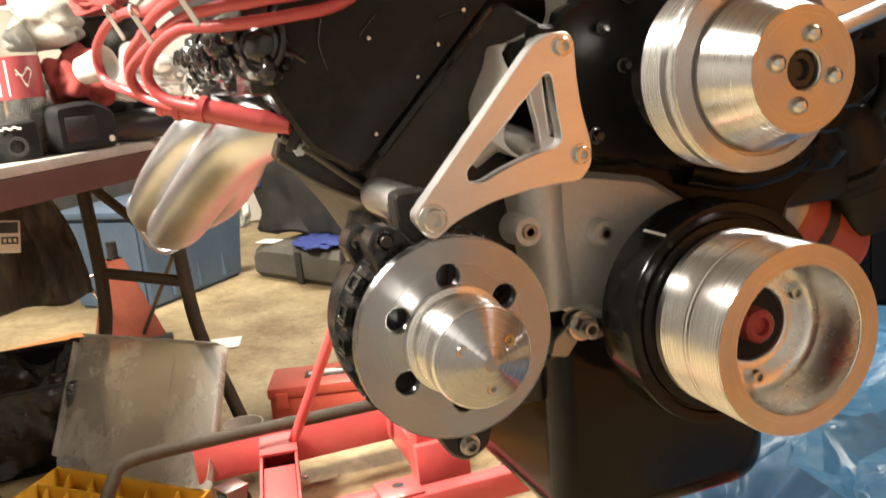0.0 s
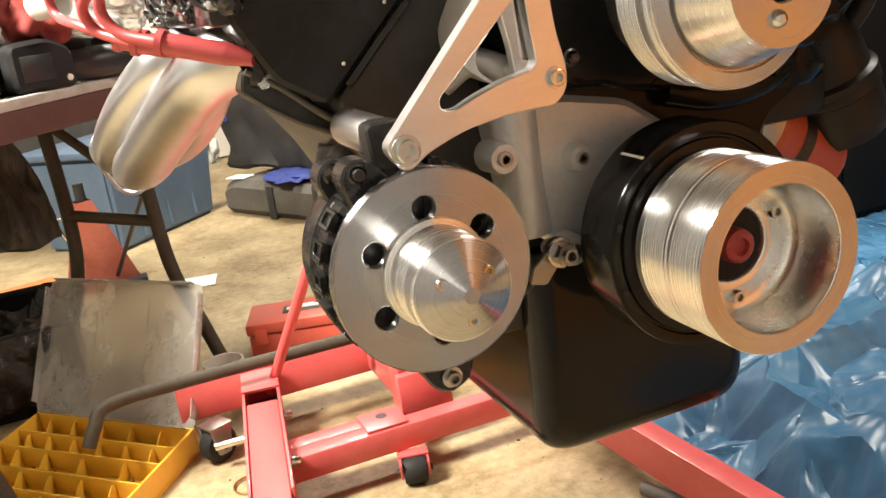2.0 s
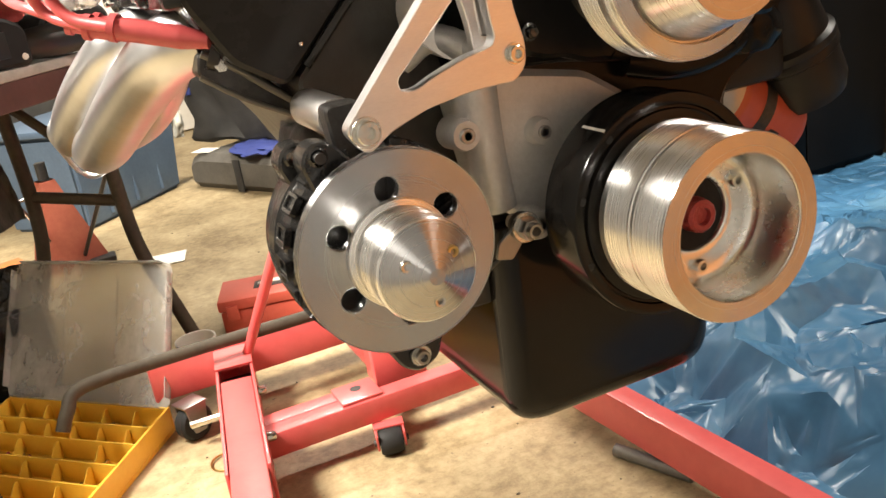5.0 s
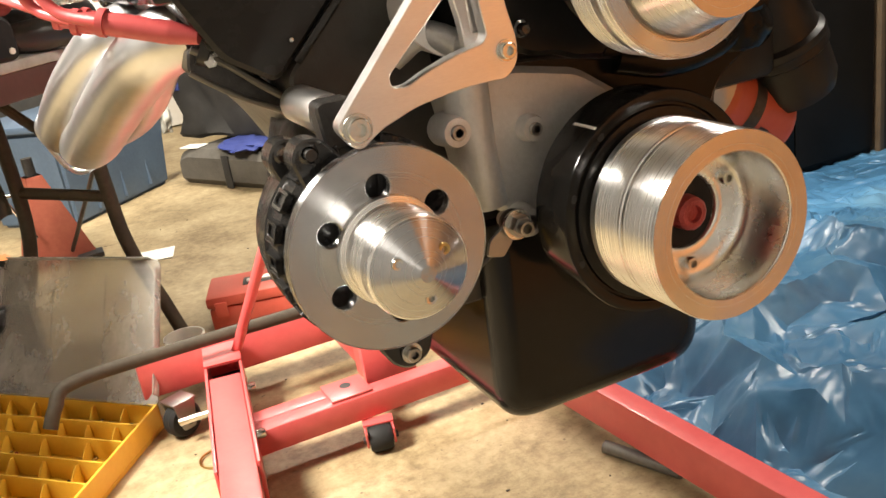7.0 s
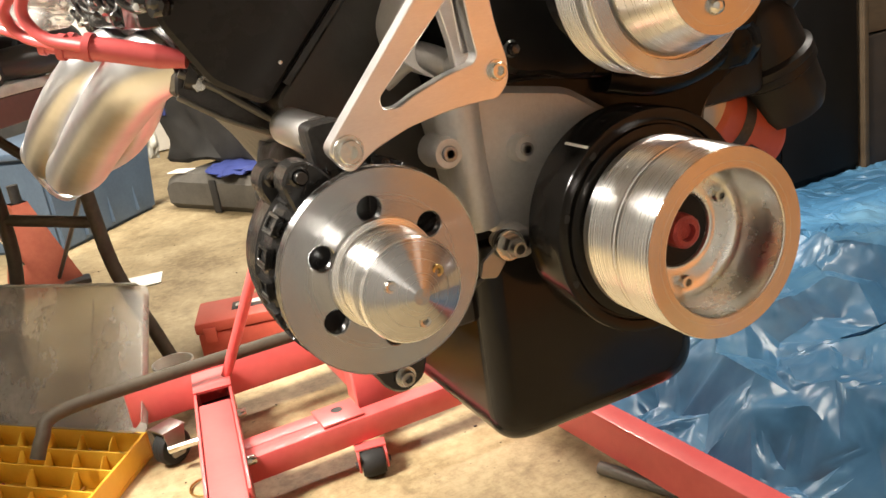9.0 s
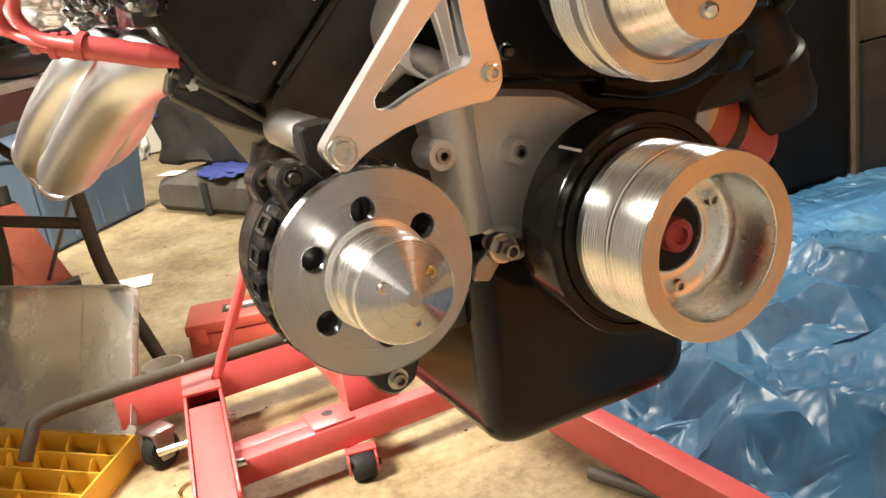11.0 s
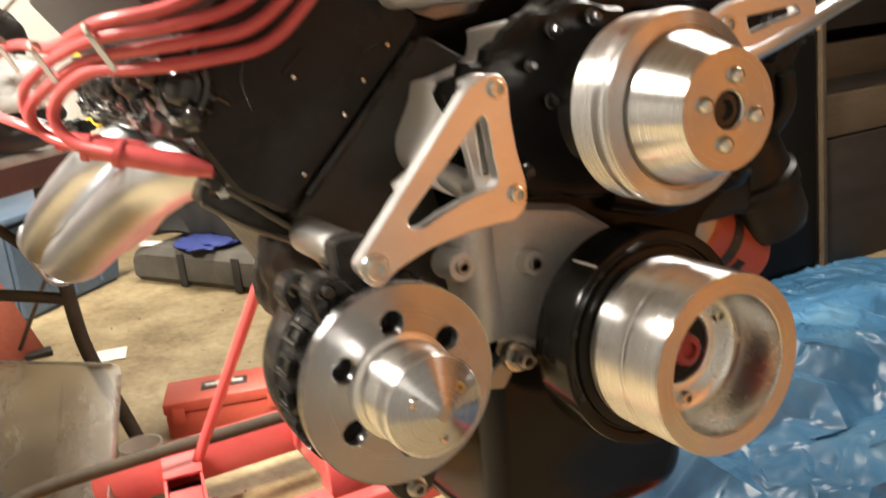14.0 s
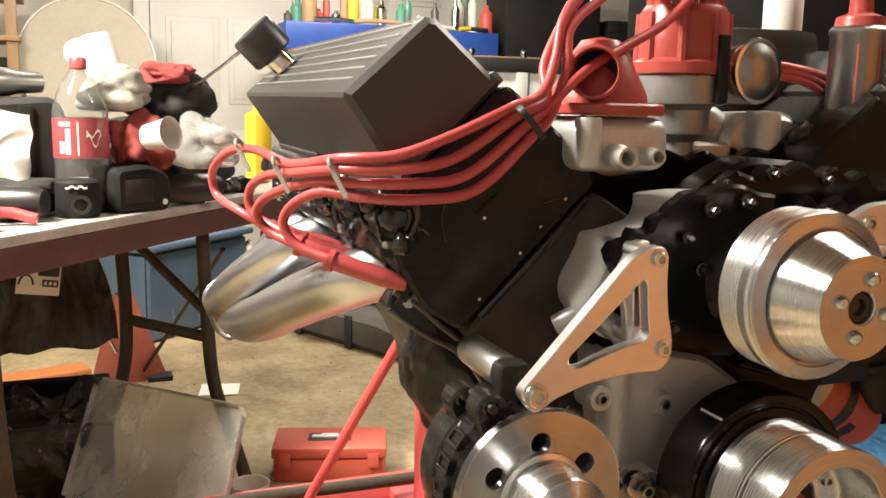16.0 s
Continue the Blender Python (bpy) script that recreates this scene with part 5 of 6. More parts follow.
def caster(x, y, turn, r=0.03, top=0.082):
    m = pose(x, y, 0, 0, 0, turn)
    k = top - 0.082
    fork = B()
    wide = 0.021 if r < 0.032 else 0.017
    for s in (-1, 1):
        plate(fork, [rounded([(-0.014, r * 0.55), (0.014, r * 0.55), (0.024, top - 0.004), (-0.024, top - 0.004)], 0.006)], s * (wide + 0.004) - 0.002, s * (wide + 0.004) + 0.002, 0.0008, m)
    box(fork, -0.026 if r >= 0.032 else 0.0, 0.026, -wide - 0.007, wide + 0.007, top - 0.005, top, 0.0015, m)
    f = part("caster", fork, RED_STAND if r < 0.032 else DULL_CAN, STAND)
    wheel = lathe(B(), [(r * 0.35, -wide * 0.8), (r * 0.4, -wide), (r * 0.85, -wide), (r, -wide * 0.6), (r, wide * 0.6), (r * 0.85, wide), (r * 0.4, wide), (r * 0.35, wide * 0.8)], 36, m @ pose(0, 0, r))
    part("wheel", wheel, BLACK_RUBBER, f, "black caster wheel")
    part("hub", lathe(B(), [(0, -wide * 0.82), (r * 0.36, -wide * 0.82), (r * 0.36, wide * 0.82), (0, wide * 0.82)], 20, m @ pose(0, 0, r)), DULL_CAN if r >= 0.032 else BLACK_RUBBER, f)
    part("axle", lathe(B(), [(0, -wide - 0.011), (0.006, -wide - 0.011), (0.006, wide + 0.011), (0, wide + 0.011)], 10, m @ pose(0, 0, r)), STEEL_DARK, f)


caster(-0.072, 0.862, 76, 0.0255, 0.0555)
caster(-0.378, 1.17, 25, 0.037)
caster(0.38, 1.17, 60, 0.037)
caster(-0.415, 0.25, 80, 0.03)
caster(0.33, -0.1, 80, 0.03)
part("lock_lever", tube(B(), [(-0.385, 1.13, 0.05), (-0.33, 1.1, 0.064), (-0.29, 1.08, 0.072)], (0.009, 0.005), 10, 3), STEEL, STAND)

# ---- the floor around the stand ----
def facets(x, y, cell, seed):
    """Heights of a sheet creased into flat triangles of about the cell's size, between -0.5 and 0.5."""
    rs = np.random.RandomState(seed)
    table, ph, turn = rs.rand(97, 97) - 0.5, rs.rand(8) * 6.28, rs.rand() * 6.28
    u, v = x * np.cos(turn) + y * np.sin(turn), y * np.cos(turn) - x * np.sin(turn)
    k = 1.9 / cell
    wu = u + cell * (0.2 * np.sin(0.8 * k * v + ph[0]) + 0.1 * np.sin(1.7 * k * u + ph[1]) + 0.03 * np.sin(2.9 * k * (u + v) + ph[2]))
    wv = v + cell * (0.2 * np.sin(0.9 * k * u + ph[3]) + 0.1 * np.sin(1.6 * k * v + ph[4]) + 0.03 * np.sin(3.1 * k * (u - v) + ph[5]))
    U, V = wu / cell + 500, wv / cell + 500
    i, j = np.floor(U).astype(int), np.floor(V).astype(int)
    fu, fv = U - i, V - j
    h00, h10, h01, h11 = (table[(i + a) % 97, (j + c) % 97] for a, c in ((0, 0), (1, 0), (0, 1), (1, 1)))
    one = np.where(fu + fv < 1, h00 + (h10 - h00) * fu + (h01 - h00) * fv, h11 + (h01 - h11) * (1 - fu) + (h10 - h11) * (1 - fv))
    two = np.where(fu > fv, h00 + (h10 - h00) * fu + (h11 - h10) * fv, h00 + (h01 - h00) * fv + (h11 - h01) * fu)
    return np.where((i + j) % 2 == 0, one, two)


def ridge(x, y, a, c, high, near, far):
    """A fold with its crest from a to c, steep (near) on its right-hand side and long (far) on the other."""
    dx, dy = c[0] - a[0], c[1] - a[1]
    ln = math.hypot(dx, dy)
    t, d = ((x - a[0]) * dx + (y - a[1]) * dy) / ln, ((y - a[1]) * dx - (x - a[0]) * dy) / ln
    d = d + 0.02 * np.sin(t * 19 + a[0] * 7) + 0.008 * np.sin(t * 47)
    fade = np.clip((t + 0.08) / 0.12, 0, 1) * np.clip((ln + 0.1 - t) / 0.16, 0, 1)
    return high * fade * np.where(d < 0, np.exp(-((d / near) ** 2)), np.exp(-np.abs(d) / far))


def tarp_height(x, y, lump):
    """The heaped sheet: a low mound with a few long folds, loose big creases and a thin rim."""
    edge = 0.07 * np.sin(y * 4.1 + 0.6) + 0.04 * np.sin(y * 11.3) + 0.08 * facets(y, y * 0, 0.12, 7)
    s = np.clip((x - 0.4 - edge) / 0.5, 0, 1)
    s = s * s * (3 - 2 * s)
    back = np.clip((1.6 - y) / 0.5, 0, 1) * np.clip((y + 0.45) / 0.6, 0.25, 1)
    fx, fy = x * 0.84 + y * 0.54, y * 0.84 - x * 0.54
    crease = 0.13 * facets(x, y, 0.34, 1) + 0.085 * facets(fx * 0.6, fy, 0.17, 2) + lump
    folds = ridge(x, y, (0.66, 0.66), (1.15, 0.62), 0.1, 0.06, 0.16) + ridge(x, y, (0.47, 0.5), (0.66, 0.8), 0.06, 0.04, 0.12) + ridge(x, y, (0.5, 0.3), (0.8, 0.36), 0.06, 0.07, 0.16)
    lip = np.clip((x - 0.39 - edge) / 0.07, 0, 1)
    z = (0.1 * s * back + crease * (0.7 + 0.3 * s) + folds + 0.05) * lip
    roof = np.minimum(0.3, 0.655 - 0.208 * x - 0.197 * y) - 0.03 + 0.75 * crease
    return np.maximum(np.minimum(z, roof), 0.005 + 0.02 * np.abs(facets(x, y, 0.05, 6)))


NX, NY = 34, 38
TX0, TX1, TY0, TY1 = 0.34, 2.2, -0.4, 1.7
jit = np.random.RandomState(12)
gx, gy = np.meshgrid(np.linspace(TX0, TX1, NX + 1), np.linspace(TY0, TY1, NY + 1))
across, along = (gx - TX0) / (TX1 - TX0), (gy - TY0) / (TY1 - TY0) - 0.5
gx, gy = gx + across**2 * (0.16 * np.sin(2.3 * gy + 0.8) + 0.06 * np.sin(7.1 * gy)), gy + along * (0.14 * np.sin(2.9 * gx + 0.4) + 0.06 * np.sin(8.3 * gx))
gx = gx + (jit.rand(*gx.shape) - 0.5) * 0.046
gy = gy + (jit.rand(*gy.shape) - 0.5) * 0.046
calm = np.clip(0.75 + 2.2 * facets(gx, gy, 0.45, 8) - 0.5 * np.clip((gx + 0.5 * gy - 1.0) / 0.5, 0, 1), 0.36, 1)  # some panels stay smooth
gz = tarp_height(gx, gy, 0.044 * calm * (jit.rand(*gx.shape) - 0.5))
calm = calm.reshape(-1).tolist()
points = np.stack((gx, gy, gz), -1).reshape(-1, 3).tolist()
wide, tris = NX + 1, []
for j in range(NY):
    for i in range(NX):
        a, b, c, d = j * wide + i, j * wide + i + 1, (j + 1) * wide + i + 1, (j + 1) * wide + i
        tris += [(a, b, c), (a, c, d)] if jit.rand() < 0.5 else [(a, b, d), (b, c, d)]
for swell in (0.0095, 0.0052, 0.0026):  # each crease breaks into smaller ones
    middle, finer = {}, []
    for t in tris:
        mid = []
        for a, b in ((t[0], t[1]), (t[1], t[2]), (t[2], t[0])):
            key = (min(a, b), max(a, b))
            if key not in middle:
                k = 0.5 + 0.16 * (jit.rand() - 0.5)
                p, q = points[a], points[b]
                middle[key] = len(points)
                points.append([p[0] * k + q[0] * (1 - k), p[1] * k + q[1] * (1 - k), max(p[2] * k + q[2] * (1 - k) + swell * calm[a] * jit.randn() * 0.8, 0.004)])
                calm.append(0.5 * (calm[a] + calm[b]))
            mid.append(middle[key])
        finer += [(t[0], mid[0], mid[2]), (mid[0], t[1], mid[1]), (mid[2], mid[1], t[2]), (mid[0], mid[1], mid[2])]
    tris = finer
sheet = bpy.data.meshes.new("tarp")
sheet.from_pydata(points, [], tris)
sheet.materials.append(TARP)
sheet.polygons.foreach_set("use_smooth", [True] * len(sheet.polygons))
sheet.set_sharp_from_angle(angle=radians(30))
tagged(new("tarp", sheet), "crumpled shiny blue poly tarp heaped on the floor", "tarp")

solo("floor_pipe", tube(B(), [(0.238, 0.605, 0.012), (0.29, 0.47, 0.012)], 0.0115, 16, 1), GREY_TUBE, "short dark grey pipe lying on the concrete floor", "pipe")
ring = B()
tube(ring, [(-0.345 + 0.031 * math.cos(radians(a)), 1.03 + 0.031 * math.sin(radians(a)), 0.004 + 0.001 * math.sin(radians(a))) for a in range(0, 361, 15)], 0.0022, 8, 1)
solo("wire_ring", ring, BRASS, "thin bright wire ring lying on the floor", "ring")
solo("paper_sheet", box(B(), -0.13, 0.0, -0.06, 0.06, 0.0, 0.003, 0, pose(-0.2, 2.44, 0.002, 0, 0, -12)), PAPER, "small white paper sheet lying on the floor", "paper")

crumbs = B()
dust = random.Random(21)
for k in range(90):
    x, y, r = dust.uniform(-0.5, 0.5), dust.uniform(0.5, 2.9), dust.uniform(0.0008, 0.0026)
    bmesh.ops.create_icosphere(crumbs, subdivisions=1, radius=r, matrix=Matrix.Translation((x, y, r * 0.5)) @ Matrix.Diagonal((dust.uniform(0.8, 2.2), dust.uniform(0.7, 1.4), 0.7, 1)))
solo("floor_crumbs", crumbs, BROWN_TUBE, "scattered dark crumbs of dirt on the concrete", "dirt", kind="stuff")

# red toolbox
TB = thing("toolbox", "small closed red plastic toolbox on the floor", "toolbox", (-0.05, 1.68, 0))
mt = pose(-0.229, 1.643, 0, 0, 0, -16.5)
part("toolbox_body", box(B(), 0.004, 0.296, 0.004, 0.156, 0.0, 0.0645, 0.006, mt), RED_BOX, TB)
LID = part("toolbox_lid", box(B(), 0, 0.3, 0, 0.16, 0.0655, 0.094, 0.005, mt), RED_BOX, TB)
# Panel stands proud of the lid; its dark colour draws the recess.
part("lid_dark_panel", box(B(), 0.09, 0.205, 0.058, 0.112, 0.0925, 0.0952, 0.0008, mt), STEEL_DARK, LID, "dark panel drawn as the handle recess")
part("carry_handle", box(B(), 0.1, 0.195, 0.074, 0.09, 0.0945, 0.1, 0.0025, mt), WHITE_PLASTIC, LID, "pale folded carry handle")
part("toolbox_label", box(B(), 0.125, 0.17, 0.095, 0.108, 0.0951, 0.0962, 0.0003, mt), PAPER, LID, "pale sticker")
for x in (0.02, 0.25):
    part("latch", box(B(), x, x + 0.03, -0.006, 0.004, 0.042, 0.08, 0.002, mt), RED_BOX, TB)

# parts organizer with its clear lid up
OR = thing("parts_organizer", "open yellow parts organizer with small hardware and its cloudy lid raised", "organizer", (-0.6, 1.2, 0))
OW, OD, OH = 0.44, 0.34, 0.055  # x runs along the hinge side, y towards the front
mo = Matrix.Translation((-0.413, 1.232, 0)) @ Matrix(((-0.70, -0.56, 0, 0), (0.714, -0.83, 0, 0), (0, 0, 1, 0), (0, 0, 0, 1)))
BASE = part("organizer_base", box(B(), 0, OW, 0, OD, 0.0, 0.008, 0.001, mo), YELLOW, OR, "bright yellow compartment tray")
for a in ((0, OW, 0, 0.006), (0, OW, OD - 0.006, OD), (0, 0.006, 0.0061, OD - 0.0061), (OW - 0.006, OW, 0.0061, OD - 0.0061)):
    part("tray_side", box(B(), *a, 0.008, OH, 0.001, mo, 1), YELLOW, BASE)
ys = [0.006, 0.075, 0.135, 0.205, 0.27, OD - 0.006]
for y in ys[1:-1]:
    part("divider", box(B(), 0.0061, OW - 0.0061, y - 0.002, y + 0.002, 0.008, OH - 0.004, 0, mo), YELLOW, BASE)
for r, cuts in enumerate(((0.08, 0.16, 0.24, 0.32, 0.39), (0.06, 0.13, 0.2, 0.27, 0.34, 0.4), (0.09, 0.2, 0.3, 0.38), (0.07, 0.15, 0.23, 0.31, 0.38), (0.1, 0.2, 0.3, 0.38))):
    for x in cuts:
        m = mo @ pose(x, 0, 0)
        part("divider", plate(B(), [[(ys[r] + 0.003, 0.008), (ys[r + 1] - 0.003, 0.008), (ys[r] + 0.012, OH - 0.007), (ys[r] + 0.004, OH - 0.01)]], -0.0012, 0.0012, 0, m @ pose(0, 0, 0, 0, 0, 90)), YELLOW, BASE)
rng = random.Random(4)
for k in range(46):
    x, y = rng.uniform(0.02, OW - 0.02), rng.choice([0.03, 0.05, 0.17, 0.235, 0.24, 0.3])
    a, ln = rng.uniform(0, 180), rng.uniform(0.008, 0.02)
    hw = tube(B(), [(-ln, 0, 0), (ln * 0.6, 0, 0), (ln * 0.62, 0, 0), (ln, 0, 0)], (0.003, 0.0036), 8, 1)
    ob = solo("hardware_piece", hw, rng.choice([BRASS, STEEL_DARK, RED_BOLT, STEEL]), "small loose screw in the yellow organizer", "screw", mo @ Vector((x, y + rng.uniform(-0.012, 0.012), 0.0125)), "loose hardware in the organizer")
    ob.rotation_euler.z = radians(a)
hm = Matrix(((-0.688, 0.494, 0.288, -0.413), (0.725, 0.538, 0.554, 1.225), (0, -0.58, 0.782, 0.05), (0, 0, 0, 1)))
lz, lw = 0.316, 0.455
OLID = part("organizer_lid", plate(B(), [rounded([(0.0, 0.0), (lw, 0.0), (lw, lz), (0.0, lz)], 0.022, 5)], -0.003, 0.0, 0, hm), LID_PLASTIC, OR, "cloudy clear plastic lid standing open")
for a in ((0.022, lw - 0.022, 0, 0.003), (0.022, lw - 0.022, lz - 0.003, lz), (0.0, 0.003, 0.022, lz - 0.022), (lw - 0.003, lw, 0.022, lz - 0.022)):
    part("lid_rim", box(B(), a[0], a[1], -0.022, -0.0035, a[2], a[3], 0.0005, hm, 1), LID_PLASTIC, OLID)
for x in (0.15, 0.3):
    part("lid_rib", box(B(), x, x + 0.003, 0.0005, 0.002, 0.03, lz - 0.03, 0.0004, hm, 1), LID_PLASTIC, OLID)

cup = lathe(B(), [(0.0, 0.002), (0.032, 0.0), (0.044, 0.1), (0.046, 0.1), (0.046, 0.104), (0.042, 0.104), (0.031, 0.006), (0, 0.006)], 36, UPRIGHT)
solo("plastic_cup", cup, CUP_PLASTIC, "frosted plastic cup on the floor behind the organizer", "cup", (-0.315, 1.43, 0))

# blue tub
TUB = thing("storage_tub", "blue grey plastic storage tub with a lid on the floor", "tub", (-0.4, 3.5, 0))
mu = pose(-0.46, 3.07, 0, 0, 0, 45)
tb = B()
lo = [(0.03, 0.03), (0.62, 0.03), (0.62, 0.42), (0.03, 0.42)]
hi = [(0.0, 0.0), (0.65, 0.0), (0.65, 0.45), (0.0, 0.45)]
va = [tb.verts.new(mu @ Vector((x, y, 0.0))) for x, y in lo]
vb = [tb.verts.new(mu @ Vector((x, y, 0.38))) for x, y in hi]
tb.faces.new(va)
for k in range(4):
    tb.faces.new((va[k], va[(k + 1) % 4], vb[(k + 1) % 4], vb[k]))
tb.faces.new(vb)
bmesh.ops.bevel(tb, geom=list(tb.edges), offset=0.015, segments=3, affect="EDGES")
part("tub_body", tb, BLUE_TUB, TUB)
part("tub_lid", box(B(), -0.02, 0.67, -0.02, 0.47, 0.382, 0.41, 0.008, mu), BLUE_TUB, TUB)
for x in (0.16, 0.32, 0.48):
    part("tub_rib", box(B(), x, x + 0.012, -0.004, 0.03, 0.03, 0.36, 0.004, mu @ pose(0, 0.012, 0, -4.5, 0, 0)), BLUE_TUB, TUB)

# soft pile by the far wall
DUF = thing("duffel_bag", "flat grey brown canvas duffel bag on the floor", "bag", (0.3, 3.1, 0))
mdf = Matrix(((0.456, 0.89, 0, 0.0), (-0.89, 0.456, 0, 3.4), (0, 0, 1, 0), (0, 0, 0, 1)))  # x runs along the bag
part("bag_body", plate(B(), [rounded([(-0.03, 0.0), (0.93, 0.0), (0.93, 0.13), (0.8, 0.152), (0.05, 0.155), (-0.03, 0.12)], 0.04, 6)], 0.0, 0.34, 0.03, mdf), BROWN_CLOTH, DUF)
for x in (0.3, 0.62):
    part("bag_band", box(B(), x, x + 0.04, -0.009, -0.0005, 0.005, 0.14, 0.002, mdf), DARK_CLOTH, DUF)
solo("blue_jacket", rag(B(), mdf @ Vector((0.36, 0.12, 0.172)), (0.12, 0.2, 0.02), 8), BLUE_TAPE, "deep blue cloth lying over the bag", "cloth")
pk = B()
plate(pk, [rounded([(-0.17, 0.17), (0.2, 0.165), (0.86, 0.16), (0.86, 0.5), (0.5, 0.62), (-0.04, 0.6), (-0.1, 0.42)], 0.03, 5)], 0.13, 0.36, 0.025, mdf)
bmesh.ops.subdivide_edges(pk, edges=list(pk.edges), cuts=4, use_grid_fill=True)
for v in pk.verts:
    v.co += noise.noise_vector(v.co * 7) * 0.035
solo("black_backpack", pk, DARK_CLOTH, "slumped black cloth backpack on the canvas bag", "backpack", angle=60)
solo("white_cloth", rag(B(), mdf @ Vector((-0.13, 0.07, 0.265)), (0.03, 0.045, 0.075), 9), GREY_CLOTH, "crumpled white cloth beside the backpack", "cloth")
solo("blue_cloth", rag(B(), mdf @ Vector((-0.06, 0.12, 0.43)), (0.022, 0.03, 0.06), 5), BLUE_TAPE, "deep blue cloth hanging over the black backpack", "cloth")
solo("paper_note", box(B(), -0.05, 0.05, -0.035, 0.035, 0.0, 0.003, 0, mdf @ pose(0.06, 0.05, 0.157, 0, 0, 10)), PAPER, "small white paper on the canvas bag", "paper")

# ---- the work table ----
TABLE = thing("work_table", "folding work table with a worn pale top and curved brown legs", "table", (-0.9, 1.8, 0))
ED = Vector((0.565, 0.825, 0)).normalized()
EN = Vector((-ED.y, ED.x, 0))
E0 = Vector((-1.02, 0.78, 0))
mtab = Matrix(((ED.x, EN.x, 0, E0.x), (ED.y, EN.y, 0, E0.y), (0, 0, 1, 0), (0, 0, 0, 1)))
mleg = mtab
ED = Vector((0.644, 0.765, 0))
EN = Vector((-ED.y, ED.x, 0))
E0 = Vector((-1.058, 0.783, 0))
mtab = Matrix(((ED.x, EN.x, 0, E0.x), (ED.y, EN.y, 0, E0.y), (0, 0, 1, 0), (0, 0, 0, 1)))
TL, TD = 1.62, 0.7
part("tabletop", box(B(), 0, TL, 0, TD, 0.728, 0.75, 0.005, mtab), TABLETOP, TABLE, "worn pale laminate top")
ap = B()
box(ap, 0.03, TL - 0.03, 0.004, 0.02, 0.672, 0.7279, 0.003, mtab)
box(ap, 0.03, TL - 0.03, TD - 0.026, TD - 0.006, 0.665, 0.7279, 0.003, mtab)
part("apron", ap, APRON, TABLE, "dark red brown apron")
for x in (0.35, 1.09):
    for side in (0, 1):
        y0, dy = (-0.03, -0.11) if side == 0 else (0.2, 0.12)
        part("leg", tube(B(), [mleg @ Vector((x, y0 + 0.012, 0.727)), mleg @ Vector((x, y0, 0.42)), mleg @ Vector((x, y0 + dy * 0.15, 0.27)), mleg @ Vector((x, y0 + dy * 0.6, 0.13)), mleg @ Vector((x, y0 + dy, 0.0))], 0.0165, 16, 6), BROWN_TUBE, TABLE, "curved brown steel leg")
    part("leg_stretcher", tube(B(), [mleg @ Vector((x, -0.03, 0.4)), mleg @ Vector((x, 0.2, 0.43))], 0.014, 12, 1), BROWN_TUBE, TABLE)
    part("leg_brace", tube(B(), [mleg @ Vector((x, -0.03, 0.46)), mleg @ Vector((x, 0.2, 0.66))], 0.012, 10, 1), BROWN_TUBE, TABLE)
    part("far_leg", tube(B(), [mleg @ Vector((x, TD - 0.05, 0.727)), mleg @ Vector((x, TD - 0.05, 0.0))], 0.0165, 16, 1), BROWN_TUBE, TABLE)


# cola bottle
BOT = thing("soda_bottle", "half empty clear soda bottle with a red label and red cap", "bottle", (-0.65, 1.44, 0.75))
mbt = pose(-0.65, 1.44, 0.75) @ UPRIGHT
WALL = [(0, 0.006), (0.03, 0.0), (0.045, 0.002), (0.055, 0.018), (0.056, 0.03), (0.054, 0.07), (0.053, 0.1), (0.0545, 0.114), (0.0545, 0.198), (0.0555, 0.206), (0.053, 0.22), (0.04, 0.258), (0.022, 0.285), (0.014, 0.298), (0.014, 0.312)]
part("bottle_body", lathe(B(), WALL + [(max(r - 0.0014, 0), z + 0.0014) for r, z in WALL[::-1]], 40, mbt), PET, BOT, "clear plastic bottle")
part("cola", lathe(B(), [(0, 0.011), (0.03, 0.006), (0.042, 0.009), (0.0515, 0.021), (0.0508, 0.045), (0, 0.045)], 40, mbt), COLA, BOT, "dark cola left in the bottom")
LABEL = part("bottle_label", lathe(B(), [(0.0548, 0.116), (0.0553, 0.116), (0.0553, 0.197), (0.0548, 0.197)], 48, mbt), LABEL_RED, BOT, "red wrapped label")
for z0, ht, ph in ((0.166, 0.007, 0.4), (0.152, 0.012, 2.0)):
    sw = B()
    for k in range(14):
        a0 = 46 + 2.3 * k
        zc, hw = z0 + ht * math.sin(k * 0.5 + ph), 0.0014 + 0.0016 * abs(math.sin(k * 0.4 + ph))
        lathe(sw, [(0.0557, zc - hw), (0.0557, zc + hw)], 2, mbt, a0, a0 + 2.3)
    part("label_stripe", sw, PAPER, LABEL, "white swirl stripe")
for a0, a1, z0, z1 in ((93, 96.5, 0.122, 0.19), (110, 121, 0.124, 0.176), (124, 136, 0.126, 0.15), (110, 136, 0.181, 0.19)):
    part("label_panel", lathe(B(), [(0.0557, z0), (0.0557, z1)], 6, mbt, a0, a1), WHITE_PLASTIC, LABEL, "white printed panel")
part("bottle_cap", lathe(B(), [(0.015, 0.296), (0.0165, 0.298), (0.0165, 0.316), (0.014, 0.32), (0, 0.32)], 30, mbt), RED_WIRE, BOT, "red screw cap")

# clutter on the table
solo("grey_rag", rag(B(), (-0.578, 1.52, 1.0), (0.085, 0.075, 0.055), 11), GREY_CLOTH, "crumpled pale grey shop rag on the pile", "rag")
solo("red_rag", rag(B(), (-0.47, 1.55, 1.045), (0.065, 0.05, 0.03), 12), RED_CLOTH, "crumpled red shop rag on top of the pile", "rag")
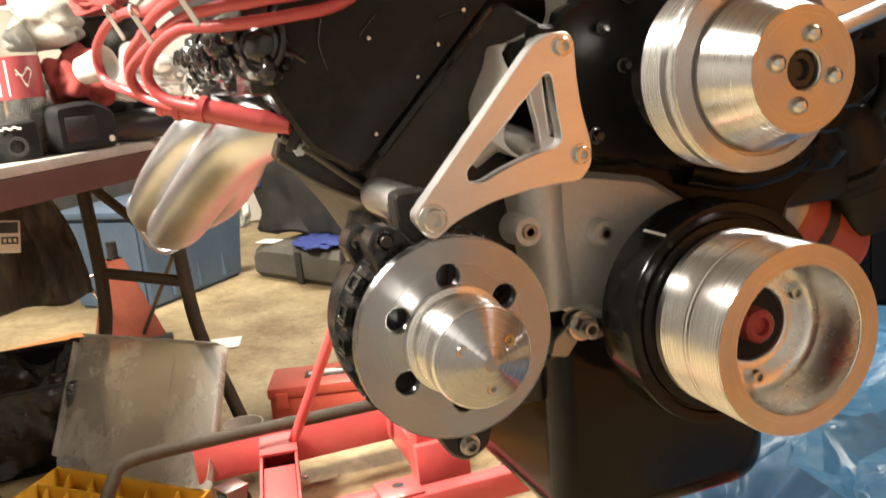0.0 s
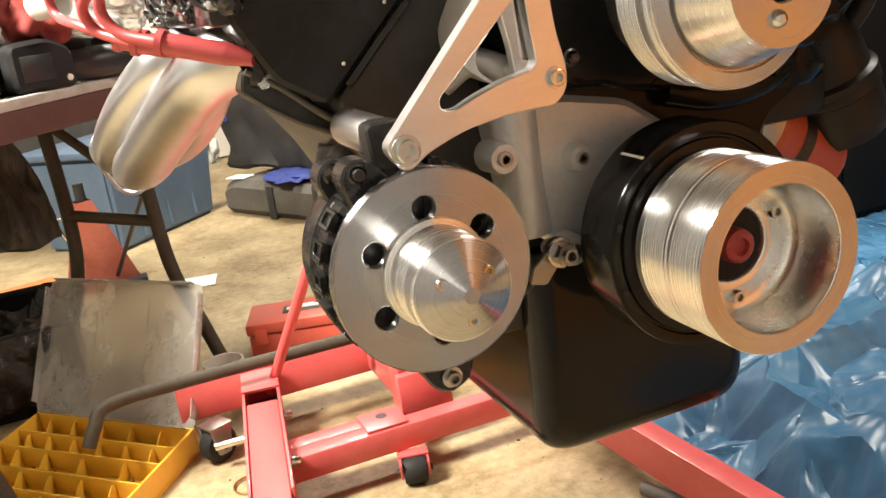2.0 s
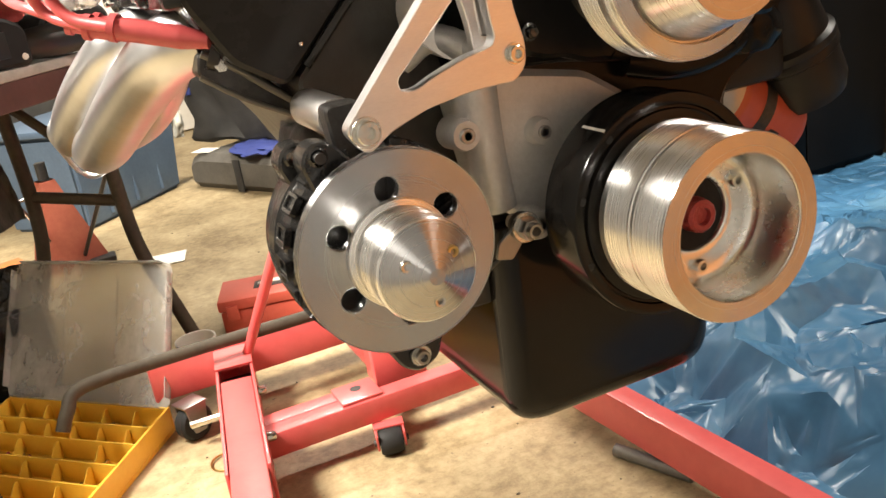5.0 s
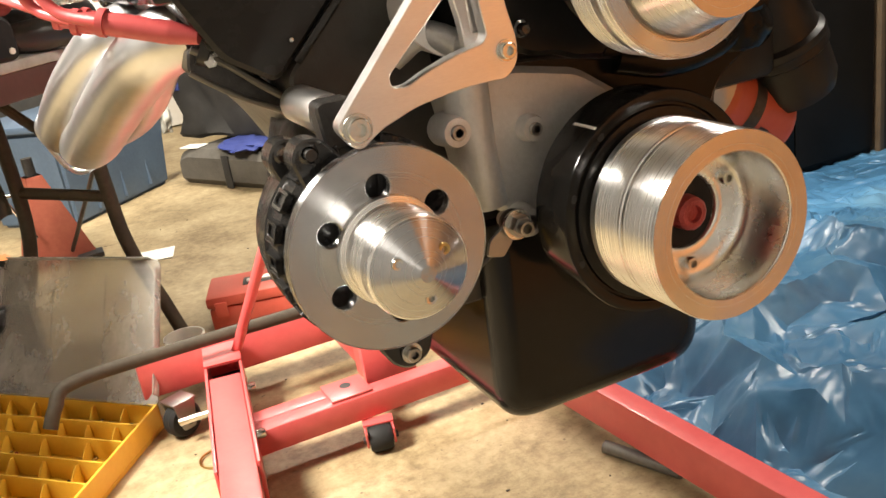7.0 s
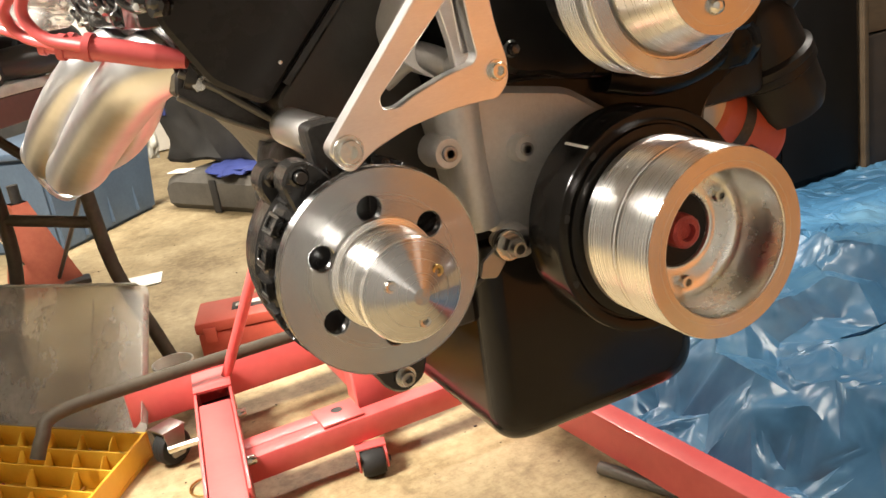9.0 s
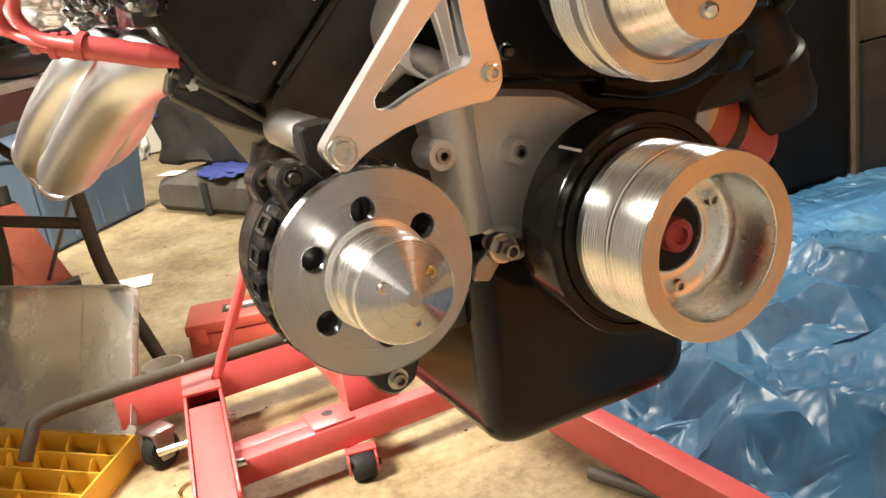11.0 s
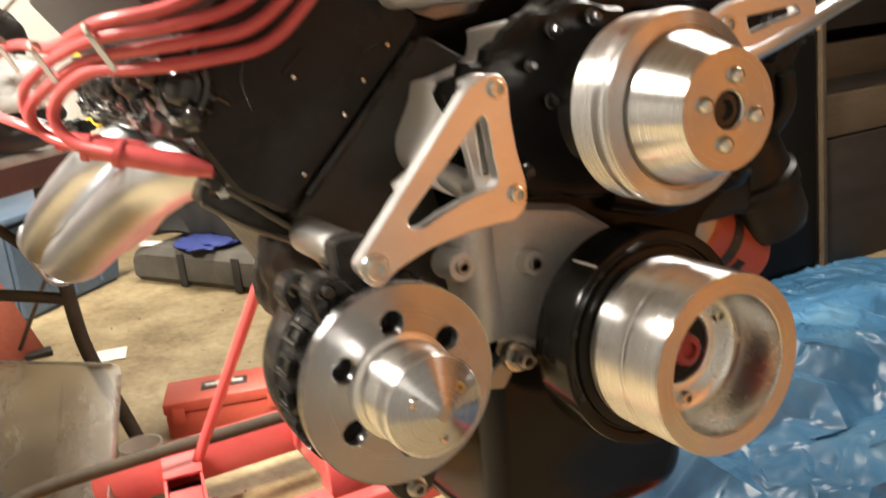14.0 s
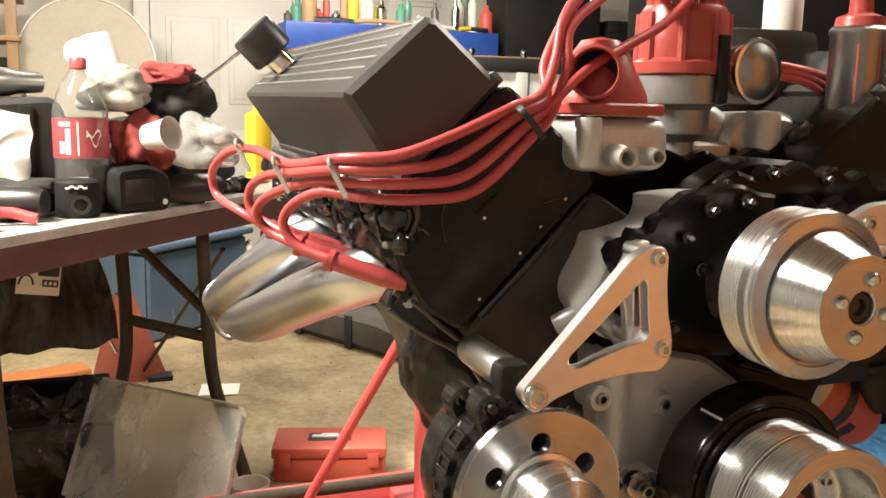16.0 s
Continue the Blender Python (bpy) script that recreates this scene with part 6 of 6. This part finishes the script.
solo("red_cloth", rag(B(), (-0.535, 1.5, 0.89), (0.078, 0.07, 0.075), 13), RED_CLOTH, "red cloth bundle on the table", "cloth")
solo("black_cloth", rag(B(), (-0.45, 1.62, 0.975), (0.1, 0.09, 0.075), 14), DARK_CLOTH, "pile of black cloth and gloves", "cloth")
solo("dark_cloth", rag(B(), (-0.5, 1.76, 0.85), (0.2, 0.15, 0.13), 15), DARK_CLOTH, "heap of dark cloth on the table", "cloth")
solo("plastic_bag", rag(B(), (-0.395, 1.53, 0.885), (0.095, 0.07, 0.065), 16, 1.5), BAG_CLEAR, "crumpled translucent plastic bag on the table", "bag")
cupm = pose(-0.518, 1.425, 0.908, 10, 0, -132)
solo("white_cup", lathe(B(), [(0, 0.0), (0.027, 0.0), (0.034, 0.06), (0.0365, 0.061), (0.032, 0.057), (0.025, 0.006), (0, 0.006)], 32, cupm), WHITE_PLASTIC, "white plastic cup lying on its side", "cup")
solo("tall_white_cup", lathe(B(), [(0, 0.0), (0.042, 0.0), (0.032, 0.1), (0.028, 0.108), (0, 0.11)], 32, pose(-0.59, 1.62, 1.025, 0, -14, 0) @ UPRIGHT), WHITE_PLASTIC, "upturned white plastic cup on the pile", "cup")
solo("round_plate", lathe(B(), [(0, -0.012), (0.03, -0.01), (0.034, 0.0), (0.03, 0.01), (0, 0.012)], 32, pose(-0.648, 1.62, 1.085)), TABLETOP, "pale round plastic plate standing behind the bottle", "plate")


def drill(x, y, turn):
    """A black hand tool lying on the table: barrel, grip and collar."""
    t = thing("power_drill", "black cordless drill lying on the table", "drill", (x, y, 0.75))
    m = pose(x, y, 0.786, 0, 0, turn)
    bm = B()
    lathe(bm, [(0, -0.09), (0.026, -0.088), (0.032, -0.07), (0.034, 0.0), (0.03, 0.05), (0.024, 0.06), (0.02, 0.1), (0.012, 0.12), (0, 0.12)], 28, m)
    part("drill_body", bm, BLACK_SATIN, t)
    part("drill_grip", box(B(), 0.02, 0.13, -0.07, -0.025, -0.03, 0.005, 0.012, m), BLACK_RUBBER, t)
    part("drill_logo", box(B(), 0.03, 0.045, -0.071, -0.069, -0.02, -0.012, 0.0, m), PAPER, t)
    return t


drill(-0.435, 1.545, 118)
drill(-0.8, 1.33, 70)
CASE = thing("battery_case", "black rounded battery case standing on the table edge", "case", (-0.553, 1.455, 0.75))
mc = pose(-0.553, 1.455, 0.7505, 0, 0, 35)
part("case_body", plate(B(), [rounded([(-0.07, 0.0), (0.07, 0.0), (0.07, 0.075), (0.02, 0.1), (-0.07, 0.095)], 0.02)], -0.045, 0.045, 0.008, mc), BLACK_RUBBER, CASE)
part("case_button", lathe(B(), [(0, -0.0475), (0.006, -0.0475), (0.007, -0.044)], 16, mc @ pose(0.05, 0, 0.018)), PAPER, CASE, "small white dot")
part("case_panel", box(B(), -0.05, 0.02, -0.0475, -0.044, 0.02, 0.07, 0.002, mc), BLACK_SATIN, CASE)
SOCK = thing("black_cup_holder", "black rubber cup with pale scribbled marks on the table edge", "cup", (-0.66, 1.37, 0.75))
part("cup_body", lathe(B(), [(0, 0.0), (0.04, 0.0), (0.044, 0.01), (0.042, 0.07), (0.036, 0.075), (0, 0.075)], 36, pose(-0.66, 1.37, 0.7505) @ UPRIGHT), BLACK_RUBBER, SOCK)
part("cup_hole", lathe(B(), [(0.01, 0.012), (0.013, 0.0), (0.019, 0.0), (0.02, 0.01)], 24, pose(-0.653, 1.324, 0.778)), BLACK_SATIN, SOCK)
for k in range(5):
    part("scribble_mark", box(B(), -0.004, 0.004, -0.0012, 0.0012, -0.002, 0.002, 0, pose(-0.677 + 0.008 * k, 1.3265 - 0.0008 * k, 0.812 + 0.003 * (k % 2))), PAPER, SOCK)
GB = thing("tool_bag", "dark grey upright tool case on the table", "case", (-0.78, 1.55, 0.75))
part("case_body", plate(B(), [rounded([(-0.1, 0.0), (0.062, 0.0), (0.07, 0.2), (0.045, 0.24), (-0.1, 0.23)], 0.03, 6)], -0.07, 0.08, 0.012, pose(-0.765, 1.55, 0.75, 0, 0, 20)), DARK_CLOTH, GB)
part("case_strap", box(B(), -0.03, 0.0, -0.075, -0.069, 0.02, 0.22, 0.002, pose(-0.765, 1.55, 0.75, 0, 0, 20)), BLACK_RUBBER, GB)
HG = thing("heat_gun", "dull grey metal hand tool lying on the dark case", "tool", (-0.82, 1.56, 0.99))
mhg = pose(-0.82, 1.55, 1.018, 0, 0, -62)
part("tool_barrel", lathe(B(), [(0, -0.1), (0.026, -0.1), (0.032, -0.092), (0.034, -0.02), (0.03, 0.03), (0.024, 0.05), (0.022, 0.1), (0, 0.1)], 28, mhg), DULL_CAN, HG)
part("tool_collar", lathe(B(), [(0.0345, -0.06), (0.0365, -0.058), (0.0365, -0.035), (0.0345, -0.033)], 28, mhg), STEEL_DARK, HG)
part("tool_grip", box(B(), -0.02, 0.02, -0.085, -0.045, -0.075, -0.02, 0.01, mhg), GREY_TUBE, HG)
crumple = B()
fold = []
for j in range(31):
    row = []
    for i in range(31):
        u, v = i / 30, j / 30
        q = Vector((u * 3.3, v * 3.3, 2.2))
        row.append(crumple.verts.new((-0.93 + 0.185 * u + 0.015 * noise.noise(q * 1.3), 1.36 + 0.06 * v + 0.03 * abs(noise.noise(q)), 0.765 + 0.225 * v + 0.025 * noise.noise(q) - 0.05 * u * v)))
    fold.append(row)
for ra, rc in zip(fold, fold[1:]):
    for i in range(30):
        crumple.faces.new((ra[i], ra[i + 1], rc[i + 1], rc[i]))
bmesh.ops.solidify(crumple, geom=list(crumple.faces), thickness=0.0015)
solo("crumpled_paper", crumple, PAPER, "bent white papers leaning on the clutter", "paper")
solo("black_tray", rag(B(), (-0.83, 1.4, 0.79), (0.14, 0.1, 0.045), 41), DARK_CLOTH, "flattened black work gloves on the table", "gloves")
for k, (a, b, c, mt2) in enumerate((((-0.87, 1.22, 0.762), (-0.79, 1.26, 0.775), (-0.73, 1.25, 0.762), RED_WIRE), ((-0.9, 1.14, 0.762), (-0.84, 1.19, 0.78), (-0.79, 1.18, 0.762), BLACK_RUBBER), ((-0.92, 1.24, 0.765), (-0.84, 1.29, 0.79), (-0.78, 1.29, 0.765), BLACK_RUBBER))):
    solo("hand_tool", tube(B(), [a, b, c], 0.011, 12, 5), mt2, "plier handle lying on the table", "pliers", group="pliers on the table")
for k in range(14):
    x, y = -0.66 + 0.028 * k + rng.uniform(-0.03, 0.03), 1.42 + 0.03 * k + rng.uniform(-0.05, 0.06)
    r = rng.uniform(0.018, 0.034)
    solo("engine_part", blob(B(), (x, y, 0.75 + r * 0.75), (r * 1.4, r, r), 0.4, 30 + k, 5, 3, 0.2), rng.choice([STEEL_DARK, BLACK_SATIN, BLACK_RUBBER, GREY_TUBE]), "small dark greasy part on the table", "part", group="greasy parts on the table")
YB = thing("oil_bottle", "yellow motor oil bottle standing on the table", "bottle", (-0.2, 2.05, 0.75))
part("oil_bottle_body", box(B(), -0.034, 0.034, -0.026, 0.026, 0.75, 0.955, 0.014, pose(-0.185, 2.05, 0, 0, 0, 30)), YELLOW_OIL, YB)
part("oil_bottle_neck", lathe(B(), [(0.02, 0.95), (0.018, 0.975), (0.018, 0.995), (0, 0.995)], 24, pose(-0.18, 2.06, 0) @ UPRIGHT), YELLOW_OIL, YB)
solo("amber_jar", lathe(B(), [(0, 0.0), (0.03, 0.0), (0.032, 0.004), (0.032, 0.085), (0.028, 0.09), (0, 0.09)], 30, pose(-0.42, 1.74, 0.75) @ UPRIGHT), WOOD, "small amber jar on the table", "jar")
solo("dip_rod", tube(B(), [(-0.43, 1.58, 1.0), (-0.36, 1.45, 1.06), (-0.3, 1.32, 1.12)], 0.004, 8, 1), STEEL, "thin bright rod leaning on the pile", "rod")

# below the table
HB = thing("hanging_bag", "smoky plastic bag with a white printed tag hung below the table", "bag", (-0.74, 1.72, 0.35))
hb = B()
gr = []
for j in range(31):
    row = []
    for i in range(41):
        u, v = i / 40, j / 30
        pinch = 1 - 0.35 * v * v
        fold = 0.012 * math.sin(u * 21 + 5 * noise.noise(Vector((u * 4, v * 2, 1)))) + 0.035 * noise.noise(Vector((u * 9, v * 2.6, 2))) + 0.02 * abs(noise.noise(Vector((u * 14, v * 7, 5))))
        row.append(hb.verts.new((-0.79 + 0.4 * (u - 0.5) * pinch, 1.7 + 0.02 * u + fold - 0.06 * math.sin(u * 3.14) * (1 - 0.5 * v), 0.395 + 0.275 * v + 0.02 * noise.noise(Vector((u * 4, 3, 4))) * (1 - v))))
    gr.append(row)
for j in range(30):
    for i in range(40):
        hb.faces.new((gr[j][i], gr[j][i + 1], gr[j + 1][i + 1], gr[j + 1][i]))
bmesh.ops.solidify(hb, geom=list(hb.faces), thickness=0.05)
HBB = part("bag_body", hb, BAG, HB, "", angle=80)
mtg = pose(-0.757, 1.618, 0.577, -6, 8, 4)
part("printed_tag", box(B(), -0.046, 0.046, -0.004, 0.0, -0.036, 0.036, 0.002, mtg), PAPER, HBB, "white tag")
for x0, x1, z0, z1 in ((-0.002, 0.042, 0.008, 0.032), (0.008, 0.042, -0.016, 0.0)):
    part("tag_print", box(B(), x0, x1, -0.006, -0.0041, z0, z1, 0, mtg), STEEL_DARK, HBB, "dark printed block")
for k in range(3):
    part("tag_mark", box(B(), 0.012 + 0.01 * k, 0.018 + 0.01 * k, -0.0075, -0.0062, -0.012, -0.004, 0, mtg), PAPER, HBB, "pale printed bars")
part("tag_arc", tube(B(), [mtg @ Vector((-0.026 + 0.015 * math.cos(radians(a)), -0.005, -0.014 + 0.022 * math.sin(radians(a)))) for a in range(0, 181, 20)], 0.0022, 6, 1), STEEL_DARK, HBB, "dark printed arc")

JS = thing("jack_stand", "orange red steel jack stand with a bent pin on the floor", "jack stand", (-0.52, 2.7, 0))
js = B()
lo = [(-0.61, 2.6), (-0.42, 2.66), (-0.48, 2.85), (-0.67, 2.79)]
hi = [(-0.575, 2.69), (-0.525, 2.706), (-0.54, 2.756), (-0.59, 2.74)]
la, lb = [js.verts.new((x, y, 0.0)) for x, y in lo], [js.verts.new((x, y, 0.3)) for x, y in hi]
for k in range(4):
    js.faces.new((la[k], la[(k + 1) % 4], lb[(k + 1) % 4], lb[k]))
js.faces.new(lb)
bmesh.ops.solidify(js, geom=list(js.faces), thickness=0.004)
part("jack_frame", js, ORANGE_JACK, JS)
part("jack_post", lathe(B(), [(0.018, 0.2), (0.018, 0.36), (0, 0.36)], 20, pose(-0.557, 2.723, 0) @ UPRIGHT), STEEL_DARK, JS)
part("jack_pin", tube(B(), [(-0.62, 2.62, 0.27), (-0.65, 2.6, 0.27), (-0.64, 2.6, 0.24), (-0.59, 2.6, 0.12)], 0.005, 10, 3), STEEL, JS)
part("jack_foot", box(B(), -0.49, -0.405, 2.61, 2.68, 0.0, 0.018, 0.004), STEEL_DARK, JS)
channel = B()
mch = pose(-0.685, 2.62, 0.0, 0, 0, 196)
for x0, x1, y0, y1, z0, z1 in ((0, 0.5, -0.05, -0.045, 0.0, 0.078), (0, 0.5, 0.045, 0.05, 0.0, 0.078), (0, 0.5, -0.0449, 0.0449, 0.073, 0.078)):
    box(channel, x0, x1, y0, y1, z0, z1, 0.0015, mch, 1)
solo("steel_channel", channel, ORANGE_STEEL, "orange painted steel channel lying on the floor", "channel")
solo("pale_strip", box(B(), 0, 0.42, -0.03, 0.03, 0.0, 0.006, 0.001, pose(-0.64, 2.5, 0.001, 0, 0, 184)), PAPER, "pale flat strip lying on the floor beside the channel", "strip")
solo("thin_pole", tube(B(), [(-0.511, 2.688, 0.006), (-0.425, 2.4, 0.235), (-0.33, 2.08, 0.49), (-0.3, 1.98, 0.57)], 0.007, 10, 1), STEEL_DARK, "thin black pole leaning under the table", "pole")
BIN = thing("black_bin", "black plastic bin with a crumpled liner on the floor", "bin", (-0.92, 1.86, 0))
mbn = pose(-0.62, 1.66, 0, 0, 0, 90) @ Matrix.Diagonal((0.67, 1.5, 0.67, 1))
bb = B()
plate(bb, [rounded([(0, 0), (0.6, 0), (0.6, 0.4), (0, 0.4)], 0.03), rounded([(0.008, 0.008), (0.592, 0.008), (0.592, 0.392), (0.008, 0.392)], 0.026)], 0.0, 0.3, 0, mbn @ Matrix(((1, 0, 0, 0), (0, 0, 1, 0), (0, 1, 0, 0), (0, 0, 0, 1))))
part("bin_wall", bb, BIN_BLACK, BIN)
part("bin_bottom", box(B(), 0.009, 0.591, 0.009, 0.391, 0.0, 0.008, 0, mbn), BIN_BLACK, BIN)
part("bin_rim", tube(B(), [mbn @ Vector(p) for p in ((0, 0, 0.3), (0.6, 0, 0.3), (0.6, 0.4, 0.3), (0, 0.4, 0.3), (0, 0, 0.3))], 0.01, 10, 1), BLACK_RUBBER, BIN)

liner = B()
fold = []
for j in range(41):
    row = []
    for i in range(61):
        u, v = i / 60, j / 40
        q = Vector((u * 7, v * 5, 1.3))
        drop = 0.035 + 0.11 * math.sin(math.pi * min(v * 1.0, 1)) * math.sin(math.pi * u)
        row.append(liner.verts.new((-1.205 + 0.57 * u, 1.672 + 0.376 * v, 0.205 - drop + 0.055 * noise.noise(q) + 0.03 * abs(noise.noise(q * 2.3)))))
    fold.append(row)
for ra, rc in zip(fold, fold[1:]):
    for i in range(60):
        liner.faces.new((ra[i], ra[i + 1], rc[i + 1], rc[i]))
part("bin_liner", liner, LINER, BIN, "crumpled glossy black liner", angle=80)
skirt = B()
fold = []
for j in range(15):
    row = []
    for i in range(71):
        u, v = i / 70, j / 14
        q = Vector((u * 11, v * 2.2, 4.7))
        row.append(skirt.verts.new((-1.23 + 0.62 * u, 1.648 - 0.012 * math.sin(v * 3.1) - (0.012 + 0.02 * v) * abs(noise.noise(q)) * 2, 0.205 - 0.18 * v - 0.02 * noise.noise(Vector((u * 6, 8, 1))) * v)))
    fold.append(row)
for ra, rc in zip(fold, fold[1:]):
    for i in range(70):
        skirt.faces.new((ra[i], ra[i + 1], rc[i + 1], rc[i]))
part("liner_skirt", skirt, LINER, BIN, "liner edge folded over the rim", angle=80)
# Dark red lump added for the reddish reflections on the liner.
solo("liner_red_lump", rag(B(), (-0.93, 1.78, 0.155), (0.1, 0.06, 0.025), 31), RED_CLOTH, "dark red lump on the bin liner for its reddish reflections", "cloth")

# ---- along the far wall ----
RT = thing("round_tabletop", "large round tan tabletop with a pale edge leaning upright", "tabletop", (-0.66, 4.45, 0.815))
mrt = pose(-0.66, 4.45, 1.15, -6, 0, 0)
part("top_board", lathe(B(), [(0, -0.012), (0.324, -0.012), (0.326, -0.01), (0.326, 0.014), (0, 0.014)], 72, mrt), DISC_TAN, RT)
part("edge_band", lathe(B(), [(0.327, -0.016), (0.335, -0.017), (0.338, -0.01), (0.338, 0.012), (0.334, 0.018), (0.327, 0.017), (0.327, -0.016)], 72, mrt), WHITE_DOOR, RT, "pale edge band")
SH = thing("wooden_shelf", "raw pine shelf rack with dark boxes beside the wall", "shelf", (-1.35, 4.5, 0))
for x in (-1.75, -1.02):
    part("shelf_post", box(B(), x, x + 0.05, 4.3, 4.36, 0, 1.9, 0.003), WOOD, SH)
for z in (0.5, 1.0, 1.24, 1.45):
    part("shelf_board", box(B(), -1.76, -0.96, 4.28, 4.75, z, z + 0.025, 0.003), WOOD, SH)
for x, z, w, hgt, mt2 in ((-1.4, 1.025, 0.3, 0.16, STEEL_DARK), (-1.2, 1.265, 0.2, 0.14, WOOD), (-1.05, 1.025, 0.06, 0.14, DARK_CLOTH)):
    solo("shelf_box", box(B(), x - w / 2, x + w / 2, 4.36, 4.6, z, z + hgt, 0.006), mt2, "plain storage box on the pine shelf", "box")
solo("rack_support", box(B(), -1.0, -0.4, 4.3, 4.75, 0.0, 0.81, 0.01), DARK_CLOTH, "dark cloth covered crate under the round top", "crate")

BENCH = thing("back_bench", "cluttered workbench along the far wall", "bench", (1.3, 4.3, 0))
part("bench_top", box(B(), 0.3, 3.0, 3.95, 4.8, 1.2, 1.24, 0.004), WOOD, BENCH)
for x in (0.34, 1.6, 2.9):
    for y in (4.0, 4.52):
        part("bench_leg", box(B(), x, x + 0.07, y, y + 0.07, 0, 1.2, 0.004), WOOD, BENCH)
for k, (x, y, w, d, hgt, mt2, nm, lb2) in enumerate((
        (0.64, 4.1, 0.7, 0.4, 0.145, BLUE_BIN, "blue_bin", "long blue plastic bin on the bench"),
        (1.24, 4.1, 0.48, 0.4, 0.13, BLUE_BIN, "blue_bin", "long blue plastic bin on the bench"),
        (1.83, 4.12, 0.6, 0.3, 0.5, BLACK_RUBBER, "black_cabinet", "black speaker sized cabinet on the bench"),
        (2.4, 4.15, 0.4, 0.3, 0.24, STEEL_DARK, "dark_crate", "dark metal crate on the bench"))):
    solo(nm, box(B(), x - w / 2, x + w / 2, y, y + d, 1.2405, 1.24 + hgt, 0.01), mt2, lb2, nm.split("_")[1])
for k in range(24):
    x, y = 0.34 + 0.05 * k + rng.uniform(-0.015, 0.015), 4.2 + rng.uniform(-0.04, 0.2)
    hgt, r = rng.uniform(0.06, 0.24), rng.uniform(0.018, 0.04)
    solo("shop_bottle", lathe(B(), [(0, 0), (r, 0), (r, hgt * 0.7), (r * 0.4, hgt * 0.85), (r * 0.4, hgt), (0, hgt)], 20, pose(x, y, 1.386 if x < 0.985 else 1.371) @ UPRIGHT), rng.choice([GREEN, PAPER, YELLOW_OIL, RED_BOX, STEEL, WOOD, WHITE_PLASTIC, GREY_TUBE]), "small shop bottle standing on the blue bin", "bottle", group="bottles on the bench")
for k, (x, ln, a, mt2) in enumerate(((0.55, 0.22, 8, STEEL), (0.78, 0.26, -14, WOOD), (1.15, 0.2, 5, WHITE_PLASTIC), (1.3, 0.24, -6, STEEL_DARK), (1.33, 0.16, 12, YELLOW_OIL))):
    ob = solo("shop_tool", tube(B(), [(-ln / 2, 0, 0), (0, 0, 0.006), (ln / 2, 0, 0)], 0.012, 10, 3), mt2, "loose hand tool lying on the blue bin", "tool", (x, 4.14, 1.4 if x < 0.985 else 1.385), "tools on the bench")
    ob.rotation_euler.z = radians(a)
WB = thing("white_chest", "white chest with a black lid and two chrome latches", "chest", (1.5, 3.6, 0))
part("chest_body", box(B(), 0.98, 2.1, 3.42, 3.85, 0, 1.14, 0.012), WHITE_PLASTIC, WB)
part("chest_lid", box(B(), 0.96, 2.12, 3.4, 3.87, 1.141, 1.205, 0.01), BLACK_SATIN, WB)
part("chest_strap", box(B(), 1.27, 1.33, 3.405, 3.419, 0.9, 1.139, 0.003), WHITE_PLASTIC, WB)
for x in (1.045, 1.32):
    part("latch", lathe(B(), [(0, 1.245), (0.014, 1.243), (0.018, 1.225), (0.012, 1.2)], 20, pose(x, 3.44, 0) @ UPRIGHT), CHROME, WB)

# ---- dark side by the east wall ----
# Locker and most rack boards take near-black colours, a few boards brown.
CAB = thing("black_locker", "tall matt black steel locker", "locker", (1.65, 1.9, 0))
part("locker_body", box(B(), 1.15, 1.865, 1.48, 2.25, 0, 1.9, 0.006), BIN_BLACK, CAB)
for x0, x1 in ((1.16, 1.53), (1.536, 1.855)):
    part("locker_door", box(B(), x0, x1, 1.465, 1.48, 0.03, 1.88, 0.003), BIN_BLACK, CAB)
RK = thing("plank_rack", "brown timber rack with stacked planks", "rack", (2.7, 1.9, 0))
part("rack_post", box(B(), 1.868, 1.887, 1.45, 1.5, 0, 2.0, 0.002), OLD_WOOD, RK)
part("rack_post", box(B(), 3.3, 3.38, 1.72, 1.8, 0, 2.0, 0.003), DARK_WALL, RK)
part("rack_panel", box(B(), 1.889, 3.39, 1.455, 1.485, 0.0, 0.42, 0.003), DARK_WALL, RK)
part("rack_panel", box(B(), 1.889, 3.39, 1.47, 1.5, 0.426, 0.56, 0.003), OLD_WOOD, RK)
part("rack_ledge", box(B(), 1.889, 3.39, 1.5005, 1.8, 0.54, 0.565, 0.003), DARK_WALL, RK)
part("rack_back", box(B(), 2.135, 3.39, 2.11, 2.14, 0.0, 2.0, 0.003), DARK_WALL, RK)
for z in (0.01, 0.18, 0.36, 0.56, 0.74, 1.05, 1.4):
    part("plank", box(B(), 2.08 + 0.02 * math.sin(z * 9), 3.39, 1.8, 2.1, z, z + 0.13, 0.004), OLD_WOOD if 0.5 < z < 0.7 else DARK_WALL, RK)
